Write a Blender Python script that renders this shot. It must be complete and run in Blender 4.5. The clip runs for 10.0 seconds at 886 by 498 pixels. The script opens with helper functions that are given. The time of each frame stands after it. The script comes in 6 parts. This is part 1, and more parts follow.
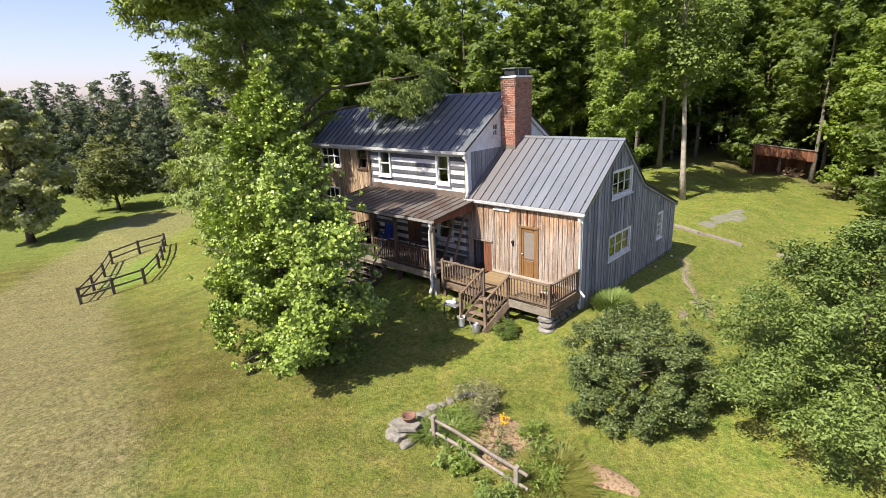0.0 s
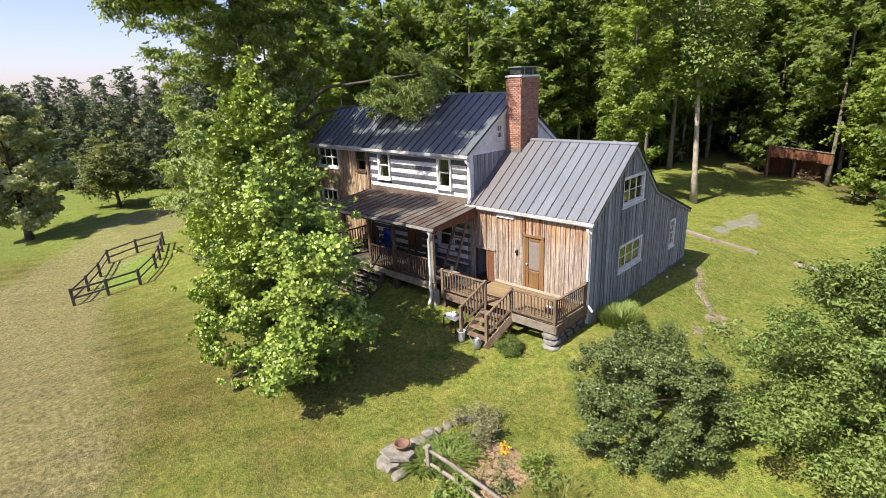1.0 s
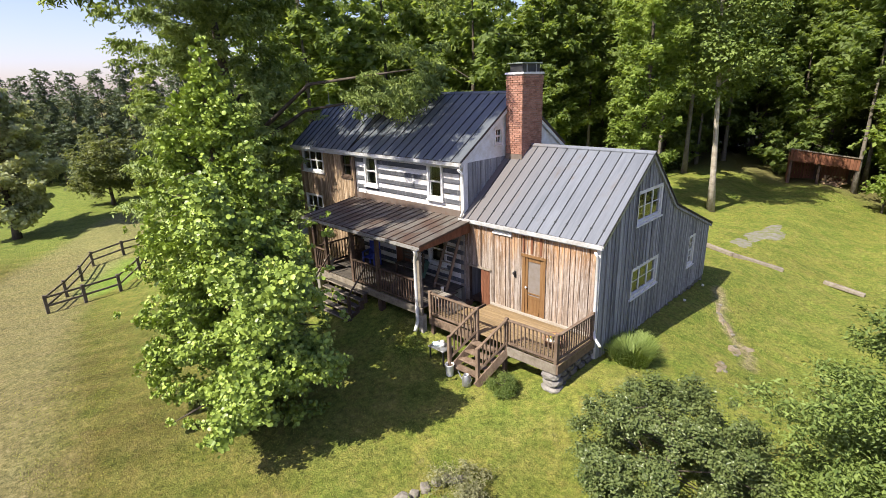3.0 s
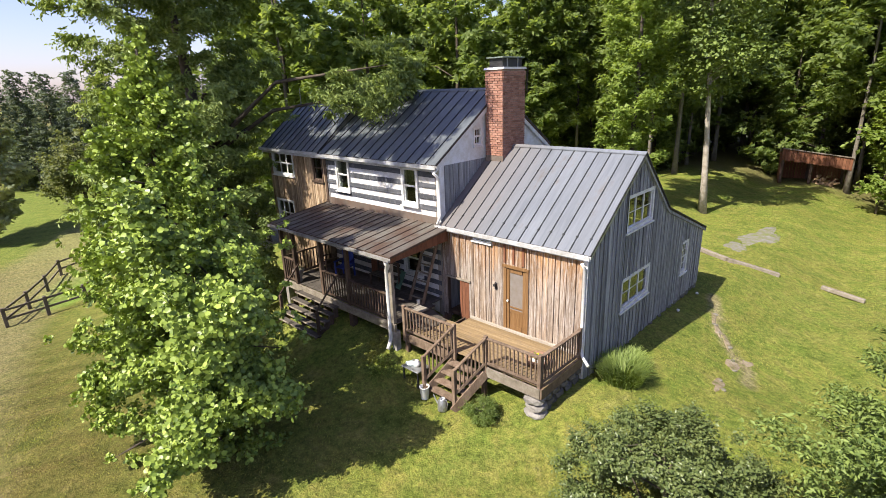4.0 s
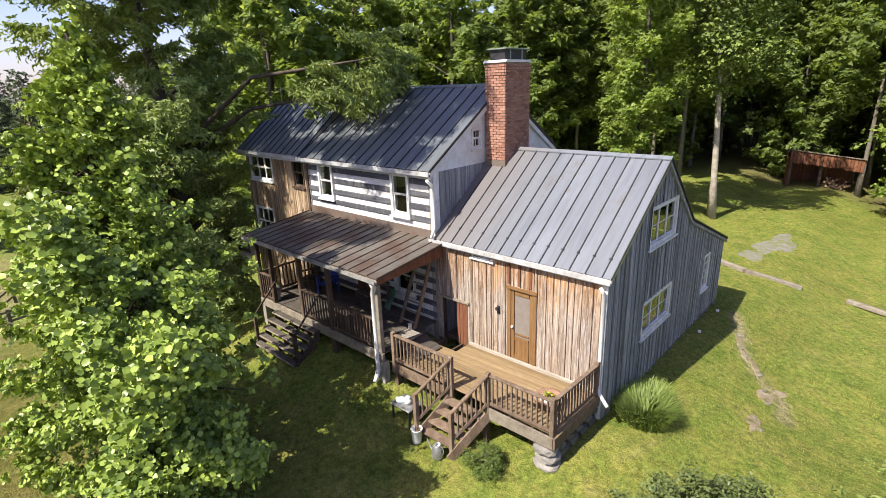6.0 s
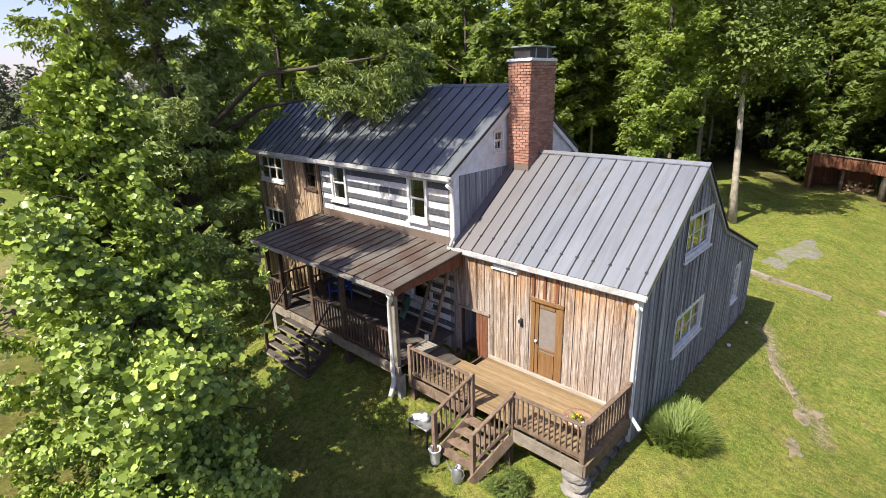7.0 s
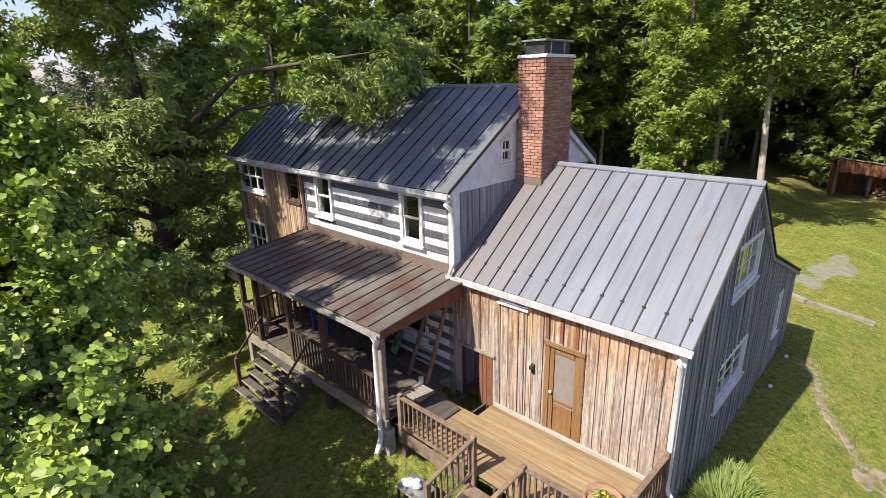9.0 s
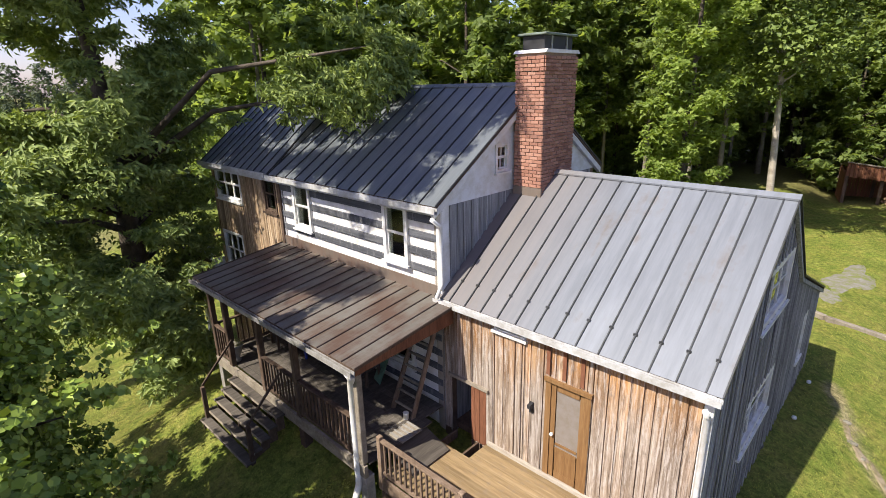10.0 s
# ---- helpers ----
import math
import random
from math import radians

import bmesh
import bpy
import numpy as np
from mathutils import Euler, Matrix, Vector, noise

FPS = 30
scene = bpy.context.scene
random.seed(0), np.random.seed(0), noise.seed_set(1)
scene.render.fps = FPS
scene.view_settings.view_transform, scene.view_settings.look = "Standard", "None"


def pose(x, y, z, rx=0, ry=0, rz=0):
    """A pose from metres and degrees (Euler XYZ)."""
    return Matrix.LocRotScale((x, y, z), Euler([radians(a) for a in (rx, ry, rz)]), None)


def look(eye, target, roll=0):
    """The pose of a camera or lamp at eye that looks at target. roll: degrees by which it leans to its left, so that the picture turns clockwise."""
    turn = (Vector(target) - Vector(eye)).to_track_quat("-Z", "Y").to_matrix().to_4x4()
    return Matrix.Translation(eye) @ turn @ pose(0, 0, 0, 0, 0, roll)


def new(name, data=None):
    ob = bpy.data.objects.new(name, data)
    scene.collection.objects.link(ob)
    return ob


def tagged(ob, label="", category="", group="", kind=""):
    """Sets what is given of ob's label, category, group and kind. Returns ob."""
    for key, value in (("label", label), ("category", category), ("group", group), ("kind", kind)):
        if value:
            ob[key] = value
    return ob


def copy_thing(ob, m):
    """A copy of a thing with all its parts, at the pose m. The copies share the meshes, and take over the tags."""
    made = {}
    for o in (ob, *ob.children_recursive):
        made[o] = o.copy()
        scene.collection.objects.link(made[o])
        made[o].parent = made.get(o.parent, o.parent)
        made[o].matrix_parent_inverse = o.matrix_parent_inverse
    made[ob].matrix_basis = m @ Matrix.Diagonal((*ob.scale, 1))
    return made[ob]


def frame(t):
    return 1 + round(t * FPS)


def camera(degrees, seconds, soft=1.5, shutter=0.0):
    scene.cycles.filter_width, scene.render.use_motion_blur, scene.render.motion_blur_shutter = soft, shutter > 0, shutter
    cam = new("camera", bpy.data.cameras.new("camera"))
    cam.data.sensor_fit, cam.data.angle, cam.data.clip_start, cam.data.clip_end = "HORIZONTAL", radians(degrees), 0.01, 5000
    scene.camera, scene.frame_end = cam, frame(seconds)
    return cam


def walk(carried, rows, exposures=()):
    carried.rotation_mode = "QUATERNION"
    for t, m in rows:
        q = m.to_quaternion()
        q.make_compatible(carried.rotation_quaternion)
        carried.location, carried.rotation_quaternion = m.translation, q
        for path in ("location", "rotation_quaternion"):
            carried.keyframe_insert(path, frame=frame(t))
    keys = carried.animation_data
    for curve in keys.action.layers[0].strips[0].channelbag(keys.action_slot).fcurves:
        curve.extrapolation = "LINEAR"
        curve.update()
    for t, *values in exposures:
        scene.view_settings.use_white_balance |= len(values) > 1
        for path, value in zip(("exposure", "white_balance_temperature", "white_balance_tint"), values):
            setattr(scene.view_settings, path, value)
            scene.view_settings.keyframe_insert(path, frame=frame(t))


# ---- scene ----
cam = camera(82.0, 10.0, 0.45)
# seconds, eye in metres, turn in degrees
ROWS = [
    (0.0, 8.157, -16.132, 8.291, 72.78, 2.59, 41.99),
    (0.5, 7.847, -15.621, 8.356, 72.54, 2.48, 42.14),
    (1.0, 7.534, -15.137, 8.423, 72.40, 2.25, 42.73),
    (1.5, 7.232, -14.681, 8.469, 72.35, 2.09, 43.43),
    (2.0, 6.938, -14.143, 8.466, 72.27, 1.99, 43.77),
    (2.5, 6.664, -13.586, 8.480, 72.10, 1.83, 43.90),
    (4.0, 5.809, -11.597, 8.281, 72.18, 2.02, 42.72),
    (4.5, 5.490, -11.009, 8.181, 72.23, 2.05, 41.92),
    (5.0, 5.176, -10.586, 8.158, 72.21, 2.06, 41.91),
    (6.5, 4.024, -9.971, 8.144, 72.06, 1.73, 42.41),
    (7.0, 3.642, -9.802, 8.202, 71.93, 1.55, 42.91),
    (7.5, 3.295, -9.540, 8.231, 71.89, 1.43, 43.11),
    (8.0, 2.955, -9.161, 8.205, 71.98, 1.42, 43.21),
    (8.5, 2.646, -8.670, 8.227, 71.86, 1.42, 43.38),
    (9.0, 2.278, -8.132, 8.209, 71.89, 1.37, 43.40),
    (9.5, 1.900, -7.576, 8.162, 72.07, 1.30, 43.40),
    (10.0, 1.512, -6.969, 8.124, 72.17, 1.31, 43.33),
]
walk(cam, [(t, pose(x, y, z, rx, ry, rz)) for t, x, y, z, rx, ry, rz in ROWS], [(0.0, 1.05), (2.5, 1.07), (8.5, 1.07), (10.0, 0.96)])

# ---------- world, sun, exposure ----------
SUN_TO = Vector((-0.152, -0.84, 1.0)).normalized()
world = bpy.data.worlds.new("sky")
scene.world = world
world.use_nodes = True
wn = world.node_tree
bg = wn.nodes["Background"]
sky = wn.nodes.new("ShaderNodeTexSky")
sky.sky_type = "NISHITA"
sky.sun_disc = False
sky.sun_elevation = math.asin(SUN_TO.z)
sky.sun_rotation = math.atan2(SUN_TO.x, SUN_TO.y)
sky.air_density, sky.dust_density, sky.ozone_density = 1.0, 1.0, 3.0
tint = wn.nodes.new("ShaderNodeMix")
tint.data_type, tint.blend_type = "RGBA", "MULTIPLY"
tint.inputs[0].default_value = 1.0
tint.inputs[7].default_value = (1.1, 0.92, 1.08, 1)
wn.links.new(sky.outputs[0], tint.inputs[6])
wn.links.new(tint.outputs[2], bg.inputs[0])
bg.inputs[1].default_value = 0.1
sun_data = bpy.data.lights.new("sun", "SUN")
sun_data.energy, sun_data.angle, sun_data.color = 4.85, radians(0.55), (1.0, 0.93, 0.82)
sun = new("sun", sun_data)
sun.matrix_world = look((0, 0, 60), Vector((0, 0, 60)) - SUN_TO)


# ---------- materials ----------
def material(name, rough=0.8, metal=0.0, spec=0.3):
    m = bpy.data.materials.new(name)
    m.use_nodes = True
    nt = m.node_tree
    b = nt.nodes["Principled BSDF"]
    b.inputs["Roughness"].default_value = rough
    b.inputs["Metallic"].default_value = metal
    b.inputs["Specular IOR Level"].default_value = spec
    return m, nt, b


def node(nt, kind, **values):
    n = nt.nodes.new(kind)
    for key, value in values.items():
        n.inputs[key].default_value = value
    return n


def world_coords(nt, scale=(1, 1, 1)):
    g = nt.nodes.new("ShaderNodeNewGeometry")
    mp = node(nt, "ShaderNodeMapping", Scale=scale)
    nt.links.new(g.outputs["Position"], mp.inputs[0])
    return mp.outputs[0]


def noise_tex(nt, vec, scale, detail=4.0, rough=0.6, distort=0.0):
    n = node(nt, "ShaderNodeTexNoise", Scale=scale, Detail=detail, Roughness=rough, Distortion=distort)
    nt.links.new(vec, n.inputs["Vector"])
    return n.outputs["Fac"]


def ramp(nt, fac, stops):
    r = nt.nodes.new("ShaderNodeValToRGB")
    el = r.color_ramp.elements
    while len(el) < len(stops):
        el.new(0.5)
    for e, (p, c) in zip(el, stops):
        e.position, e.color = p, (*c, 1)
    nt.links.new(fac, r.inputs[0])
    return r.outputs[0]


def mix(nt, fac, a, b, mode="MIX"):
    m = nt.nodes.new("ShaderNodeMix")
    m.data_type, m.blend_type = "RGBA", mode
    for value, socket in ((fac, m.inputs[0]), (a, m.inputs[6]), (b, m.inputs[7])):
        if isinstance(value, (int, float)):
            socket.default_value = value
        elif isinstance(value, tuple):
            socket.default_value = (*value, 1)
        else:
            nt.links.new(value, socket)
    return m.outputs[2]


def calc(nt, op, a, b=0.0, c=0.0, clamp=False):
    m = nt.nodes.new("ShaderNodeMath")
    m.operation, m.use_clamp = op, clamp
    for value, socket in zip((a, b, c), m.inputs):
        if isinstance(value, (int, float)):
            socket.default_value = value
        else:
            nt.links.new(value, socket)
    return m.outputs[0]


def bump(nt, b, height, strength=0.4, dist=0.02):
    n = node(nt, "ShaderNodeBump", Strength=strength, Distance=dist)
    nt.links.new(height, n.inputs["Height"])
    nt.links.new(n.outputs[0], b.inputs["Normal"])


def object_random(nt):
    return nt.nodes.new("ShaderNodeObjectInfo").outputs["Random"]


def island_random(nt):
    return nt.nodes.new("ShaderNodeNewGeometry").outputs["Random Per Island"]


def shifted(nt, vec, amount):
    """vec moved along z and y by a number that differs from piece to piece"""
    v = nt.nodes.new("ShaderNodeVectorMath")
    v.operation = "ADD"
    c = nt.nodes.new("ShaderNodeCombineXYZ")
    k = calc(nt, "MULTIPLY", amount, 37.0)
    for i in range(3):
        nt.links.new(k, c.inputs[i])
    nt.links.new(vec, v.inputs[0])
    nt.links.new(c.outputs[0], v.inputs[1])
    return v.outputs[0]


def wood(name, stops, grain=(14, 14, 0.9), rough=0.85, spread=0.5, blotch=None, bump_d=0.006, weather=None, hues=None, fine_mix=0.45, bleach=None):
    """weathered timber: grain along the z of the world mapping given, one tone per piece"""
    m, nt, b = material(name, rough, 0, 0.2)
    rnd = object_random(nt)
    v = shifted(nt, world_coords(nt, grain), rnd)
    g = noise_tex(nt, v, 1.0, 6, 0.65, 0.4)
    fine = noise_tex(nt, shifted(nt, world_coords(nt, tuple(6 * s for s in grain)), rnd), 1.0, 3, 0.6)
    col = ramp(nt, g, stops)
    col = mix(nt, fine_mix, col, ramp(nt, fine, [(0.25, (0.25, 0.23, 0.22)), (0.7, (1, 1, 1))]), "MULTIPLY")
    tone = calc(nt, "MULTIPLY_ADD", rnd, spread, 1.0 - spread / 2)
    tv = nt.nodes.new("ShaderNodeCombineColor")
    for i in range(3):
        nt.links.new(tone, tv.inputs[i])
    col = mix(nt, 1.0, col, tv.outputs[0], "MULTIPLY")
    if weather:
        z0, z1, tint = weather
        s = nt.nodes.new("ShaderNodeSeparateXYZ")
        nt.links.new(world_coords(nt), s.inputs[0])
        h = calc(nt, "DIVIDE", calc(nt, "SUBTRACT", s.outputs[2], z0), z1 - z0)
        wob = calc(nt, "MULTIPLY_ADD", noise_tex(nt, shifted(nt, world_coords(nt, (9, 9, 0.8)), rnd), 1.0, 5, 0.7), 1.8, -0.95)
        f = calc(nt, "ADD", h, wob, clamp=True)
        col = mix(nt, f, col, mix(nt, 1.0, col, tint, "MULTIPLY"))
    if hues:
        r2 = nt.nodes.new("ShaderNodeTexWhiteNoise")
        r2.noise_dimensions = "1D"
        nt.links.new(calc(nt, "MULTIPLY", rnd, 91.7), r2.inputs["W"])
        col = mix(nt, 1.0, col, ramp(nt, r2.outputs["Value"], hues), "MULTIPLY")
    if blotch:
        col = mix(nt, calc(nt, "MULTIPLY", ramp(nt, noise_tex(nt, world_coords(nt, (5, 5, 1.6)), 1.4, 5, 0.75), [(0.54, (0, 0, 0)), (0.66, (1, 1, 1))]), 0.7), col, blotch)
    if bleach:
        worn = ramp(nt, noise_tex(nt, shifted(nt, world_coords(nt, (16, 16, 1.5)), rnd), 1.0, 6, 0.8), [(0.5, (0, 0, 0)), (0.62, (1, 1, 1))])
        col = mix(nt, calc(nt, "MULTIPLY", worn, 0.62), col, bleach)
    nt.links.new(col, b.inputs["Base Color"])
    bump(nt, b, g, 0.6, bump_d)
    return m


def stony(name, stops, scale=3.0, rough=0.9, bump_d=0.02):
    m, nt, b = material(name, rough, 0, 0.2)
    v = shifted(nt, world_coords(nt), object_random(nt))
    n = noise_tex(nt, v, scale, 7, 0.7)
    n2 = noise_tex(nt, v, scale * 9, 3, 0.6)
    nt.links.new(mix(nt, 0.3, ramp(nt, n, stops), ramp(nt, n2, [(0.3, (0.3, 0.3, 0.3)), (0.7, (1, 1, 1))]), "MULTIPLY"), b.inputs["Base Color"])
    bump(nt, b, n2, 0.7, bump_d)
    return m


def paint(name, colour, rough=0.55, dirt=0.25, scale=2.5, metal=0.0):
    m, nt, b = material(name, rough, metal, 0.35)
    n = noise_tex(nt, world_coords(nt), scale, 7, 0.7)
    dirty = tuple(c * (1 - dirt) * k for c, k in zip(colour, (1, 0.95, 0.85)))
    nt.links.new(ramp(nt, n, [(0.35, dirty), (0.6, colour)]), b.inputs["Base Color"])
    nt.links.new(calc(nt, "MULTIPLY_ADD", n, 0.3, rough - 0.15), b.inputs["Roughness"])
    return m


def leafage(name, low, high, trans=0.35, gloss=0.55):
    """leaf: sun from behind shines through; a tone for each leaf"""
    m, nt, b = material(name, gloss, 0, 0.25)
    r = island_random(nt)
    patch = noise_tex(nt, world_coords(nt), 0.35, 3, 0.6)
    f = calc(nt, "ADD", calc(nt, "MULTIPLY", r, 0.65), calc(nt, "MULTIPLY_ADD", patch, 0.9, -0.28), clamp=True)
    col = ramp(nt, f, [(0.0, tuple(c * k for c, k in zip(low, (1.1, 1.0, 1.06)))), (1.0, tuple(c * k for c, k in zip(high, (1.12, 1.0, 1.08))))])
    nt.links.new(col, b.inputs["Base Color"])
    t = nt.nodes.new("ShaderNodeBsdfTranslucent")
    nt.links.new(mix(nt, 1.0, col, (1.5, 1.45, 0.7), "MULTIPLY"), t.inputs[0])
    mx = nt.nodes.new("ShaderNodeMixShader")
    mx.inputs[0].default_value = trans
    nt.links.new(b.outputs[0], mx.inputs[1])
    nt.links.new(t.outputs[0], mx.inputs[2])
    nt.links.new(mx.outputs[0], nt.nodes["Material Output"].inputs[0])
    return m


def roof_metal(name, base, rust, rust_at, rough=0.5, metal=0.35, wash=None):
    m, nt, b = material(name, rough, metal, 0.4)
    rnd = object_random(nt)
    w = world_coords(nt)
    n = noise_tex(nt, w, 0.8, 6, 0.65)
    streak = noise_tex(nt, shifted(nt, world_coords(nt, (7, 0.7, 0.7)), rnd), 1.0, 6, 0.7)
    col = ramp(nt, streak, [(0.25, tuple(0.78 * c for c in base)), (0.7, tuple(1.12 * c for c in base))])
    f = ramp(nt, calc(nt, "ADD", calc(nt, "MULTIPLY", n, 0.6), calc(nt, "MULTIPLY", streak, 0.4)), [(rust_at, (0, 0, 0)), (rust_at + 0.14, (1, 1, 1))])
    col = mix(nt, f, col, rust)
    if wash:                                 # rust brown run-off, strongest at x = wash[0]
        sx = nt.nodes.new("ShaderNodeSeparateXYZ")
        nt.links.new(w, sx.inputs[0])
        near = calc(nt, "SUBTRACT", 1.0, calc(nt, "DIVIDE", calc(nt, "SUBTRACT", sx.outputs[0], wash[0]), wash[1] - wash[0]), clamp=True)
        col = mix(nt, calc(nt, "MULTIPLY", near, calc(nt, "MULTIPLY_ADD", streak, 1.1, 0.1), clamp=True), col, wash[2])
    tone = calc(nt, "MULTIPLY_ADD", rnd, 0.16, 0.92)
    tv = nt.nodes.new("ShaderNodeCombineColor")
    for i in range(3):
        nt.links.new(tone, tv.inputs[i])
    nt.links.new(mix(nt, 1.0, col, tv.outputs[0], "MULTIPLY"), b.inputs["Base Color"])
    nt.links.new(calc(nt, "MULTIPLY_ADD", n, 0.35, rough - 0.15), b.inputs["Roughness"])
    bump(nt, b, n, 0.25, 0.03)
    return m


def brick_mat(name):
    m, nt, b = material(name, 0.9, 0, 0.15)
    r = object_random(nt)
    col = ramp(nt, r, [(0.0, (0.25, 0.125, 0.09)), (0.45, (0.35, 0.185, 0.135)), (0.85, (0.41, 0.235, 0.175)), (1.0, (0.24, 0.13, 0.1))])
    n = noise_tex(nt, world_coords(nt), 26, 4, 0.7)
    nt.links.new(mix(nt, 0.5, col, ramp(nt, n, [(0.3, (0.5, 0.45, 0.42)), (0.65, (1.1, 1.05, 1))]), "MULTIPLY"), b.inputs["Base Color"])
    bump(nt, b, n, 0.6, 0.006)
    return m


def glass_mat(name):
    m, nt, b = material(name, 0.03, 0, 0.5)
    b.inputs["Transmission Weight"].default_value = 1.0
    b.inputs["IOR"].default_value = 1.45
    b.inputs["Base Color"].default_value = (0.75, 0.8, 0.78, 1)
    return m


FOOTPATH = [(0.8, 9.4), (0.97, 8.83), (1.7, 6.8), (2.35, 5.86), (3.0, 5.4), (3.2, 4.3)]
TRACK = [(-1.5, -17.5), (-8.5, -14.9), (-24.0, -12.8), (-37.0, -9.8), (-44.0, -4.0), (-53.0, 4.0)]


def segment_distance(nt, X, Y, a, b):
    dx, dy = b[0] - a[0], b[1] - a[1]
    px, py = calc(nt, "SUBTRACT", X, a[0]), calc(nt, "SUBTRACT", Y, a[1])
    k = dx * dx + dy * dy
    u = calc(nt, "ADD", calc(nt, "MULTIPLY", px, dx / k), calc(nt, "MULTIPLY", py, dy / k), clamp=True)
    ex, ey = calc(nt, "MULTIPLY_ADD", u, -dx, px), calc(nt, "MULTIPLY_ADD", u, -dy, py)
    return calc(nt, "SQRT", calc(nt, "ADD", calc(nt, "MULTIPLY", ex, ex), calc(nt, "MULTIPLY", ey, ey)))


def ground_mat():
    m, nt, b = material("lawn", 0.95, 0, 0.1)
    w = world_coords(nt)
    s = nt.nodes.new("ShaderNodeSeparateXYZ")
    nt.links.new(w, s.inputs[0])
    X, Y = s.outputs[0], s.outputs[1]
    big = noise_tex(nt, w, 0.16, 5, 0.6, 0.6)
    mid = noise_tex(nt, w, 1.3, 8, 0.78)
    fine = noise_tex(nt, w, 6.0, 5, 0.8)
    blade = noise_tex(nt, w, 19.0, 3, 0.75)
    green = ramp(nt, mid, [(0.3, (0.098, 0.152, 0.025)), (0.46, (0.185, 0.232, 0.046)), (0.58, (0.248, 0.252, 0.062)), (0.72, (0.28, 0.27, 0.114))])
    dry = ramp(nt, mid, [(0.3, (0.068, 0.074, 0.017)), (0.46, (0.104, 0.098, 0.026)), (0.58, (0.132, 0.11, 0.036)), (0.74, (0.185, 0.146, 0.062))])
    # the open field to the west and south is drier than the yard by the house
    west = calc(nt, "DIVIDE", calc(nt, "SUBTRACT", calc(nt, "MULTIPLY", X, -1.0), -6.0), 14.0)
    south = calc(nt, "DIVIDE", calc(nt, "SUBTRACT", calc(nt, "MULTIPLY", Y, -1.0), 1.0), 9.0)
    far = calc(nt, "MULTIPLY", calc(nt, "MINIMUM", west, 1.0, clamp=True), calc(nt, "MINIMUM", south, 1.0, clamp=True))
    sth = calc(nt, "DIVIDE", calc(nt, "SUBTRACT", calc(nt, "MULTIPLY", Y, -1.0), 3.5), 6.0, clamp=True)
    f = calc(nt, "ADD", calc(nt, "MAXIMUM", calc(nt, "MULTIPLY", far, 0.75), calc(nt, "MULTIPLY", sth, 0.55)), calc(nt, "MULTIPLY_ADD", big, 1.5, -0.62), clamp=True)
    col = mix(nt, f, green, dry)
    clover = noise_tex(nt, w, 0.55, 6, 0.72, 0.8)
    col = mix(nt, 0.75, col, ramp(nt, clover, [(0.32, (0.7, 0.82, 0.77)), (0.5, (0.92, 0.94, 0.94)), (0.66, (1.06, 1.02, 1.0))]), "MULTIPLY")
    # lush grass beyond the track and inside the pen
    lush = calc(nt, "DIVIDE", calc(nt, "SUBTRACT", calc(nt, "MULTIPLY", X, -1.0), 44.0), 8.0, clamp=True)
    pu = calc(nt, "ADD", calc(nt, "MULTIPLY", calc(nt, "ADD", X, 35.7), 0.2), calc(nt, "MULTIPLY", calc(nt, "ADD", Y, 5.0), -0.08))
    pv = calc(nt, "ADD", calc(nt, "MULTIPLY", calc(nt, "ADD", X, 35.7), 0.18), calc(nt, "MULTIPLY", calc(nt, "ADD", Y, 5.0), 0.4))
    inside = calc(nt, "MULTIPLY", calc(nt, "SUBTRACT", 1.0, calc(nt, "ADD", calc(nt, "MULTIPLY", pu, pu), calc(nt, "MULTIPLY", pv, pv))), 3.0, clamp=True)
    col = mix(nt, calc(nt, "MULTIPLY", inside, 0.9), col, (0.15, 0.24, 0.04))
    col = mix(nt, calc(nt, "MULTIPLY", lush, 0.8), col, ramp(nt, mid, [(0.3, (0.1, 0.15, 0.03)), (0.7, (0.18, 0.22, 0.055))]))
    # mown track across the field
    far_off = None
    for p0, p1 in zip(TRACK, TRACK[1:]):
        d = segment_distance(nt, X, Y, p0, p1)
        far_off = d if far_off is None else calc(nt, "MINIMUM", far_off, d)
    wide = calc(nt, "ADD", calc(nt, "MULTIPLY", X, -0.05), calc(nt, "MULTIPLY_ADD", mid, 2.4, 0.1))
    track = calc(nt, "SUBTRACT", 1.0, calc(nt, "DIVIDE", calc(nt, "SUBTRACT", far_off, wide), 1.6), clamp=True)
    col = mix(nt, calc(nt, "MULTIPLY", track, 0.6), col, ramp(nt, fine, [(0.3, (0.15, 0.135, 0.065)), (0.7, (0.29, 0.255, 0.15))]))
    # bare soil of the old footpath beside the gable
    worn = None
    for p0, p1 in zip(FOOTPATH, FOOTPATH[1:]):
        d = segment_distance(nt, X, Y, p0, p1)
        worn = d if worn is None else calc(nt, "MINIMUM", worn, d)
    bare = calc(nt, "MULTIPLY", calc(nt, "SUBTRACT", calc(nt, "MULTIPLY_ADD", mid, 1.0, -0.17), worn), 3.6, clamp=True)
    col = mix(nt, calc(nt, "MULTIPLY", bare, 0.75), col, ramp(nt, fine, [(0.3, (0.2, 0.165, 0.1)), (0.7, (0.37, 0.31, 0.22))]))
    # mower lines
    wave = calc(nt, "SINE", calc(nt, "ADD", calc(nt, "MULTIPLY", calc(nt, "ADD", calc(nt, "MULTIPLY", X, 0.75), calc(nt, "MULTIPLY", Y, -0.66)), 4.2), calc(nt, "MULTIPLY", big, 9.0)))
    col = mix(nt, calc(nt, "MULTIPLY_ADD", wave, 0.06, 0.06), col, (0.32, 0.29, 0.1))
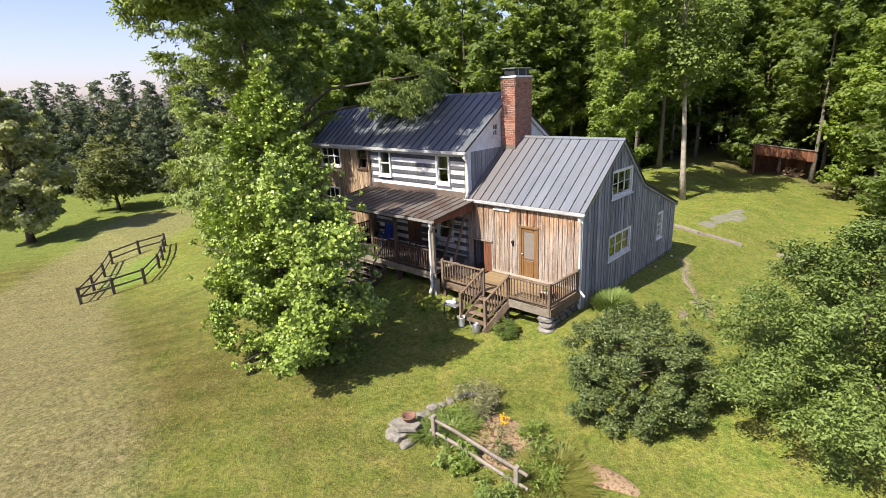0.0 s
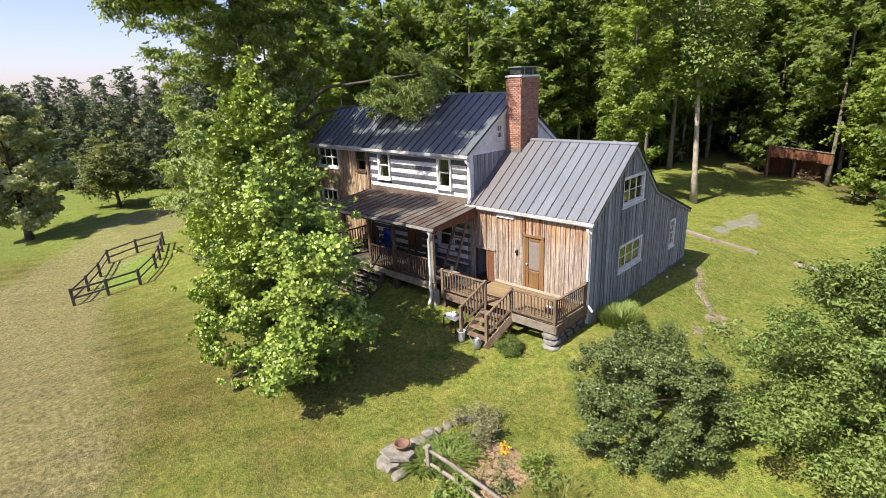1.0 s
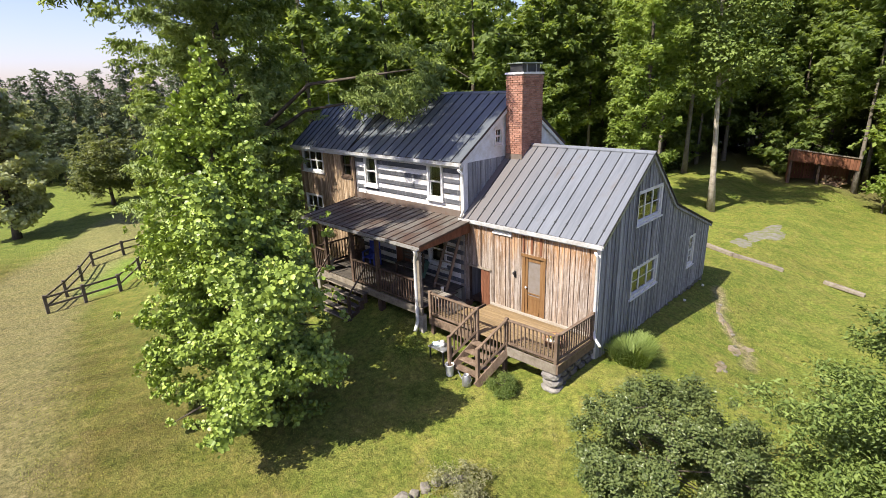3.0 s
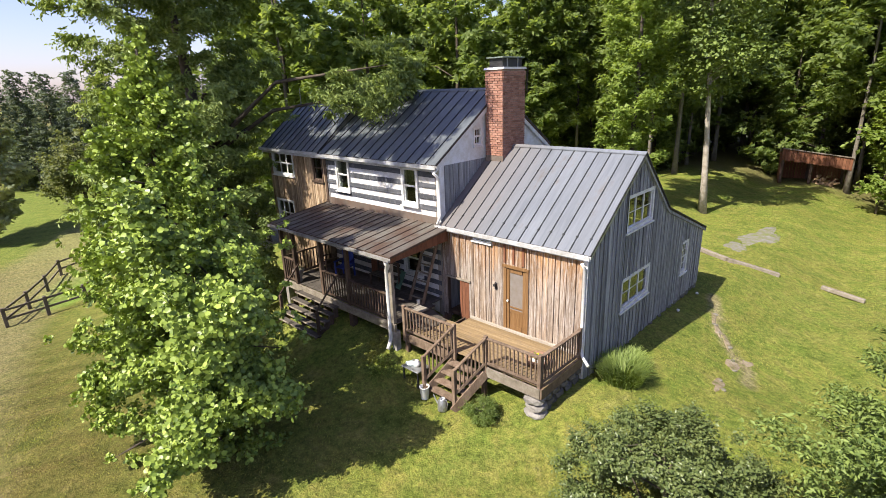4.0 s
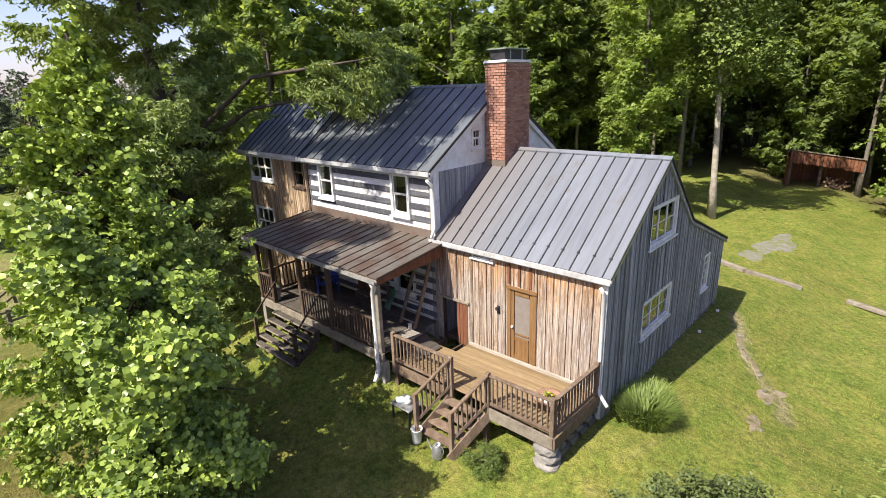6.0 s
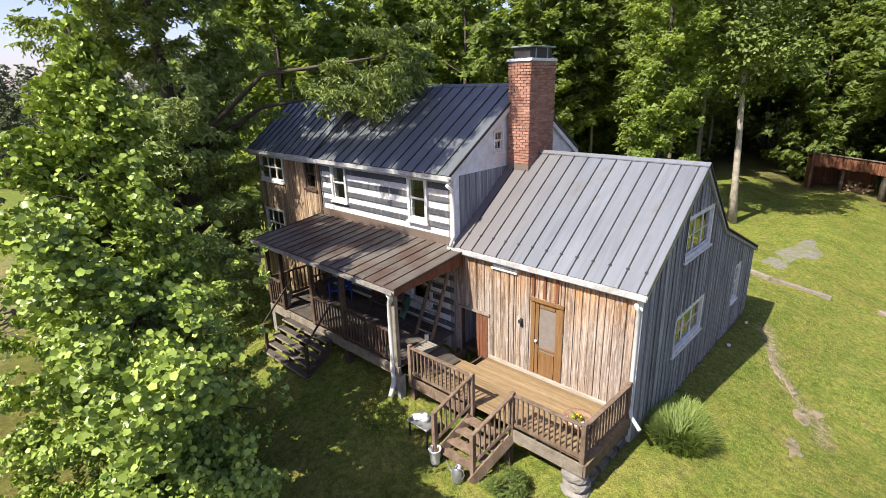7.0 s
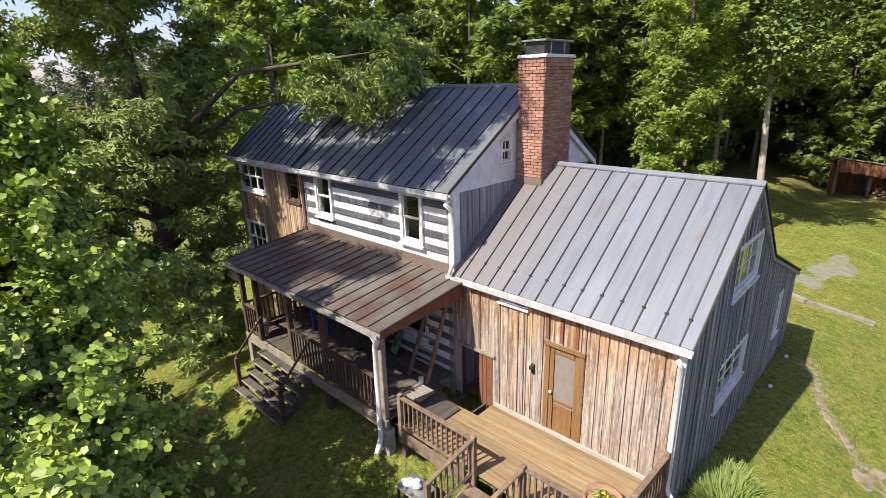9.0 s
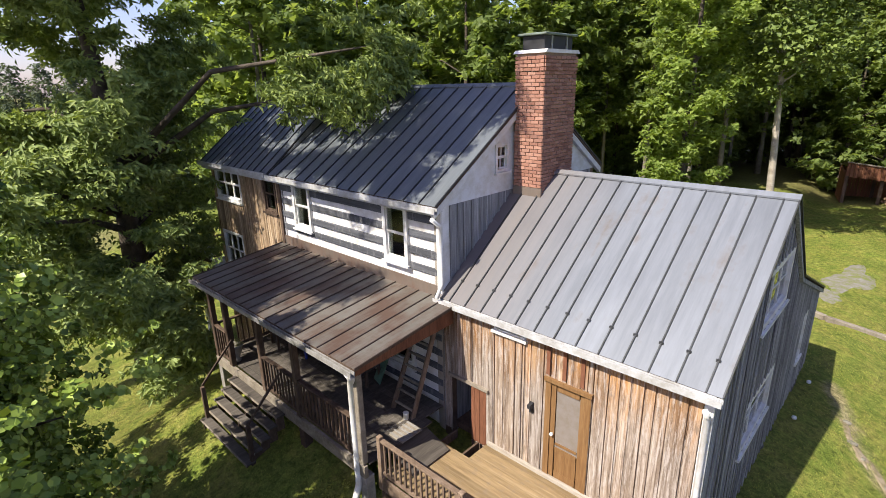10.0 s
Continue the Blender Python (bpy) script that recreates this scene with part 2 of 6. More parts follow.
    col = mix(nt, 0.85, col, ramp(nt, fine, [(0.3, (0.3, 0.34, 0.28)), (0.68, (1.55, 1.5, 1.4))]), "MULTIPLY")
    col = mix(nt, 0.4, col, ramp(nt, blade, [(0.32, (0.3, 0.36, 0.3)), (0.68, (1.55, 1.48, 1.35))]), "MULTIPLY")
    # dark leaf litter under the woods
    litter = calc(nt, "DIVIDE", calc(nt, "SUBTRACT", calc(nt, "ADD", Y, calc(nt, "MULTIPLY", mid, 5.0)), 38.0), 4.0, clamp=True)
    col = mix(nt, calc(nt, "MULTIPLY", litter, 0.85), col, ramp(nt, fine, [(0.3, (0.09, 0.07, 0.035)), (0.7, (0.2, 0.19, 0.07))]))
    nt.links.new(col, b.inputs["Base Color"])
    hgt = calc(nt, "ADD", calc(nt, "MULTIPLY", fine, 0.7), calc(nt, "MULTIPLY", blade, 0.5))
    bump(nt, b, hgt, 1.0, 0.11)
    return m


M_LAWN = ground_mat()
M_GREYBOARD = wood("grey_board", [(0.28, (0.1, 0.1, 0.106)), (0.5, (0.29, 0.29, 0.298)), (0.75, (0.49, 0.485, 0.48))], (18, 18, 0.7), spread=0.5)
M_BROWNBOARD = wood("brown_board", [(0.3, (0.085, 0.06, 0.045)), (0.41, (0.27, 0.212, 0.165)), (0.53, (0.45, 0.385, 0.325)), (0.7, (0.64, 0.58, 0.52))], (22, 22, 0.6), spread=0.42, weather=(2.6, 4.1, (1.12, 0.68, 0.26)), blotch=(0.16, 0.12, 0.09), hues=[(0.0, (0.82, 0.76, 0.71)), (0.3, (1.0, 0.98, 0.95)), (0.55, (0.98, 0.88, 0.77)), (0.8, (0.96, 0.96, 0.96)), (1.0, (0.76, 0.69, 0.62))], fine_mix=0.75, bleach=(0.52, 0.47, 0.43))
M_TANBOARD = wood("tan_board", [(0.3, (0.07, 0.042, 0.024)), (0.43, (0.27, 0.18, 0.105)), (0.57, (0.46, 0.34, 0.22)), (0.75, (0.58, 0.48, 0.36))], (16, 16, 0.7), spread=0.6, blotch=(0.17, 0.12, 0.08), fine_mix=0.55)
M_LOG = wood("log_grey", [(0.2, (0.055, 0.058, 0.066)), (0.5, (0.095, 0.099, 0.11)), (0.8, (0.15, 0.152, 0.162))], (0.6, 12, 12), spread=0.4, blotch=(0.21, 0.21, 0.21))
M_CHINK = paint("lime_chinking", (0.74, 0.73, 0.72), 0.9, 0.3, 1.6)
M_WHITE = paint("white_paint", (0.66, 0.66, 0.655), 0.55, 0.2, 3.0)
M_GUTTER = paint("gutter_white", (0.46, 0.465, 0.47), 0.5, 0.35, 4.0)
M_GUTTERDULL = paint("dull_gutter", (0.27, 0.26, 0.245), 0.6, 0.5, 5.0)
M_GREENPAINT = paint("green_paint", (0.12, 0.24, 0.17), 0.6, 0.3, 6.0)
M_DECK = wood("deck_board", [(0.2, (0.15, 0.1, 0.05)), (0.5, (0.26, 0.185, 0.098)), (0.8, (0.37, 0.285, 0.17))], (0.7, 12, 12), spread=0.35, rough=0.7, blotch=(0.2, 0.15, 0.1))
M_DECKRAIL = wood("stained_rail", [(0.2, (0.095, 0.064, 0.043)), (0.5, (0.19, 0.135, 0.094)), (0.8, (0.3, 0.23, 0.17))], (6, 6, 2.5), spread=0.35)
M_DARKWOOD = wood("dark_wood", [(0.2, (0.045, 0.03, 0.022)), (0.5, (0.1, 0.068, 0.048)), (0.8, (0.17, 0.12, 0.09))], (5, 5, 2), spread=0.4)
M_BASKET = wood("basket_rim", [(0.2, (0.16, 0.09, 0.055)), (0.5, (0.3, 0.18, 0.12)), (0.8, (0.4, 0.27, 0.19))], (6, 6, 20), spread=0.2)
M_PORCHFLOOR = wood("porch_floor", [(0.2, (0.055, 0.047, 0.04)), (0.5, (0.1, 0.087, 0.072)), (0.8, (0.16, 0.14, 0.12))], (12, 0.7, 12), spread=0.35)
M_FENCE = wood("weathered_rail", [(0.2, (0.144, 0.119, 0.0864)), (0.5, (0.259, 0.223, 0.173)), (0.8, (0.36, 0.324, 0.266))], (3, 3, 3), spread=0.3)
M_PALETIMBER = wood("pale_timber", [(0.2, (0.24, 0.2, 0.155)), (0.5, (0.46, 0.41, 0.34)), (0.8, (0.6, 0.56, 0.49))], (0.8, 10, 10), spread=0.2)
M_PENWOOD = wood("pen_wood", [(0.2, (0.08, 0.066, 0.052)), (0.5, (0.15, 0.125, 0.1)), (0.8, (0.24, 0.2, 0.165))], (2, 2, 2), spread=0.3)
M_DOOR = wood("door_wood", [(0.2, (0.136, 0.0682, 0.0248)), (0.5, (0.223, 0.124, 0.0527)), (0.8, (0.285, 0.174, 0.0806))], (14, 14, 0.8), spread=0.2, rough=0.6)
M_REDWOOD = wood("red_brown_board", [(0.2, (0.105, 0.0413, 0.0225)), (0.5, (0.195, 0.0825, 0.045)), (0.8, (0.27, 0.128, 0.075))], (6, 6, 1), spread=0.35)
M_ROOF = roof_metal("grey_roof_metal", (0.17, 0.184, 0.206), (0.13, 0.112, 0.1), 0.56, wash=(-5.3, -2.6, (0.17, 0.135, 0.11)))
M_ROOFDARK = roof_metal("dark_roof_metal", (0.14, 0.155, 0.163), (0.12, 0.085, 0.065), 0.62)
M_ROOFRUST = roof_metal("rusty_roof_metal", (0.18, 0.166, 0.143), (0.11, 0.07, 0.052), 0.44)
M_SEAM = paint("seam_metal", (0.055, 0.058, 0.062), 0.5, 0.3, 4.0, 0.3)
M_RUSTSEAM = roof_metal("rusty_seam", (0.09, 0.072, 0.06), (0.075, 0.05, 0.04), 0.45)
M_FLASH = roof_metal("flashing", (0.2, 0.16, 0.13), (0.17, 0.11, 0.08), 0.45)
M_BRICK = brick_mat("chimney_brick")
M_MORTAR = stony("mortar", [(0.3, (0.31, 0.22, 0.17)), (0.7, (0.42, 0.32, 0.26))], 8)
M_STONE = stony("field_stone", [(0.25, (0.15, 0.139, 0.124)), (0.5, (0.27, 0.251, 0.225)), (0.75, (0.375, 0.356, 0.323))], 4)
M_FIELDSTONE = stony("border_stone", [(0.3, (0.1, 0.09, 0.075)), (0.5, (0.22, 0.2, 0.165)), (0.72, (0.37, 0.335, 0.28))], 6)
M_PATHSTONE = stony("path_stone", [(0.3, (0.1, 0.1, 0.05)), (0.5, (0.2, 0.185, 0.14)), (0.72, (0.34, 0.31, 0.26))], 5)
M_DIRT = stony("worn_dirt", [(0.36, (0.13, 0.13, 0.045)), (0.48, (0.24, 0.19, 0.12)), (0.7, (0.36, 0.3, 0.22))], 3)
M_DARKSTONE = stony("mossy_stone", [(0.25, (0.07, 0.065, 0.055)), (0.5, (0.15, 0.14, 0.12)), (0.75, (0.26, 0.245, 0.215))], 5)
M_GRAVEL = stony("gravel", [(0.4, (0.17, 0.19, 0.055)), (0.5, (0.2, 0.19, 0.14)), (0.62, (0.235, 0.225, 0.2)), (0.75, (0.29, 0.28, 0.265))], 3)
M_SOIL = stony("mulch", [(0.3, (0.085, 0.04, 0.025)), (0.44, (0.2, 0.11, 0.065)), (0.53, (0.38, 0.29, 0.17)), (0.6, (0.24, 0.16, 0.09)), (0.7, (0.2, 0.22, 0.07))], 11)
M_GLASS = glass_mat("window_glass")
M_DARK = paint("dark_metal", (0.035, 0.035, 0.038), 0.5, 0.3, 5)
M_INSIDE = paint("interior_plaster", (0.3, 0.27, 0.23), 0.9, 0.2)
M_SCREEN = paint("door_screen", (0.21, 0.185, 0.165), 0.6, 0.15, 6)
M_TERRA = stony("terracotta", [(0.3, (0.13, 0.07, 0.045)), (0.7, (0.25, 0.145, 0.095))], 8, 0.85, 0.005)
M_PLASTIC = paint("white_plastic", (0.72, 0.73, 0.72), 0.35, 0.12, 6)
M_CLOTH = paint("pale_cloth", (0.5, 0.6, 0.62), 0.85, 0.25, 9)
M_CAPPLATE = paint("cap_plate", (0.2, 0.24, 0.2), 0.6, 0.4, 5, 0.3)
M_GALV = paint("galvanised", (0.38, 0.39, 0.4), 0.4, 0.3, 6, 0.7)
M_BLUE = paint("blue_cloth", (0.035, 0.06, 0.3), 0.8, 0.2, 5)
M_BARK = stony("bark_brown", [(0.25, (0.045, 0.035, 0.027)), (0.5, (0.1, 0.08, 0.062)), (0.75, (0.17, 0.14, 0.11))], 5, 0.95, 0.04)
M_GREYBARK = stony("bark_grey", [(0.25, (0.09, 0.078, 0.062)), (0.5, (0.17, 0.15, 0.12)), (0.75, (0.26, 0.235, 0.195))], 4, 0.9, 0.03)
M_PALEBARK = stony("bark_pale", [(0.25, (0.2, 0.17, 0.13)), (0.5, (0.38, 0.335, 0.27)), (0.75, (0.5, 0.46, 0.39))], 4, 0.9, 0.02)
M_POPLAR = leafage("tulip_leaf", (0.05, 0.102, 0.016), (0.355, 0.5, 0.09), 0.09, 0.38)
M_OAK = leafage("walnut_leaf", (0.08, 0.14, 0.034), (0.31, 0.415, 0.12), 0.24)
M_WOODS = leafage("woods_leaf", (0.092, 0.155, 0.044), (0.25, 0.345, 0.1), 0.58)
M_LIME = leafage("bright_leaf", (0.1, 0.175, 0.03), (0.29, 0.4, 0.095), 0.5)
M_MAPLE = leafage("maple_leaf", (0.045, 0.086, 0.017), (0.21, 0.3, 0.07), 0.22)
M_LILAC = leafage("dark_shrub_leaf", (0.036, 0.066, 0.017), (0.16, 0.215, 0.068), 0.2, 0.3)
# pine and field-tree leaf tones lightened to stand in for distance haze
M_PINE = leafage("pine_needle", (0.052, 0.08, 0.044), (0.13, 0.178, 0.1), 0.25)
M_FIELDTREE = leafage("hazed_olive_leaf", (0.22, 0.28, 0.14), (0.46, 0.53, 0.3), 0.45)
M_CRAB = leafage("crab_leaf", (0.065, 0.095, 0.032), (0.21, 0.255, 0.095), 0.38)
M_BLADE = leafage("grass_blade", (0.13, 0.18, 0.03), (0.3, 0.32, 0.09), 0.5)
M_LILY = leafage("lily_leaf", (0.1, 0.165, 0.035), (0.26, 0.36, 0.1), 0.42)
M_YELLOW = leafage("yellow_petal", (0.55, 0.36, 0.02), (0.8, 0.6, 0.05), 0.3)
M_GREYHERB = leafage("grey_herb", (0.12, 0.145, 0.06), (0.28, 0.3, 0.15), 0.25)
M_FIREWOOD = stony("split_wood", [(0.3, (0.32, 0.2, 0.1)), (0.7, (0.55, 0.4, 0.24))], 10)


# ---------- builders ----------
def link_mesh(name, bm, mat, parent=None, label="", smooth=False):
    me = bpy.data.meshes.new(name)
    bm.to_mesh(me)
    bm.free()
    for m in (mat if isinstance(mat, (list, tuple)) else [mat]):
        me.materials.append(m)
    if smooth:
        me.polygons.foreach_set("use_smooth", [True] * len(me.polygons))
    ob = new(name, me)
    if parent:
        ob.parent = parent
    if label:
        tagged(ob, label)
    return ob


def part(name, bm, mat, parent, label="", smooth=False):
    return link_mesh(name, bm, mat, parent, label, smooth)


def thing(name, label, category, at=(0, 0, 0), group="", kind=""):
    ob = new(name)
    ob.location = at
    return tagged(ob, label, category, group, kind)


def add_box(bm, x0, x1, y0, y1, z0, z1, m=None):
    vs = [bm.verts.new((x, y, z)) for z in (z0, z1) for x, y in ((x0, y0), (x1, y0), (x1, y1), (x0, y1))]
    if m is not None:
        for v in vs:
            v.co = m @ v.co
    for f in ((3, 2, 1, 0), (4, 5, 6, 7), (0, 1, 5, 4), (1, 2, 6, 5), (2, 3, 7, 6), (3, 0, 4, 7)):
        bm.faces.new([vs[i] for i in f])
    return vs


def box(x0, x1, y0, y1, z0, z1, bevel=0.0):
    bm = bmesh.new()
    add_box(bm, x0, x1, y0, y1, z0, z1)
    if bevel:
        bmesh.ops.bevel(bm, geom=bm.edges[:], offset=bevel, segments=1, affect="EDGES")
    return bm


def beam_between(bm, a, b, w, h):
    """a squared timber from a to b, w wide and h high"""
    a, b = Vector(a), Vector(b)
    d = b - a
    z = d.normalized()
    x = z.cross(Vector((0, 0, 1)))
    x = x.normalized() if x.length > 1e-4 else Vector((1, 0, 0))
    y = z.cross(x)
    m = Matrix((x, y, z)).transposed().to_4x4()
    m.translation = a
    add_box(bm, -w / 2, w / 2, -h / 2, h / 2, 0, d.length, m)


def beam(a, b, w, h, bevel=0.0):
    bm = bmesh.new()
    beam_between(bm, a, b, w, h)
    if bevel:
        bmesh.ops.bevel(bm, geom=bm.edges[:], offset=bevel, segments=1, affect="EDGES")
    return bm


def prism(points, axis, a, b):
    """polygon given in the two other axes, stretched along axis from a to b"""
    bm = bmesh.new()
    def co(p, v):
        return {"x": (v, p[0], p[1]), "y": (p[0], v, p[1]), "z": (p[0], p[1], v)}[axis]
    lo = [bm.verts.new(co(p, a)) for p in points]
    hi = [bm.verts.new(co(p, b)) for p in points]
    n = len(points)
    bm.faces.new(lo)
    bm.faces.new(hi[::-1])
    for i in range(n):
        bm.faces.new((lo[i], hi[i], hi[(i + 1) % n], lo[(i + 1) % n]))
    bmesh.ops.recalc_face_normals(bm, faces=bm.faces[:])
    return bm


def add_tube(bm, points, radii, sides=8, cap=True):
    rings = []
    for i, p in enumerate(points):
        p = Vector(p)
        q = Vector(points[min(i + 1, len(points) - 1)])
        o = Vector(points[max(i - 1, 0)])
        d = (q - o).normalized()
        x = d.cross(Vector((0.31, 0.95, 0.05))).normalized()
        y = d.cross(x)
        rings.append([bm.verts.new(p + radii[i] * (math.cos(k * math.tau / sides) * x + math.sin(k * math.tau / sides) * y)) for k in range(sides)])
    for r, s in zip(rings, rings[1:]):
        for k in range(sides):
            bm.faces.new((r[k], r[(k + 1) % sides], s[(k + 1) % sides], s[k]))
    if cap:
        bm.faces.new(rings[0][::-1])
        bm.faces.new(rings[-1])


def tube(points, radii, sides=8):
    bm = bmesh.new()
    add_tube(bm, points, radii, sides)
    return bm


def lathe(profile, sides=20, at=(0, 0, 0)):
    bm = bmesh.new()
    rings = [[bm.verts.new((at[0] + r * math.cos(k * math.tau / sides), at[1] + r * math.sin(k * math.tau / sides), at[2] + z)) for k in range(sides)] for r, z in profile]
    for r, s in zip(rings, rings[1:]):
        for k in range(sides):
            bm.faces.new((r[k], r[(k + 1) % sides], s[(k + 1) % sides], s[k]))
    bm.faces.new(rings[0][::-1])
    bm.faces.new(rings[-1])
    bmesh.ops.recalc_face_normals(bm, faces=bm.faces[:])
    return bm


def boulder(seed, sx, sy, sz, at=(0, 0, 0), turn=0.0, rough=0.22, sub=2):
    bm = bmesh.new()
    bmesh.ops.create_icosphere(bm, subdivisions=sub, radius=1.0)
    off = Vector((seed * 3.7, seed * 1.3, seed * 2.1))
    c, s = math.cos(turn), math.sin(turn)
    for v in bm.verts:
        p = v.co.copy()
        p = Vector([math.copysign(abs(k) ** 0.7, k) for k in p])
        p *= 1 + rough * noise.noise(p * 1.3 + off)
        x, y, z = p.x * sx, p.y * sy, p.z * sz
        v.co = (at[0] + c * x - s * y, at[1] + s * x + c * y, at[2] + z)
    return bm


def mesh_from(name, verts, tris, mat, parent=None, label=""):
    me = bpy.data.meshes.new(name)
    nv, nt = len(verts), len(tris)
    me.vertices.add(nv)
    me.vertices.foreach_set("co", np.ascontiguousarray(verts, dtype=np.float32).ravel())
    me.loops.add(nt * 3)
    me.loops.foreach_set("vertex_index", np.ascontiguousarray(tris, dtype=np.int32).ravel())
    me.polygons.add(nt)
    me.polygons.foreach_set("loop_start", np.arange(0, nt * 3, 3, dtype=np.int32))
    me.update(calc_edges=True)
    me.materials.append(mat)
    ob = new(name, me)
    if parent:
        ob.parent = parent
    if label:
        tagged(ob, label)
    return ob


def leaf_points(rng, centres, along, nor, size, narrow=0.62, lobed=False):
    """folded leaves with the given length and face directions; returns points and triangles"""
    n = len(centres)
    nor = nor / np.linalg.norm(nor, axis=1, keepdims=True)
    along = along - nor * (along * nor).sum(1, keepdims=True)
    along = along / np.linalg.norm(along, axis=1, keepdims=True)
    side = np.cross(nor, along)
    s = (size * rng.uniform(0.6, 1.35, n))[:, None]
    base = centres - along * s * 0.5
    tip = centres + along * s * 0.5 - nor * s * 0.08
    lift = nor * s * 0.13
    if lobed == "small":
        verts = np.stack([base - side * s * narrow * 0.5, base + side * s * narrow * 0.5, tip], 1).reshape(-1, 3)
        tris = np.arange(3 * n).reshape(-1, 3)
    elif lobed:
        c = [base] + [centres + side * s * narrow * u + along * s * v + lift * abs(2 * u) for u, v in ((0.5, -0.1), (0.3, 0.45), (-0.3, 0.45), (-0.5, -0.1))]
        verts = np.stack(c, 1).reshape(-1, 3)
        k = np.arange(n)[:, None] * 5
        tris = np.concatenate([k + np.array([t]) for t in ((0, 2, 1), (0, 3, 2), (0, 4, 3))], 1).reshape(-1, 3)
    else:
        verts = np.stack([base, centres + side * s * narrow * 0.5 + lift, tip, centres - side * s * narrow * 0.5 + lift], 1).reshape(-1, 3)
        k = np.arange(n)[:, None] * 4
        tris = np.concatenate([k + np.array([[0, 2, 1]]), k + np.array([[0, 3, 2]])], 1).reshape(-1, 3)
    return verts, tris


def clump_leaves(rng, clumps, per, size, droop=0.0, flat=0.6, narrow=0.62, lobed=False, twig=6, rise=None, tilt=0.5, fan=0.7, up=0.8):
    """clumps: rows of x, y, z, radius; each is a tuft of twigs with leaves set in two ranks along them.
    rise: how steeply the twigs of a crown grow outwards and up; without it they point all ways"""
    c = np.asarray(clumps)
    weight = c[:, 3] ** 2
    count = np.maximum(1, (per * len(c) * weight / weight.sum()) / twig).astype(int)
    idx = np.repeat(np.arange(len(c)), count)
    n = len(idx)
    d = rng.normal(size=(n, 3))
    if rise is None:
        d[:, 2] *= flat
    else:
        out = c[idx, :2] / (np.linalg.norm(c[idx, :2], axis=1, keepdims=True) + 0.3)
        d *= (fan, fan, 0.6 * fan)
        d[:, :2] += 0.9 * out
        d[:, 2] += rise
    d /= np.linalg.norm(d, axis=1, keepdims=True)
    reach = c[idx, 3] * rng.uniform(0.75, 1.35, n)
    root = c[idx, :3] + rng.normal(size=(n, 3)) * (0.3 * c[idx, 3])[:, None] * (1, 1, flat)
    s = (np.arange(twig)[None, :] + rng.uniform(0, 1, (n, twig))) / twig
    p = root[:, None, :] + d[:, None, :] * (reach[:, None] * (s - (0.0 if rise is None else 0.4)))[:, :, None]
    p[:, :, 2] -= droop * 0.35 * reach[:, None] * s ** 2
    flatd = np.stack([-d[:, 1], d[:, 0], np.zeros(n)], 1)
    flatd /= np.linalg.norm(flatd, axis=1, keepdims=True) + 1e-6
    hand = np.where(np.arange(twig) % 2, 1.0, -1.0)[None, :, None]
    along = 0.5 * d[:, None, :] + 0.85 * flatd[:, None, :] * hand + 0.35 * rng.normal(size=p.shape)
    along[:, :, 2] -= 0.5 * droop
    along = along.reshape(-1, 3)
    along /= np.linalg.norm(along, axis=1, keepdims=True)
    nor = tilt * rng.normal(size=p.shape) + 0.35 * d[:, None, :]
    nor[:, :, 2] += up
    if up < 0.8 and rise is not None:
        nor[:, :, :2] += 0.7 * out[:, None, :]
    centres = p.reshape(-1, 3) + along * size * 0.5
    return leaf_points(rng, centres, along, nor.reshape(-1, 3) + 1e-5, size, narrow, lobed)


def crown_branches(seed, count, z0, z1, radius, profile, clump, rise=0.25, swell=None, start=0.3, spread=(0.62, 1.1), steps=4, lean=(0.0, 0.0)):
    """clumps strung along branches that leave the trunk all round; swell(angle, u) widens the crown one way"""
    rng = np.random.default_rng(seed)
    rows = []
    for i in range(count):
        u = (i + rng.uniform(0.1, 0.9)) / count
        a = i * 2.39996 + rng.normal(0, 0.35)
        w = profile(u) * (swell(a, u) if swell else 1.0)
        length = radius * w * rng.uniform(*spread)
        lift = rise + rng.normal(0, 0.08)
        bend = rng.normal(0, 0.18)
        for k in range(steps):
            f = start + (1 - start) * (k + rng.uniform(0.2, 0.9)) / steps
            b = a + bend * f
            rows.append((lean[0] * u + length * f * math.cos(b), lean[1] * u + length * f * math.sin(b), z0 + (z1 - z0) * u + lift * length * (f - 0.8), clump * (1.15 - 0.5 * f) * rng.uniform(0.7, 1.2) * (0.5 + 0.5 * min(1, w))))
    return rows


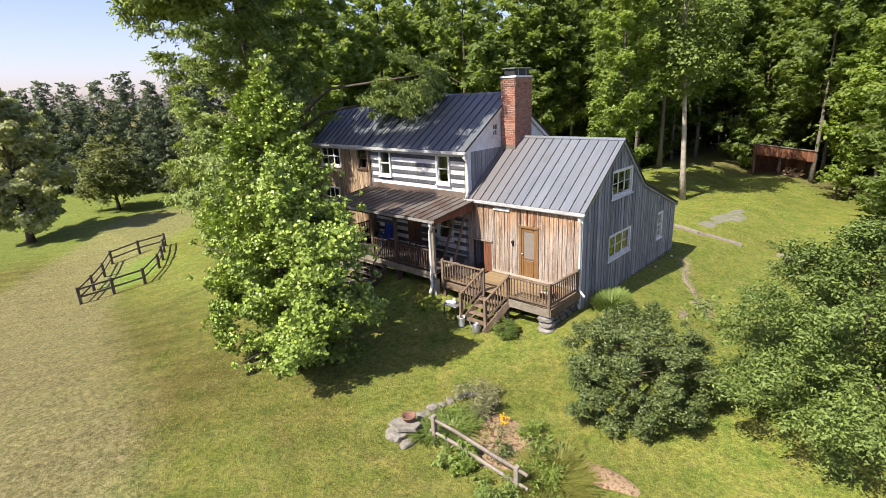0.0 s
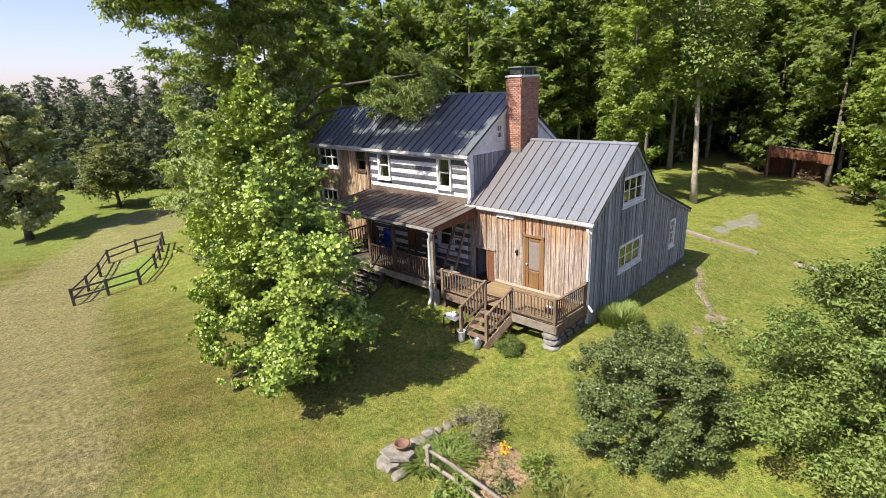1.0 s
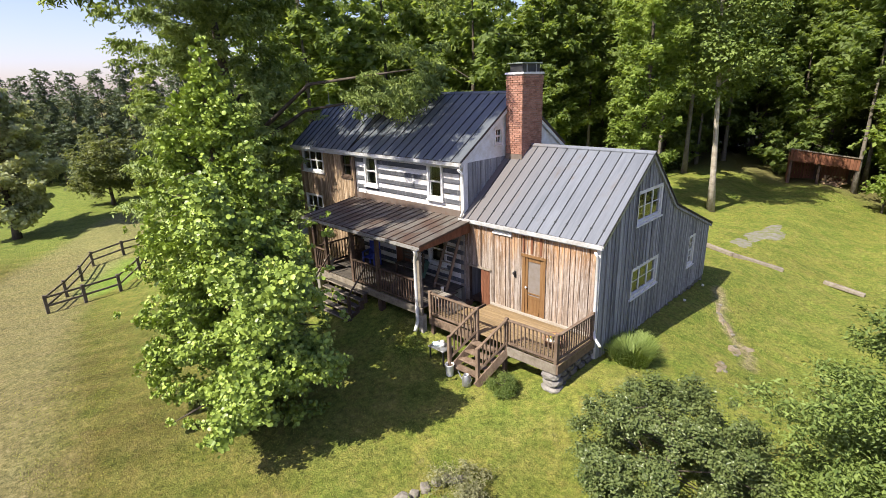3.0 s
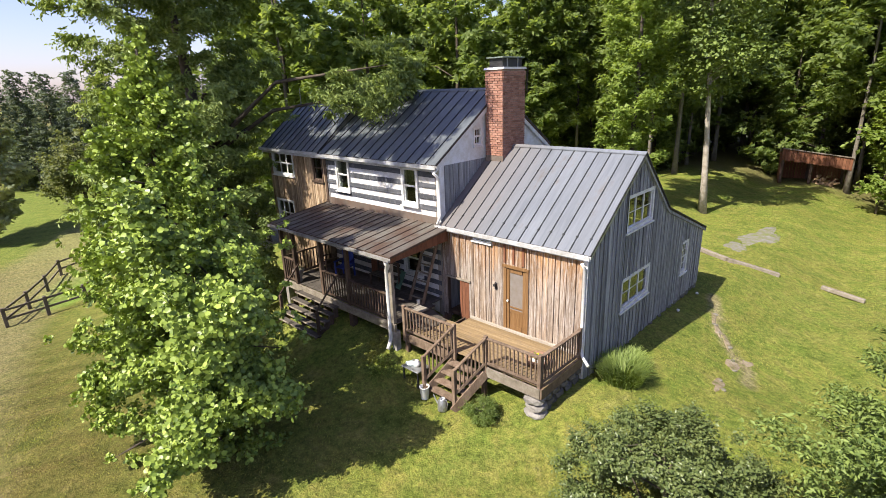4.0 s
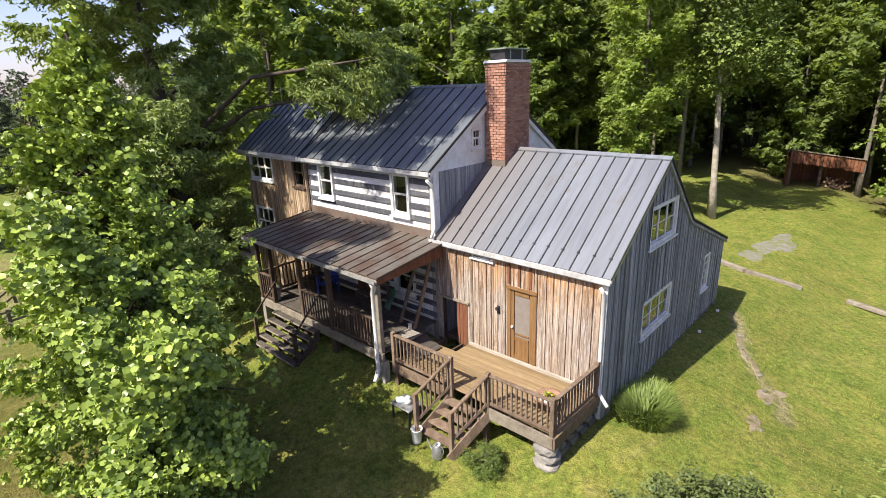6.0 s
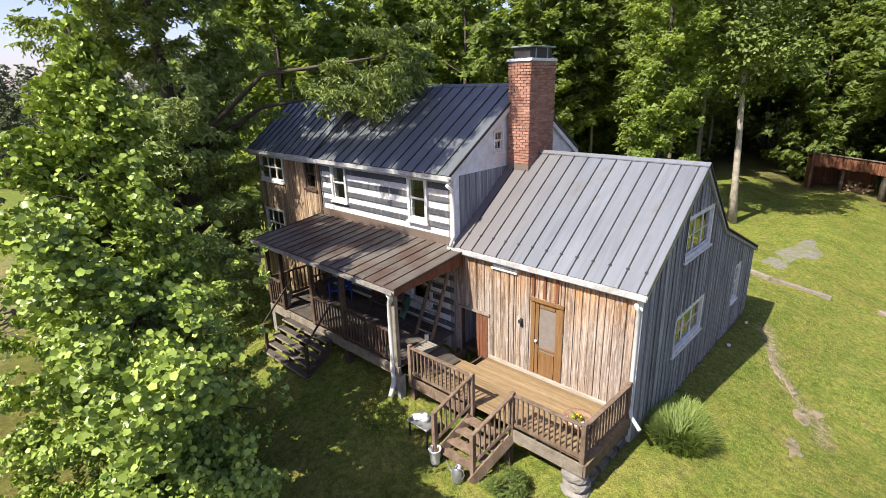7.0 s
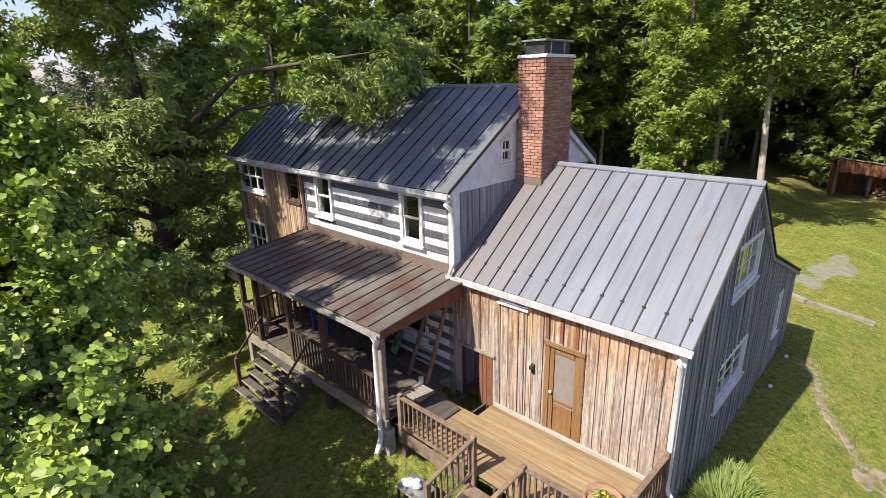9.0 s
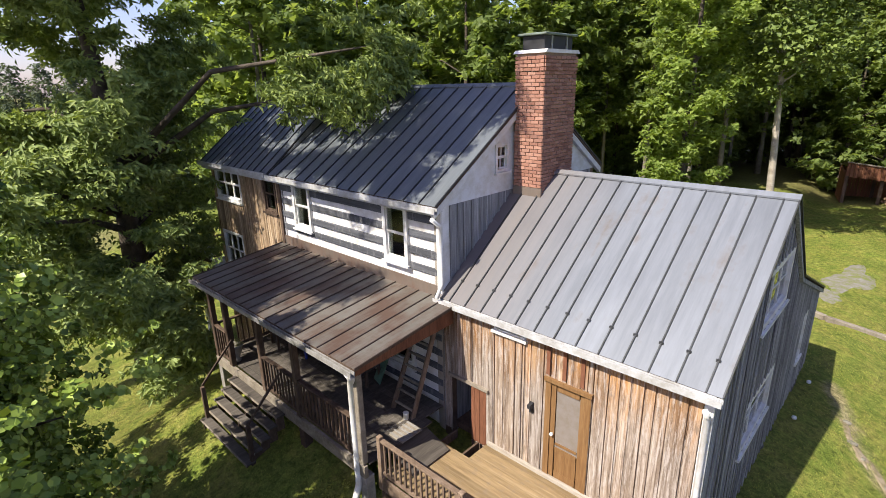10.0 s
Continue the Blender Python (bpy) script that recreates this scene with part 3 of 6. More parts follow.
def tree(name, label, seed, height, trunk_r, crown, leaf, per, leaf_mat, bark, lean=(0, 0), limbs=10, droop=0.2, flat=0.6, category="tree", narrow=0.62, bare=0.25, lobed=False, limb_rows=100000, rise=None, tilt=0.5, twig=6, fan=0.7, up=0.8):
    """crown: rows of x, y, z, radius for the clumps, from the foot of the trunk"""
    rng = np.random.default_rng(seed)
    root = thing(name, label, category)
    n = 9
    pts, rad = [], []
    for i in range(n):
        u = i / (n - 1)
        w = 0.12 * trunk_r * 8 * u
        pts.append((lean[0] * u + w * math.sin(seed + 3.1 * u), lean[1] * u + w * math.cos(seed * 1.7 + 2.6 * u), height * 0.92 * u - 0.15 * (i == 0)))
        rad.append(trunk_r * (1.45 if i == 0 else 1.0) * (1 - 0.88 * u) + 0.012)
    part("trunk", tube(pts, rad, 10), bark, root, smooth=True)
    c = np.asarray(crown)
    order = rng.permutation(min(len(c), limb_rows))[: limbs]
    for k in order:
        e = Vector(c[k, :3])
        u = min(max((e.z - 0.35 * math.hypot(e.x, e.y)) / (height * 0.92), bare * 0.8), 0.93)
        i = min(int(u * (n - 1)), n - 2)
        s = Vector(pts[i]).lerp(Vector(pts[i + 1]), u * (n - 1) - i)
        r0 = max(0.018, 0.42 * trunk_r * (1 - 0.8 * u))
        mid = s.lerp(e, 0.5) + Vector((0, 0, 0.12 * (e - s).length)) + Vector(rng.normal(size=3)) * 0.06 * (e - s).length
        bm = bmesh.new()
        add_tube(bm, [s, s.lerp(mid, 0.55), mid, mid.lerp(e, 0.6), e], [r0, r0 * 0.8, r0 * 0.6, r0 * 0.38, r0 * 0.12], 5)
        part("limb", bm, bark, root, smooth=True)
    v, t = clump_leaves(rng, c, per, leaf, droop, flat, narrow, lobed, twig, rise, tilt, fan, up)
    mesh_from("crown", v, t, leaf_mat, root)
    return root


def crown_shape(seed, count, z0, z1, radius, profile, clump, centre=(0, 0), jitter=0.16):
    """clumps inside a body of revolution; profile(u) is the relative radius at height u"""
    rng = np.random.default_rng(seed)
    rows = []
    while len(rows) < count:
        u = rng.uniform(0, 1)
        w = profile(u)
        if rng.uniform() > max(w, 0.12):
            continue
        a = rng.uniform(0, math.tau)
        r = radius * w * math.sqrt(rng.uniform(0.25, 1.0)) * (1 + jitter * math.sin(3 * a + 7 * u + seed) + 0.5 * jitter * math.sin(5 * a - 11 * u))
        s = clump * rng.uniform(0.65, 1.3)
        rows.append((centre[0] + r * math.cos(a), centre[1] + r * math.sin(a), z0 + (z1 - z0) * u, s * (0.55 + 0.45 * w)))
    return rows


def smooth01(u):
    u = min(max(u, 0.0), 1.0)
    return u * u * (3 - 2 * u)


def ground_z(x, y):
    s = 1 - math.exp(-min(max(-2 - y, 0.0), 60.0) / 4.0)
    # the bank along the front of the porch
    bank = min(max(0.65 + 0.1 * (-5 - x), 0.65), 1.05) * smooth01((-3.6 - x) / 1.8) * (1 - smooth01((-10.5 - x) / 5)) * math.exp(-((min(y, -1.5) + 1.5) / 3.5) ** 2)
    return (-0.05 + bank + 0.28 * math.exp(-((x - 0.5) / 1.8) ** 2 - ((y + 0.8) / 1.8) ** 2) + 0.35 * math.exp(-((x + 3) / 6) ** 2 - ((y - 4) / 5) ** 2) - 3.9 * smooth01((-4 - x) / 34) - 0.7 * s - 1.25 * smooth01((x + 0.2) / 5) * smooth01(y / 6) - 0.4 * smooth01((y - 8) / 12))


# ---------- ground ----------
def build_ground():
    def lines(near0, near1, step, far0, far1):
        out = list(np.arange(near0, near1 + 1e-6, step))
        s, p = step, near1
        while p < far1:
            s *= 1.22
            p += s
            out.append(min(p, far1))
        s, p = step, near0
        while p > far0:
            s *= 1.22
            p -= s
            out.insert(0, max(p, far0))
        return out
    xs = lines(-44, 14, 0.5, -2500, 2500)
    ys = lines(-20, 50, 0.5, -2500, 2500)
    verts = [(x, y, ground_z(x, y) + 0.035 * noise.noise(Vector((x * 0.6, y * 0.6, 0))) + 0.02 * noise.noise(Vector((x * 2.1, y * 2.1, 4)))) for y in ys for x in xs]
    nx = len(xs)
    tris = []
    for j in range(len(ys) - 1):
        for i in range(nx - 1):
            a = j * nx + i
            tris.append((a, a + 1, a + nx + 1))
            tris.append((a, a + nx + 1, a + nx))
    ob = mesh_from("ground", np.array(verts), np.array(tris), M_LAWN)
    ob.data.polygons.foreach_set("use_smooth", [True] * len(tris))
    tagged(ob, "mown summer lawn, green near the house, drier in the field", "lawn", kind="structure")


build_ground()


# ---------- farmhouse ----------
FRONT = Matrix(((1, 0, 0, 0), (0, -1, 0, 0), (0, 0, 1, 0), (0, 0, 0, 1)))     # u along x, out towards -y
EAST = Matrix(((0, 1, 0, 0), (1, 0, 0, 0), (0, 0, 1, 0), (0, 0, 0, 1)))       # u along y, out towards +x


def face_box(bm, m, u0, u1, o0, o1, z0, z1):
    before = len(bm.faces)
    vs = add_box(bm, u0, u1, o0, o1, z0, z1)
    for v in vs:
        v.co = m @ v.co
    bmesh.ops.recalc_face_normals(bm, faces=bm.faces[before:])


def face_poly(m, pts, o0, o1):
    """polygon in (u, z), from o0 to o1 out of the wall"""
    bm = bmesh.new()
    lo = [bm.verts.new(m @ Vector((u, o0, z))) for u, z in pts]
    hi = [bm.verts.new(m @ Vector((u, o1, z))) for u, z in pts]
    n = len(pts)
    bm.faces.new(lo)
    bm.faces.new(hi[::-1])
    for i in range(n):
        bm.faces.new((lo[i], hi[i], hi[(i + 1) % n], lo[(i + 1) % n]))
    bmesh.ops.recalc_face_normals(bm, faces=bm.faces[:])
    return bm


def strips(u0, u1, width, bottom, top, holes, rng=None, vary=0.0):
    """upright strips of a wall, cut round its holes: (ua, ub, z0, top at ua, top at ub)"""
    cuts = [u0]
    while cuts[-1] < u1 - width * 0.6:
        cuts.append(cuts[-1] + width * (1 + (rng.uniform(-vary, vary) if rng else 0)))
    cuts = cuts[:-1] + [u1] if len(cuts) > 1 else [u0, u1]
    marks = sorted({round(c, 4) for c in cuts} | {round(h[i], 4) for h in holes for i in (0, 1) if u0 < h[i] < u1})
    keep = [marks[0]]
    for c in marks[1:]:
        if c - keep[-1] > 0.012:
            keep.append(c)
    for a, b in zip(keep, keep[1:]):
        z = bottom
        for h in sorted((h for h in holes if h[0] < (a + b) / 2 < h[1]), key=lambda h: h[2]):
            if h[2] > z + 0.01:
                yield a, b, z, h[2], h[2]
            z = h[3]
        if min(top(a), top(b)) > z + 0.02:
            yield a, b, z, top(a), top(b)


def boarding(parent, m, u0, u1, width, bottom, top, holes, mat, rng, out=0.03, gap=0.006, batten=None, ragged=0.0, vary=0.25, name="board"):
    for a, b, z0, za, zb in strips(u0, u1, width, bottom, top, holes, rng, vary):
        o = out + rng.uniform(-0.006, 0.008)
        zz = z0 - (rng.uniform(0, ragged) if z0 == bottom else 0)
        part(name, face_poly(m, [(a + gap / 2, zz), (b - gap / 2, zz), (b - gap / 2, zb), (a + gap / 2, za)], 0.0, o), mat, parent)
        if batten and b < u1 - 0.05:
            part("batten", face_poly(m, [(b - batten, zz), (b + batten, zz), (b + batten, zb), (b - batten, zb)], out + 0.012, out + 0.03), mat, parent)


def lining(parent, m, u0, u1, bottom, top, holes, o0, o1, mat, name="wall", step=0.6):
    bm = bmesh.new()
    for a, b, z0, za, zb in strips(u0, u1, step, bottom, top, holes):
        p = face_poly(m, [(a, z0), (b, z0), (b, zb), (a, za)], o0, o1)
        me = bpy.data.meshes.new("t")
        p.to_mesh(me)
        p.free()
        bm.from_mesh(me)
        bpy.data.meshes.remove(me)
    bmesh.ops.remove_doubles(bm, verts=bm.verts[:], dist=0.0005)
    return part(name, bm, mat, parent)


def window(parent, m, u0, u1, z0, z1, columns=1, sashes=1, muntins=(0, 0), trim=0.07, out=0.05, sill=True, mat=None, label=""):
    """frame round a hole, with sashes side by side, each of two halves, and glass set back"""
    mat = mat or M_WHITE
    bm = bmesh.new()
    for a, b, c, d in ((u0, u1, z1 - trim, z1), (u0, u1, z0, z0 + trim), (u0, u0 + trim, z0 + trim, z1 - trim), (u1 - trim, u1, z0 + trim, z1 - trim)):
        face_box(bm, m, a, b, -0.08, out, c, d)
    w = part("window", bm, mat, parent, label)
    if sill:
        bm = bmesh.new()
        face_box(bm, m, u0 - 0.04, u1 + 0.04, out - 0.02, out + 0.05, z0 - 0.05, z0 - 0.003)
        part("sill", bm, mat, w)
    iu0, iu1, iz0, iz1 = u0 + trim, u1 - trim, z0 + trim, z1 - trim
    wid = (iu1 - iu0) / columns
    for c in range(columns):
        a, b = iu0 + c * wid, iu0 + (c + 1) * wid
        hh = (iz1 - iz0) / sashes
        for s in range(sashes):
            lo, hi = iz0 + s * hh, iz0 + (s + 1) * hh
            rail, oo = 0.032, (0.0 if s == 0 else 0.022)
            bm = bmesh.new()
            for p, q, r, t in ((a, b, lo, lo + rail), (a, b, hi - rail, hi), (a, a + rail, lo + rail, hi - rail), (b - rail, b, lo + rail, hi - rail)):
                face_box(bm, m, p, q, -0.05 + oo, -0.005 + oo, r, t)
            for k in range(muntins[0]):
                u = a + (k + 1) * (b - a) / (muntins[0] + 1)
                face_box(bm, m, u - 0.011, u + 0.011, -0.045 + oo, -0.012 + oo, lo + rail, hi - rail)
            for k in range(muntins[1]):
                z = lo + (k + 1) * (hi - lo) / (muntins[1] + 1)
                face_box(bm, m, a + rail, b - rail, -0.043 + oo, -0.014 + oo, z - 0.011, z + 0.011)
            part("sash", bm, mat, w)
            bm = bmesh.new()
            face_box(bm, m, a + rail, b - rail, -0.032 + oo, -0.026 + oo, lo + rail, hi - rail)
            pane = part("pane", bm, M_GLASS, w)
            pane.visible_shadow = False
    return w


def roof_plane(parent, ya, za, yb, zb, x0, x1, n, mat, seam_h=0.035, guards=False, thick=0.05, last=1.0):
    """sheet-metal slope from (ya, za) to (yb, zb), n pans with standing seams"""
    d = Vector((yb - ya, zb - za)).normalized()
    up = Vector((-d.y, d.x)) if d.x > 0 else Vector((d.y, -d.x))
    A, B = Vector((ya, za)), Vector((yb, zb))
    base = part("roof", prism([tuple(A - up * thick), tuple(B - up * thick), tuple(B - up * 0.006), tuple(A - up * 0.006)], "x", x0 + 0.01, x1 - 0.01), M_DARKWOOD, parent)
    w = (x1 - x0) / (n - 1 + last)
    edge = [x0 + i * w for i in range(n)] + [x1]
    for i in range(n):
        part("roof_panel", prism([tuple(A), tuple(B), tuple(B + up * 0.006), tuple(A + up * 0.006)], "x", edge[i] + 0.002, edge[i + 1] - 0.002), mat, base)
    for i, x in enumerate(edge):
        bm = prism([tuple(A), tuple(B), tuple(B + up * seam_h), tuple(A + up * seam_h)], "x", x - 0.011, x + 0.011)
        if guards and 0 < i < n:
            c = A.lerp(B, 0.13)
            add_box(bm, x - 0.032, x + 0.032, c.x - 0.012, c.x + 0.014, c.y + 0.015, c.y + 0.055)
        part("seam", bm, M_SEAM if mat is not M_ROOFRUST else M_RUSTSEAM, base)
    return base


house = thing("farmhouse", "old log and board farmhouse with grey metal roofs and brick chimney", "house")
rng = random.Random(4)

AX0, AX1 = -5.2, 0.0
def annex_top(y):
    pts = [(-0.2, 3.93), (2.95, 6.22), (5.27, 4.19), (9.65, 2.55)]
    for (a, b), (c, d) in zip(pts, pts[1:]):
        if a <= y <= c:
            return b + (d - b) * (y - a) / (c - a) - 0.05
    return 2.5

# annex front: brown boards round a screen door
DOOR = (-2.58, -1.86, 1.06, 3.11)
VENT = (-3.83, -3.12, 3.72, 3.9)
CELLAR = (-4.98, -4.42, 0.0, 2.26)
front_holes = [DOOR, VENT, CELLAR]
front = lining(house, FRONT, AX0, AX1, 0.3, lambda u: 3.95, front_holes, -0.14, -0.002, M_DARKWOOD)
boarding(front, FRONT, AX0 + 0.03, AX1 - 0.1, 0.28, 0.9, lambda u: 3.95, front_holes, M_BROWNBOARD, rng, out=0.012, ragged=0.03, gap=0.004, vary=0.3)
boarding(front, FRONT, AX0 + 0.03, AX1 - 0.1, 0.215, 0.92, lambda u: 3.95, front_holes, M_BROWNBOARD, rng, out=0.038, ragged=0.06, gap=0.034, vary=0.3)
boarding(front, FRONT, AX0 + 0.03, AX1 - 0.1, 0.34, 0.3, lambda u: 0.9, [CELLAR], M_DARKWOOD, rng)
part("corner_board", face_poly(FRONT, [(-0.1, 0.35), (0.03, 0.35), (0.03, 3.9), (-0.1, 3.9)], 0.0, 0.045), M_WHITE, house)
part("ledger", box(-3.95, -0.02, -0.1, -0.04, 1.02, 1.13), M_PALETIMBER, house, "pale worn timber along the foot of the wall")

# gable end: grey boards and battens
GU, GW, GS = (2.14, 4.06, 4.06, 5.14), (2.1, 4.22, 1.58, 2.62), (7.2, 7.9, 1.25, 2.52)
gable = lining(house, EAST, 0.0, 9.55, 0.3, annex_top, [GU, GW, GS], -0.14, -0.002, M_INSIDE, step=0.3)
boarding(gable, EAST, 0.035, 9.58, 0.26, 0.3, annex_top, [GU, GW, GS], M_GREYBOARD, rng, batten=0.028, ragged=0.05, vary=0.12)
window(house, EAST, *GU, columns=3, sashes=1, muntins=(0, 1), trim=0.1, label="white wide gable window")
window(house, EAST, *GW, columns=3, sashes=1, muntins=(0, 1), trim=0.1, label="white wide gable window")
window(house, EAST, *GS, columns=1, sashes=2, muntins=(1, 1), trim=0.09, label="white narrow sash window")

# annex back and roof
lining(house, EAST, 0.0, 9.55, -0.5, annex_top, [], -5.2, -5.06, M_GREYBOARD, step=0.5)
lining(house, FRONT, AX0, AX1, -0.6, lambda u: 2.5, [], -9.55, -9.42, M_GREYBOARD)
roof_plane(house, -0.12, 4.0, 2.95, 6.24, -5.3, 0.13, 14, M_ROOF, guards=True, last=0.55)
roof_plane(house, 5.3, 4.2, 2.95, 6.24, -5.3, 0.13, 14, M_ROOF, last=0.55)
roof_plane(house, 9.62, 2.58, 5.3, 4.2, -5.3, 0.13, 14, M_ROOF, last=0.55)
part("ridge_cap", prism([(2.86, 6.2), (2.95, 6.265), (3.04, 6.18), (3.04, 6.21), (2.95, 6.3), (2.86, 6.23)], "x", -4.66, 0.14), M_ROOF, house)
for a, b in (((-0.12, 4.0), (2.95, 6.24)), ((5.3, 4.2), (2.95, 6.24)), ((9.62, 2.58), (5.3, 4.2))):
    part("rake_trim", prism([(a[0], a[1] - 0.15), (b[0], b[1] - 0.15), (b[0], b[1] - 0.02), (a[0], a[1] - 0.02)], "x", 0.06, 0.12), M_GREYBOARD if a[0] > 1 else M_GALV, house)
part("gutter", prism([(-0.13, 3.86), (-0.22, 3.89), (-0.22, 4.0), (-0.205, 4.0), (-0.195, 3.9), (-0.14, 3.88), (-0.14, 3.98), (-0.12, 3.98)], "x", -5.28, 0.14), M_GUTTER, house)
part("fascia", box(-5.2, 0.05, -0.125, -0.09, 3.83, 3.99), M_GUTTER, house)

# log house front
LX0, LX1 = -11.35, -5.2
W1, W2, W3 = (-10.66, -9.84, 4.54, 5.78), (-6.95, -6.16, 4.45, 5.77), (-12.24, -11.54, 4.76, 5.82)
FW, FW2 = (-15.38, -13.66, 4.77, 5.83), (-15.4, -14.0, 2.45, 3.68)
PW, PDOOR = (-7.05, -6.1, 1.95, 3.15), (-9.0, -8.1, 1.42, 3.42)
log_holes = [W1, W2, PW, PDOOR]
logwall = lining(house, FRONT, LX0, LX1, 0.2, lambda u: 5.9, log_holes, -0.24, -0.03, M_CHINK)
z = 1.45
k = 0
while z < 5.75:
    lo, hi = z, z + 0.19
    for a, b, c, d, e in strips(LX0, LX1 - 0.05, 20.0, lo, lambda u: hi, [h for h in log_holes if h[2] < hi and h[3] > lo]):
        if d - c > 0.08:
            bm = face_poly(FRONT, [(a, c + 0.01), (b, c + 0.01), (b, d - 0.01), (a, d - 0.01)], -0.03, 0.012 + 0.008 * math.sin(3 * k))
            bmesh.ops.bevel(bm, geom=bm.edges[:], offset=0.015, segments=1, affect="EDGES")
            part("log", bm, M_LOG, logwall)
    z += 0.365
    k += 1
part("corner_board", face_poly(FRONT, [(-5.3, 4.0), (-5.17, 4.0), (-5.17, 5.85), (-5.3, 5.85)], 0.0, 0.04), M_WHITE, house)
part("flashing", box(-11.3, -5.2, -0.03, -0.008, 3.85, 4.2), M_FLASH, house, "brown weathered metal flashing above the porch roof")
window(house, FRONT, *W2, sashes=2, trim=0.1, label="white sash window in the log wall")
window(house, FRONT, *W1, sashes=2, trim=0.09, label="white sash window in the log wall")
window(house, FRONT, *PW, sashes=2, trim=0.09, label="white sash window under the porch roof")
bm = bmesh.new()
face_box(bm, FRONT, PDOOR[0], PDOOR[1], -0.08, -0.02, PDOOR[2], PDOOR[3])
for a, b in ((0.12, 0.42), (0.5, 0.78)):
    for c, d in ((0.15, 0.8), (0.95, 1.85)):
        face_box(bm, FRONT, PDOOR[0] + a, PDOOR[0] + b, -0.02, 0.0, PDOOR[2] + c, PDOOR[2] + d)
part("porch_door", bm, M_REDWOOD, house, "dark red-brown panelled door")

# west part: tan boards
westwall = lining(house, FRONT, -15.65, LX0, -0.9, lambda u: 5.9, [W3, FW, FW2], -0.2, -0.002, M_INSIDE)
boarding(westwall, FRONT, -15.65, LX0 - 0.02, 0.17, -0.9, lambda u: 5.85, [W3, FW, FW2], M_TANBOARD, rng, gap=0.014, vary=0.35)
window(house, FRONT, *W3, sashes=2, trim=0.06, mat=M_DARKWOOD, label="dark-framed sash window in the board wall")
window(house, FRONT, *FW, columns=3, sashes=2, trim=0.08, label="white triple sash window")
window(house, FRONT, *FW2, columns=3, sashes=2, trim=0.08, label="white triple sash window")
part("corner_board", face_poly(FRONT, [(-11.42, 1.4), (-11.3, 1.4), (-11.3, 5.85), (-11.42, 5.85)], 0.0, 0.05), M_DARKWOOD, house)

# log house gable above the annex: white clapboards, grey boards below
def log_top(y):
    return 5.93 + 0.654 * (y + 0.26) if y <= 3.06 else 5.93 + 0.654 * (6.38 - y)

def wing_top(y):
    return 5.93 + 0.79 * (y + 0.26) if y <= 1.9 else 5.93 + 0.79 * (4.06 - y)

ATTIC = (1.72, 2.18, 6.3, 6.92)
loggable = lining(house, EAST, 0.0, 6.12, 0.2, lambda y: log_top(y) - 0.08, [ATTIC], -5.4, -5.23, M_INSIDE, step=0.34)
def east_at(x):
    m = EAST.copy()
    m.translation = (x, 0, 0)
    return m

E5 = east_at(-5.23)
boarding(loggable, E5, 0.0, 6.12, 0.22, 3.8, lambda y: 5.86, [], M_GREYBOARD, rng, vary=0.2, batten=0.02)
z = 5.86
while z < 7.9:
    ya = max(-0.1, (z - 5.93) / 0.654 - 0.26 + 0.12)
    yb = 6.12 - ya
    for a, b in (((ya, ATTIC[0]), (ATTIC[1], yb)) if ATTIC[2] - 0.1 < z < ATTIC[3] - 0.05 else ((ya, yb),)):
        if b - a < 0.1:
            continue
        bm = bmesh.new()
        i0 = 0.13 / 0.67 if a == ya else 0
        i1 = 0.13 / 0.67 if b == yb else 0
        pts = [(a, z), (b, z), (b - i1, z + 0.135), (a + i0, z + 0.135)]
        lo = [bm.verts.new(E5 @ Vector((u, 0.0, h))) for u, h in pts]
        hi = [bm.verts.new(E5 @ Vector((u, 0.035 if i < 2 else 0.012, h))) for i, (u, h) in enumerate(pts)]
        bm.faces.new(lo)
        bm.faces.new(hi)
        for i in range(4):
            bm.faces.new((lo[i], hi[i], hi[(i + 1) % 4], lo[(i + 1) % 4]))
        bmesh.ops.recalc_face_normals(bm, faces=bm.faces[:])
        part("clapboard", bm, M_WHITE, loggable)
    z += 0.132
window(house, E5, *ATTIC, sashes=2, muntins=(1, 0), trim=0.06, label="small white attic window with dark panes")

# log house roof, and the lower roof of the west wing
roof_plane(house, -0.26, 5.93, 3.06, 8.1, -11.4, -5.08, 14, M_ROOFDARK)
roof_plane(house, 6.38, 5.93, 3.06, 8.1, -11.4, -5.08, 14, M_ROOFDARK)
part("ridge_cap", prism([(2.96, 8.04), (3.06, 8.115), (3.16, 8.04), (3.16, 8.07), (3.06, 8.15), (2.96, 8.07)], "x", -11.42, -5.06), M_ROOFDARK, house)
roof_plane(house, -0.26, 5.93, 1.9, 7.64, -15.8, -11.44, 11, M_ROOFDARK)
roof_plane(house, 4.06, 5.93, 1.9, 7.64, -15.8, -11.44, 11, M_ROOFDARK)
part("ridge_cap", prism([(1.8, 7.57), (1.9, 7.655), (2.0, 7.57), (2.0, 7.6), (1.9, 7.69), (1.8, 7.6)], "x", -15.82, -11.44), M_ROOFDARK, house)
# added wedge over the open roof gap, pale to give a bright line
part("step_flashing", prism([(-0.2, 5.93), (3.1, 8.07), (1.9, 7.66)], "x", -11.44, -11.41), M_GALV, house, "added pale metal wedge closing the gap between the two roofs")
for s in (0, 1):
    ya, yb = ((-0.26, 3.06), (6.38, 3.06))[s]
    part("rake_trim", prism([(ya, 5.7), (yb, 7.87), (yb, 8.02), (ya, 5.85)], "x", -5.2, -5.1), M_WHITE, house)
part("gutter", prism([(-0.28, 5.78), (-0.37, 5.81), (-0.37, 5.93), (-0.355, 5.93), (-0.345, 5.83), (-0.29, 5.8), (-0.29, 5.91), (-0.27, 5.91)], "x", -11.42, -5.02), M_GUTTER, house)
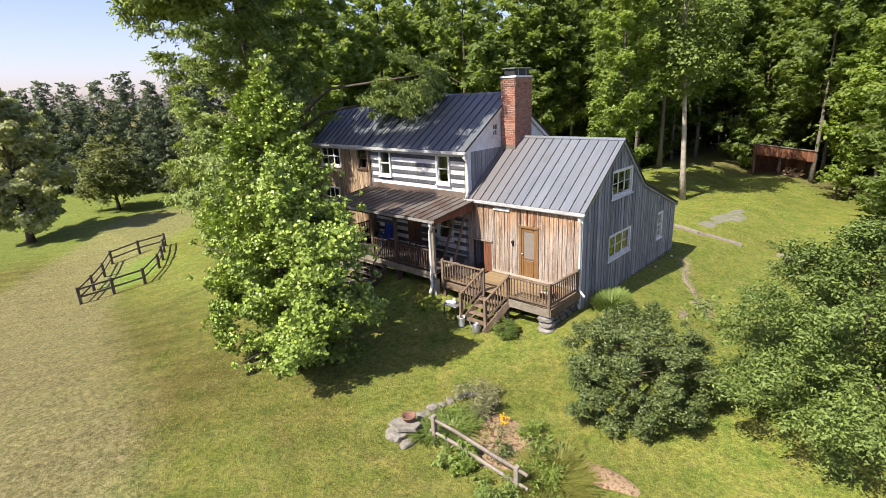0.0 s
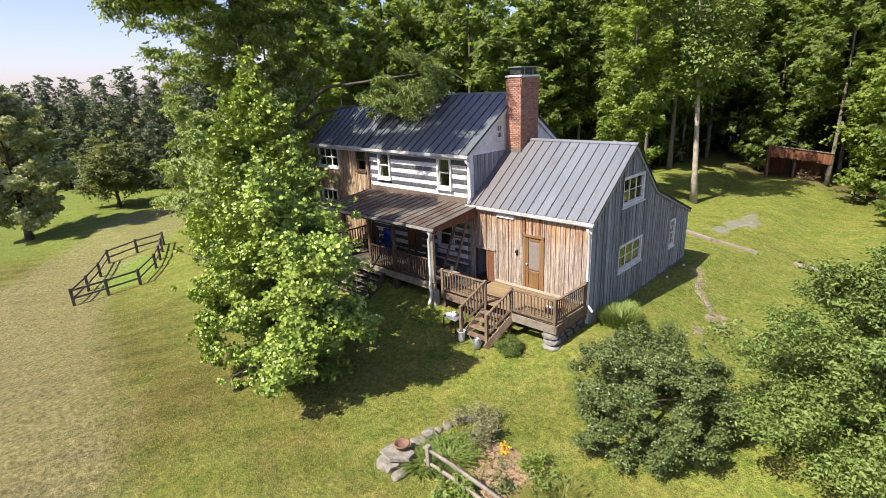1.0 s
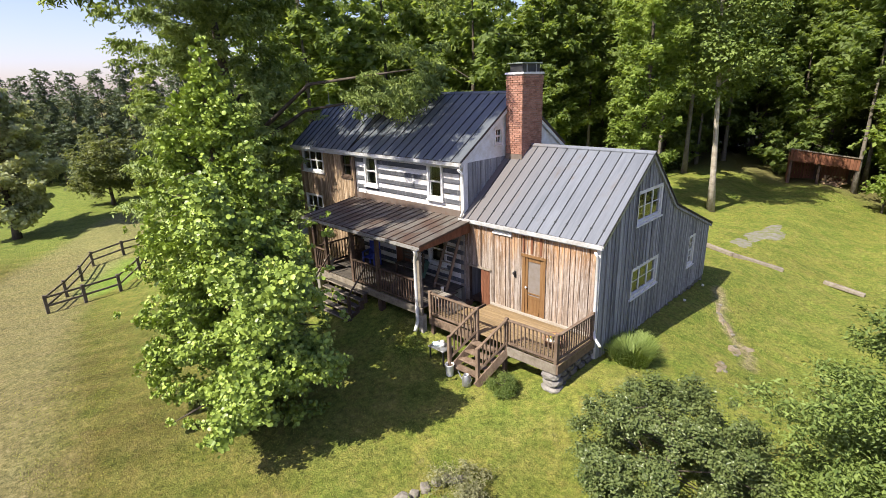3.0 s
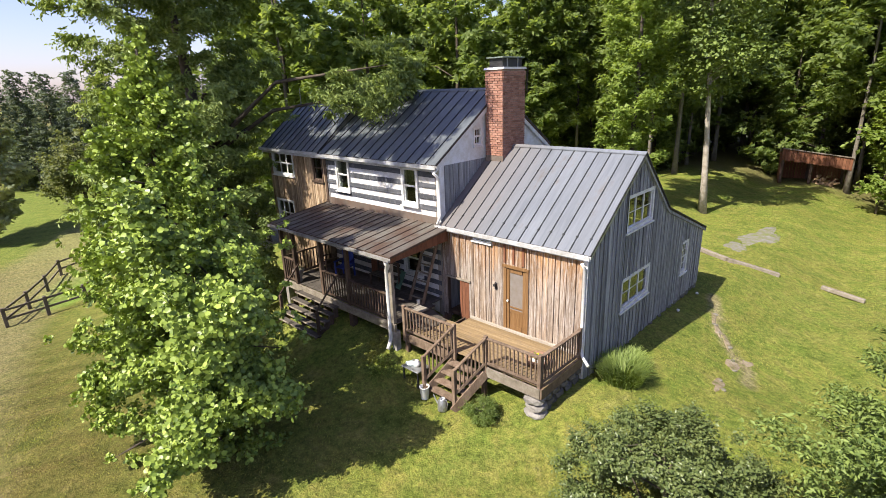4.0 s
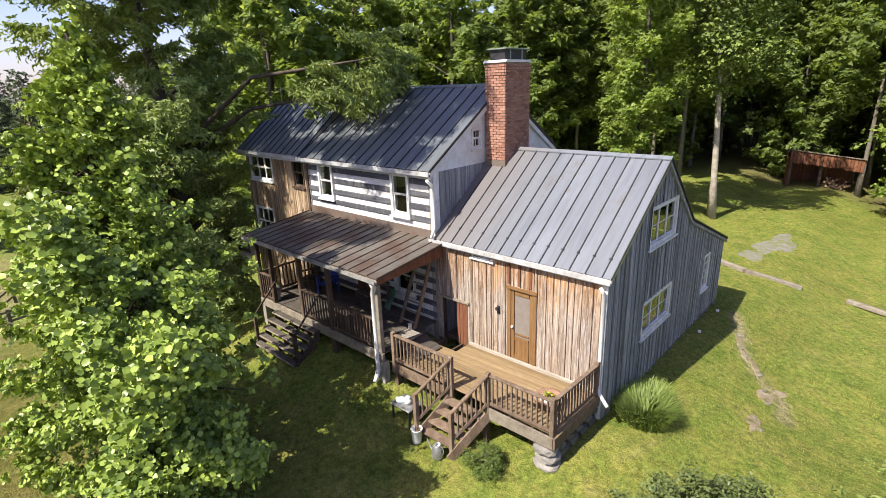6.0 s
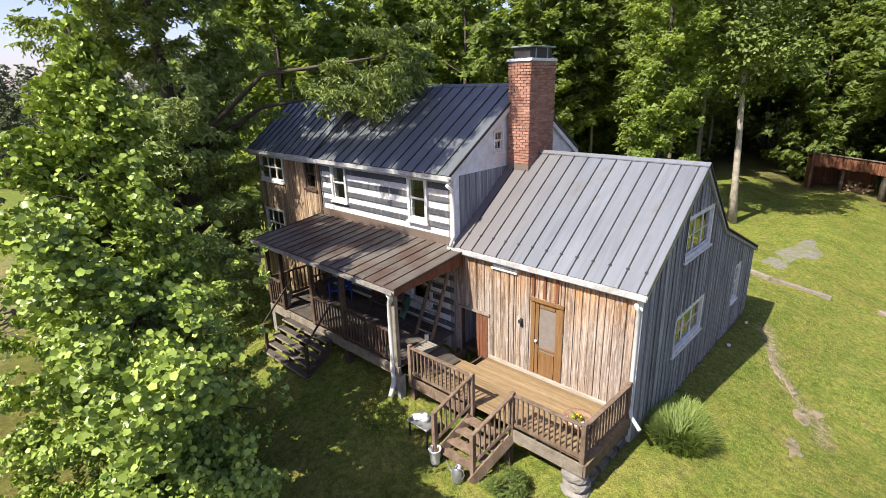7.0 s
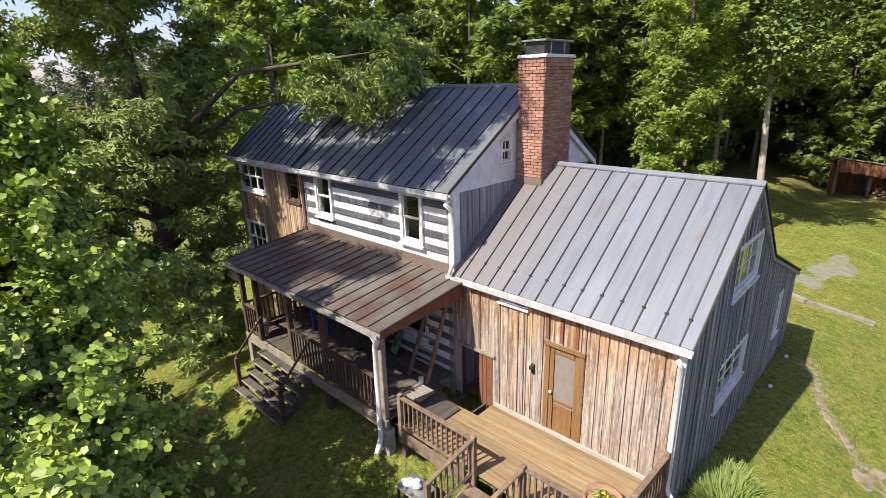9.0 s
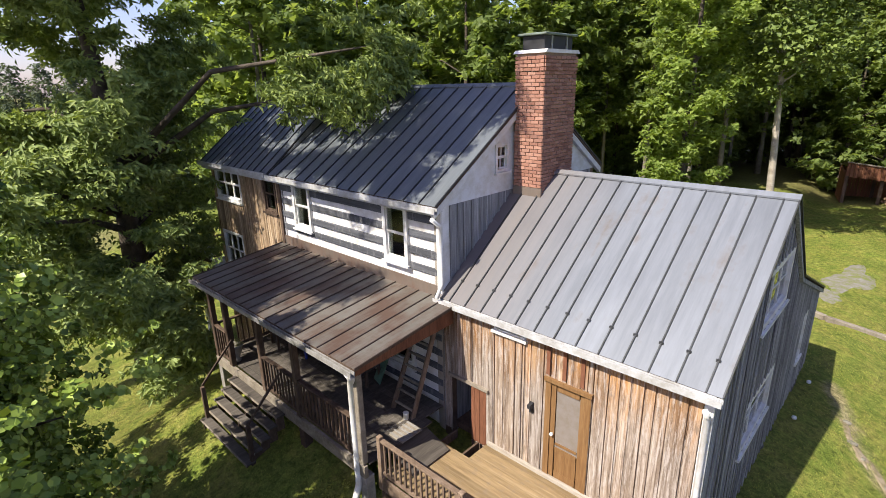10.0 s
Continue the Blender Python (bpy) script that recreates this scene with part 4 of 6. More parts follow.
part("gutter", prism([(-0.28, 5.82), (-0.37, 5.85), (-0.37, 5.97), (-0.355, 5.97), (-0.345, 5.87), (-0.29, 5.84), (-0.29, 5.95), (-0.27, 5.95)], "x", -15.85, -11.46), M_GUTTER, house)
part("fascia", box(-15.75, -5.15, -0.275, -0.24, 5.74, 5.91), M_GUTTER, house)
part("soffit", box(-15.75, -5.15, -0.24, 0.0, 5.78, 5.81), M_GUTTER, house)
lining(house, EAST, 0.0, 3.8, -0.9, lambda y: wing_top(y) - 0.08, [], -15.65, -15.5, M_TANBOARD)
lining(house, EAST, 0.0, 6.12, -0.9, lambda y: log_top(y) - 0.08, [], -11.38, -11.24, M_GREYBOARD)
lining(house, FRONT, -11.3, -5.2, -0.9, lambda u: 5.85, [], -6.12, -5.98, M_TANBOARD)
lining(house, FRONT, -15.65, -11.38, -0.9, lambda u: 5.85, [], -3.8, -3.66, M_TANBOARD)
part("floor_slab", box(-15.5, -11.4, 0.2, 3.6, 1.2, 1.35), M_DARKWOOD, house)
part("floor_slab", box(-15.5, -11.4, 0.2, 3.6, 4.0, 4.12), M_DARKWOOD, house)
part("floor_slab", box(-11.2, -5.42, 0.25, 5.95, 1.2, 1.35), M_DARKWOOD, house)
part("floor_slab", box(-11.2, -5.42, 0.25, 5.95, 4.0, 4.12), M_DARKWOOD, house)
part("floor_slab", box(-5.05, -0.15, 0.15, 9.4, 0.85, 0.98), M_DARKWOOD, house)
part("floor_slab", box(-5.05, -0.15, 0.15, 5.2, 3.55, 3.68), M_DARKWOOD, house)

# annex screen door and its surround
bm = bmesh.new()
u0, u1, z0, z1 = DOOR
for a, b, c, d in ((u0 - 0.08, u0 + 0.03, z0, z1), (u1 - 0.03, u1 + 0.08, z0, z1)):
    face_box(bm, FRONT, a, b, -0.05, 0.055, c, d)
face_box(bm, FRONT, u0 - 0.1, u1 + 0.1, -0.05, 0.085, z1, z1 + 0.08)
part("door_frame", bm, M_DOOR, house, "orange-brown timber door surround")
bm = bmesh.new()
a, b = u0 + 0.035, u1 - 0.035
for p, q, r, s in ((a, a + 0.09, z0 + 0.02, z1 - 0.02), (b - 0.09, b, z0 + 0.02, z1 - 0.02), (a + 0.11, b - 0.11, z1 - 0.15, z1 - 0.02), (a + 0.11, b - 0.11, z0 + 0.02, z0 + 0.2), (a + 0.11, b - 0.11, z0 + 0.62, z0 + 0.72), (a + 0.11, b - 0.11, z0 + 0.78, z0 + 0.82)):
    face_box(bm, FRONT, p, q, -0.01, 0.03, r, s)
face_box(bm, FRONT, a + 0.11, b - 0.11, 0.0, 0.018, z0 + 0.2, z0 + 0.62)
sdoor = part("screen_door", bm, M_DOOR, house, "orange-brown wooden screen door, closed")
bm = bmesh.new()
face_box(bm, FRONT, a + 0.1, b - 0.1, 0.0, 0.008, z0 + 0.7, z1 - 0.14)
part("screen", bm, M_SCREEN, sdoor, "grey mesh screen")
part("door_knob", lathe([(0.012, 0), (0.02, 0.02), (0.035, 0.04), (0.03, 0.065), (0.0, 0.07)], 10, (0, 0, 0)), M_WHITE, sdoor).matrix_basis = pose(a + 0.055, -0.03, z0 + 1.0, 90, 0, 0)
for x in (-2.62, -2.3, -1.96):
    part("batten", face_poly(FRONT, [(x - 0.035, 3.24), (x + 0.035, 3.24), (x + 0.035, 3.84), (x - 0.035, 3.84)], 0.047, 0.062), M_REDWOOD, front, "dark red-brown strip over the door")
window(house, FRONT, *VENT, trim=0.035, out=0.05, label="low window under the eave")
bm = bmesh.new()
face_box(bm, FRONT, -5.02, -3.95, 0.03, 0.09, 2.27, 2.33)
part("drip_cap", bm, M_FENCE, house, "narrow pale board over the cellar door")
boarding(front, FRONT, -4.4, -4.02, 0.125, 0.95, lambda u: 2.26, [], M_REDWOOD, rng, out=0.05)
bm = bmesh.new()
face_box(bm, FRONT, -2.98, -2.9, 0.035, 0.07, 2.3, 2.52)
face_box(bm, FRONT, -2.975, -2.905, 0.07, 0.15, 2.42, 2.5)
part("wall_lamp", bm, M_DARK, house, "small black outdoor lamp beside the door")

# pipes
part("downspout", tube([(-0.03, -0.26, 3.8), (-0.03, -0.1, 3.62), (-0.03, -0.1, 1.35), (0.06, -0.16, 1.12), (0.34, -0.34, 1.0)], [0.045] * 5, 8), M_WHITE, house, "white rain pipe", True)
part("downspout", tube([(-5.1, -0.36, 5.7), (-5.13, -0.09, 5.5), (-5.13, -0.09, 4.3), (-5.13, -0.25, 4.05)], [0.045] * 4, 8), M_WHITE, house, "white rain pipe", True)
part("downspout", tube([(-4.98, -2.62, 3.5), (-5.05, -2.5, 3.3), (-5.2, -2.42, 3.1), (-5.22, -2.42, 0.9), (-5.2, -2.5, 0.72), (-5.16, -2.62, 0.58)], [0.075, 0.07, 0.065, 0.065, 0.065, 0.06], 10), M_WHITE, house, "white rain pipe", True)

# foundation stones under the gable and the front
rs = random.Random(8)
found = part("foundation", box(-5.15, -0.06, 0.05, 9.5, -1.4, 0.3), M_DARKSTONE, house, "dry-laid dark field stone foundation")
for row in range(4):
    y = 0.0
    while y < 9.5:
        w = rs.uniform(0.3, 0.65)
        part("stone", boulder(rs.uniform(0, 50), 0.14, w / 2, 0.125, (-0.08 + rs.uniform(-0.02, 0.03), y + w / 2, 0.18 - 0.24 * row), rs.uniform(-0.05, 0.05), 0.2, 1), M_DARKSTONE, found)
        y += w + 0.02

# chimney
CX0, CX1, CY0, CY1, CZ0, CZ1 = -5.15, -4.44, 2.32, 3.6, 4.6, 8.7
chim = part("chimney", box(CX0 + 0.02, CX1 - 0.02, CY0 + 0.02, CY1 - 0.02, CZ0, CZ1), M_MORTAR, house, "tall red brick chimney with metal cap")
def brick_mesh(dx, dy, dz):
    bm = box(-dx / 2, dx / 2, -dy / 2, dy / 2, -dz / 2, dz / 2, 0.004)
    me = bpy.data.meshes.new("brick")
    bm.to_mesh(me)
    bm.free()
    me.materials.append(M_BRICK)
    return me

LF, LS = (CX1 - CX0) / 3.5, (CY1 - CY0) / 6.5
mf, mfh = brick_mesh(LF - 0.012, 0.1, 0.062), brick_mesh(LF / 2 - 0.012, 0.1, 0.062)
ms, msh = brick_mesh(0.1, LS - 0.012, 0.062), brick_mesh(0.1, LS / 2 - 0.012, 0.062)
rows = int((CZ1 - CZ0) / 0.075)
joined = bmesh.new()
for r in range(rows):
    zc = CZ0 + 0.0375 + r * 0.075
    grow = 0.018 if r > rows - 5 else 0.0
    out = []
    for horizontal, me_full, me_half, L, n, a0 in ((True, mf, mfh, LF, 3, CX0), (False, ms, msh, LS, 6, CY0)):
        spots = [(a0 + (i + 0.5) * L, me_full) for i in range(n)] + [(a0 + n * L + L / 4, me_half)] if (r + horizontal) % 2 else [(a0 + L / 4, me_half)] + [(a0 + (i + 1) * L, me_full) for i in range(n)]
        for u, me in spots:
            jitter = rs.uniform(-0.004, 0.004)
            at = (u, CY0 + 0.045 - grow + jitter, zc) if horizontal else (CX1 - 0.045 + grow + jitter, u, zc)
            hidden = zc < 5.6
            if not hidden:
                b = new("brick", me)
                b.location = at
                b.parent = chim
for sgn, face in ((1, (CX0 + 0.05, CX1 - 0.1, CY1 - 0.08, CY1 + 0.03)),):
    part("brickwork", box(face[0], face[1], face[2], face[3], 6.0, CZ1), M_BRICK, chim)
part("crown_cap", prism([(CY0 - 0.04, CZ1), (CY1 + 0.04, CZ1), (CY1 - 0.03, CZ1 + 0.07), (CY0 + 0.03, CZ1 + 0.07)], "x", CX0 - 0.04, CX1 + 0.04), M_CHINK, chim, "pale mortar cap on the chimney")
bm = box(CX0 + 0.1, CX1 - 0.08, CY0 + 0.1, CY1 - 0.1, CZ1 + 0.05, CZ1 + 0.34, 0.01)
part("flue_box", bm, M_DARK, chim, "dark metal box of the chimney cap")
part("cap_plate", box(CX0 + 0.02, CX1 + 0.0, CY0 + 0.02, CY1 - 0.02, CZ1 + 0.34, CZ1 + 0.385, 0.01), M_CAPPLATE, chim, "weathered greenish metal plate")
part("chimney_flashing", box(CX0 + 0.02, CX1 + 0.03, CY0 - 0.03, CY0 + 0.02, 5.5, 5.95), M_FLASH, house)
for y in (CY0 + 0.35, CY1 - 0.35):
    part("rib", box(CX1 - 0.082, CX1 - 0.06, y - 0.025, y + 0.025, CZ1 + 0.06, CZ1 + 0.34), M_GALV, chim)

# aerial on the west gable
part("aerial", tube([(-15.6, 1.9, 7.5), (-15.6, 1.9, 8.4)], [0.02, 0.015], 6), M_GALV, house)


# ---------- front porch ----------
PZ = 1.4
porch = thing("front_porch", "open wooden porch with rusty metal roof, posts and railing", "porch")
roof_plane(porch, -2.62, 3.64, -0.03, 3.95, -11.45, -4.76, 18, M_ROOFRUST, seam_h=0.03)
part("gutter", prism([(-2.64, 3.5), (-2.73, 3.53), (-2.73, 3.63), (-2.715, 3.63), (-2.705, 3.54), (-2.65, 3.52), (-2.65, 3.61), (-2.63, 3.61)], "x", -11.45, -4.74), M_GUTTERDULL, porch, "dull white eave gutter")
part("beam", box(-11.3, -4.95, -2.42, -2.28, 3.36, 3.56), M_DARKWOOD, porch)
part("gable_board", prism([(-2.55, 3.42), (-0.05, 3.5), (-0.05, 3.88), (-2.55, 3.58)], "x", -4.93, -4.88), M_REDWOOD, porch, "red-brown board closing the porch roof end")
for i in range(12):
    x = -11.2 + i * 0.56
    part("rafter", prism([(-2.5, 3.48), (-0.06, 3.78), (-0.06, 3.87), (-2.5, 3.58)], "x", x, x + 0.05), M_DARKWOOD, porch)
y = -0.06
i = 0
while y > -2.3:
    part("floor_board", box(-11.35, -5.0 if y < -0.62 else -5.22, y - 0.135, y, PZ - 0.03, PZ + rs.uniform(-0.004, 0.004)), M_PORCHFLOOR, porch)
    y -= 0.14
part("rim_joist", box(-11.35, -5.0, -2.42, -2.34, PZ - 0.28, PZ - 0.02), M_FENCE, porch, "pale weathered rim board of the porch floor")
POSTS = (-5.1, -7.25, -8.75, -10.45, -11.25)
for x in POSTS:
    part("post", box(x - 0.065, x + 0.065, -2.42, -2.29, PZ, 3.37, 0.012), M_FENCE if x == POSTS[0] else M_DARKWOOD, porch)
    part("pier", box(x - 0.1, x + 0.1, -2.4, -2.2, ground_z(x, -2.3) - 0.2, PZ - 0.28, 0.01), M_STONE if x in (POSTS[0], POSTS[-1]) else M_DARKWOOD, porch, "pale stone pier" if x in (POSTS[0], POSTS[-1]) else "")


def railing(parent, a, b, base, top, n, mat, slope=False):
    """handrail, bottom rail and n upright balusters from a to b (x, y, floor z)"""
    a, b = Vector(a), Vector(b)
    up = Vector((0, 0, 1))
    part("handrail", beam(a + up * top, b + up * top, 0.1, 0.045, 0.008), mat, parent)
    part("bottom_rail", beam(a + up * base, b + up * base, 0.045, 0.07), mat, parent)
    for i in range(n):
        p = a.lerp(b, (i + 0.5) / n)
        part("baluster", beam(p + up * (base - 0.03), p + up * (top - 0.01), 0.036, 0.036), mat, parent)


railing(porch, (-7.2, -2.36, PZ), (-5.16, -2.36, PZ), 0.1, 0.9, 15, M_DARKWOOD)
railing(porch, (-8.7, -2.36, PZ), (-7.3, -2.36, PZ), 0.1, 0.9, 10, M_DARKWOOD)
railing(porch, (-11.2, -2.36, PZ), (-10.5, -2.36, PZ), 0.1, 0.9, 5, M_DARKWOOD)
railing(porch, (-11.28, -0.1, PZ), (-11.28, -2.3, PZ), 0.1, 0.9, 15, M_DARKWOOD)

stair = thing("porch_stair", "broad dark wooden steps leading up to the porch", "stair")
SX0, SX1 = -10.25, -7.85
for i in range(5):
    zt, yt = PZ - 0.19 * (i + 1), -2.43 - 0.2 * i
    part("tread", box(SX0, SX1, yt - 0.2, yt, zt - 0.04, zt, 0.006), M_PORCHFLOOR, stair)
    # pale strip paints the lit front edge of each tread
    part("nosing", box(SX0, SX1, yt - 0.222, yt - 0.202, zt - 0.05, zt - 0.003), M_FENCE, stair, "pale front edge, coloured as if lit")
    for x in (SX0 + 0.1, (SX0 + SX1) / 2, SX1 - 0.1):
        part("stringer", box(x - 0.02, x + 0.02, yt - 0.19, yt, zt - 0.42, zt - 0.045), M_DARKWOOD, stair)
for x in (SX0 + 0.05, SX1 - 0.05):
    part("newel", box(x - 0.045, x + 0.045, -3.32, -3.23, ground_z(x, -3.3) - 0.2, 1.3), M_DARKWOOD, stair)
    part("handrail", beam((x, -2.4, PZ + 0.82), (x, -3.27, PZ - 0.06), 0.04, 0.045), M_DARKWOOD, stair)


# ---------- side deck ----------
DZ = 1.05
deck = thing("side_deck", "golden-brown wooden deck with brown baluster railing", "deck")
y = -0.07
while y > -2.0:
    x0 = -4.98 if y < -0.5 else -3.98
    part("floor_board", box(x0, 0.03, y - 0.135, y, DZ - 0.03, DZ + rs.uniform(-0.003, 0.003)), M_DECK, deck)
    y -= 0.14
part("rim_joist", box(-1.78, -0.03, -2.14, -2.09, DZ - 0.3, DZ - 0.02), M_FENCE, deck, "pale grey rim board of the deck")
part("rim_joist", box(-0.03, 0.02, -2.12, -0.05, DZ - 0.3, DZ - 0.02), M_DECKRAIL, deck)
part("rim_joist", box(-4.98, -2.8, -2.14, -2.09, DZ - 0.3, DZ - 0.02), M_DECKRAIL, deck)
for x, y in ((-0.08, -2.06), (-1.74, -2.1), (-2.86, -2.1), (-4.9, -2.1), (-0.04, -0.16)):
    part("post", box(x - 0.05, x + 0.05, y - 0.05, y + 0.05, DZ - 0.3, DZ + 0.9, 0.008), M_DECKRAIL, deck)
railing(deck, (-1.68, -2.09, DZ), (-0.14, -2.06, DZ), 0.1, 0.83, 12, M_DECKRAIL)
railing(deck, (-0.08, -2.0, DZ), (-0.04, -0.2, DZ), 0.1, 0.83, 14, M_DECKRAIL)
railing(deck, (-4.84, -2.1, DZ), (-2.92, -2.1, DZ), 0.1, 0.83, 14, M_DECKRAIL)
for x, y in ((-1.8, -2.1), (-2.9, -2.1), (-4.8, -2.1), (-3.0, -0.4)):
    part("support_post", box(x - 0.06, x + 0.06, y - 0.06, y + 0.06, ground_z(x, y) - 0.2, DZ - 0.3), M_DARKWOOD, deck)
for x in np.arange(-4.8, 0.0, 0.6):
    part("joist", box(x, x + 0.045, -2.09, -0.1, DZ - 0.22, DZ - 0.035), M_DARKWOOD, deck)
part("ramp", prism([(-5.42, PZ + 0.02), (-4.4, DZ + 0.02), (-4.4, DZ + 0.05), (-5.42, PZ + 0.05)], "y", -1.75, -0.75), M_PORCHFLOOR, deck, "grey plank ramp up to the porch")

dstair = thing("deck_stair", "short wooden steps with brown railings down to the grass", "stair")
OFF = Vector((-0.45, -0.72, 0))
for i in range(6):
    u = (i + 0.6) / 4.2
    c0 = Vector((-2.84, -2.14, 0)) + OFF * u
    zt = DZ - 0.235 * (i + 1)
    if zt < 0.05:
        break
    bm = bmesh.new()
    beam_between(bm, (c0.x, c0.y, zt), (c0.x + 1.1, c0.y, zt), 0.25, 0.04)
    part("tread", bm, M_DECKRAIL, dstair)
for x in (-2.86, -1.72):
    foot = Vector((x, -2.1, 0)) + OFF * 1.08
    part("newel", box(foot.x - 0.05, foot.x + 0.05, foot.y - 0.05, foot.y + 0.05, -0.3, 1.12, 0.008), M_DECKRAIL, dstair)
    railing(dstair, (x, -2.14, DZ), (foot.x, foot.y, DZ - 0.82), 0.12, 0.85, 8, M_DECKRAIL)
    part("stringer", beam((x + 0.02, -2.14, DZ - 0.2), (foot.x + 0.02, foot.y - 0.08, -0.1), 0.05, 0.24), M_DECKRAIL, dstair)

# stacked stones carrying the deck
pier = thing("stone_pier", "stack of pale flat field stones under the deck corner", "stone pier")
for i in range(3):
    part("stone", boulder(i * 3 + 1, 0.3 + 0.03 * math.sin(5 * i), 0.26, 0.1, (-0.25 + 0.04 * math.sin(9 * i), -1.95 + 0.03 * math.cos(7 * i), 0.2 + 0.205 * i), 0.3 * math.sin(4 * i), 0.15, 2), M_STONE, pier)
for row in range(4):
    y = -1.8
    while y < -0.1:
        w = rs.uniform(0.3, 0.6)
        part("stone", boulder(rs.uniform(0, 60), 0.13, w / 2, 0.11, (-0.12, y + w / 2, 0.0 + 0.2 * row), 0, 0.2, 1), M_DARKSTONE, pier)
        y += w


# ---------- west balcony ----------
balcony = thing("side_balcony", "small wooden balcony with railing on white posts", "balcony")
for i in range(22):
    y = -0.4 + i * 0.2
    part("floor_board", box(-19.2, -15.72, y, y + 0.19, 1.44, 1.5), M_PALETIMBER, balcony)
part("rim_joist", box(-19.25, -15.72, -0.46, -0.405, 1.16, 1.47), M_WHITE, balcony, "white-painted rim board")
part("rim_joist", box(-19.25, -19.205, -0.4, 4.0, 1.16, 1.47), M_WHITE, balcony, "white-painted rim board")
for x, y in ((-19.0, -0.3), (-17.3, -0.3), (-19.0, 3.8)):
    part("post", box(x - 0.1, x + 0.1, y - 0.1, y + 0.1, ground_z(x, y) - 0.2, 1.43, 0.01), M_WHITE, balcony, "white square post")
railing(balcony, (-19.1, -0.38, 1.5), (-15.8, -0.38, 1.5), 0.1, 0.95, 24, M_DARKWOOD)
railing(balcony, (-19.12, -0.3, 1.5), (-19.12, 3.9, 1.5), 0.1, 0.95, 32, M_DARKWOOD)


# ---------- trees and shrubs ----------
def on_ground(x, y, turn=0.0, scale=1.0, sink=0.05):
    return pose(x, y, ground_z(x, y) - sink, 0, 0, turn) @ Matrix.Scale(scale, 4)


def place(ob, x, y, turn=0.0, scale=1.0):
    ob.matrix_basis = on_ground(x, y, turn, scale)
    return ob


egg = lambda u: math.sin(math.pi * min(1.0, 0.16 + 0.84 * u)) ** 0.7 if u < 1 else 0.05
dome = lambda u: math.sqrt(max(0.02, 1 - (max(0, u - 0.25) / 0.75) ** 2)) if u > 0.25 else 0.62 + 0.38 * u / 0.25
ball = lambda u: max(0.1, math.sqrt(max(0.0, 1 - (2 * u - 1) ** 2)))

# tulip tree on the front lawn: broad from east to west, thin from north to south
def tulip_profile(u):
    return float(np.interp(u, (0, 0.1, 0.24, 0.45, 0.6, 0.78, 0.94, 1.0), (0.8, 0.97, 1.0, 0.92, 0.75, 0.5, 0.17, 0.03)))


def tulip_swell(a, u):
    c, s = math.cos(a - 0.35), math.sin(a - 0.35)
    return 1.0 / math.hypot(c / (3.55 if c > 0 else 3.3), s / 2.0)


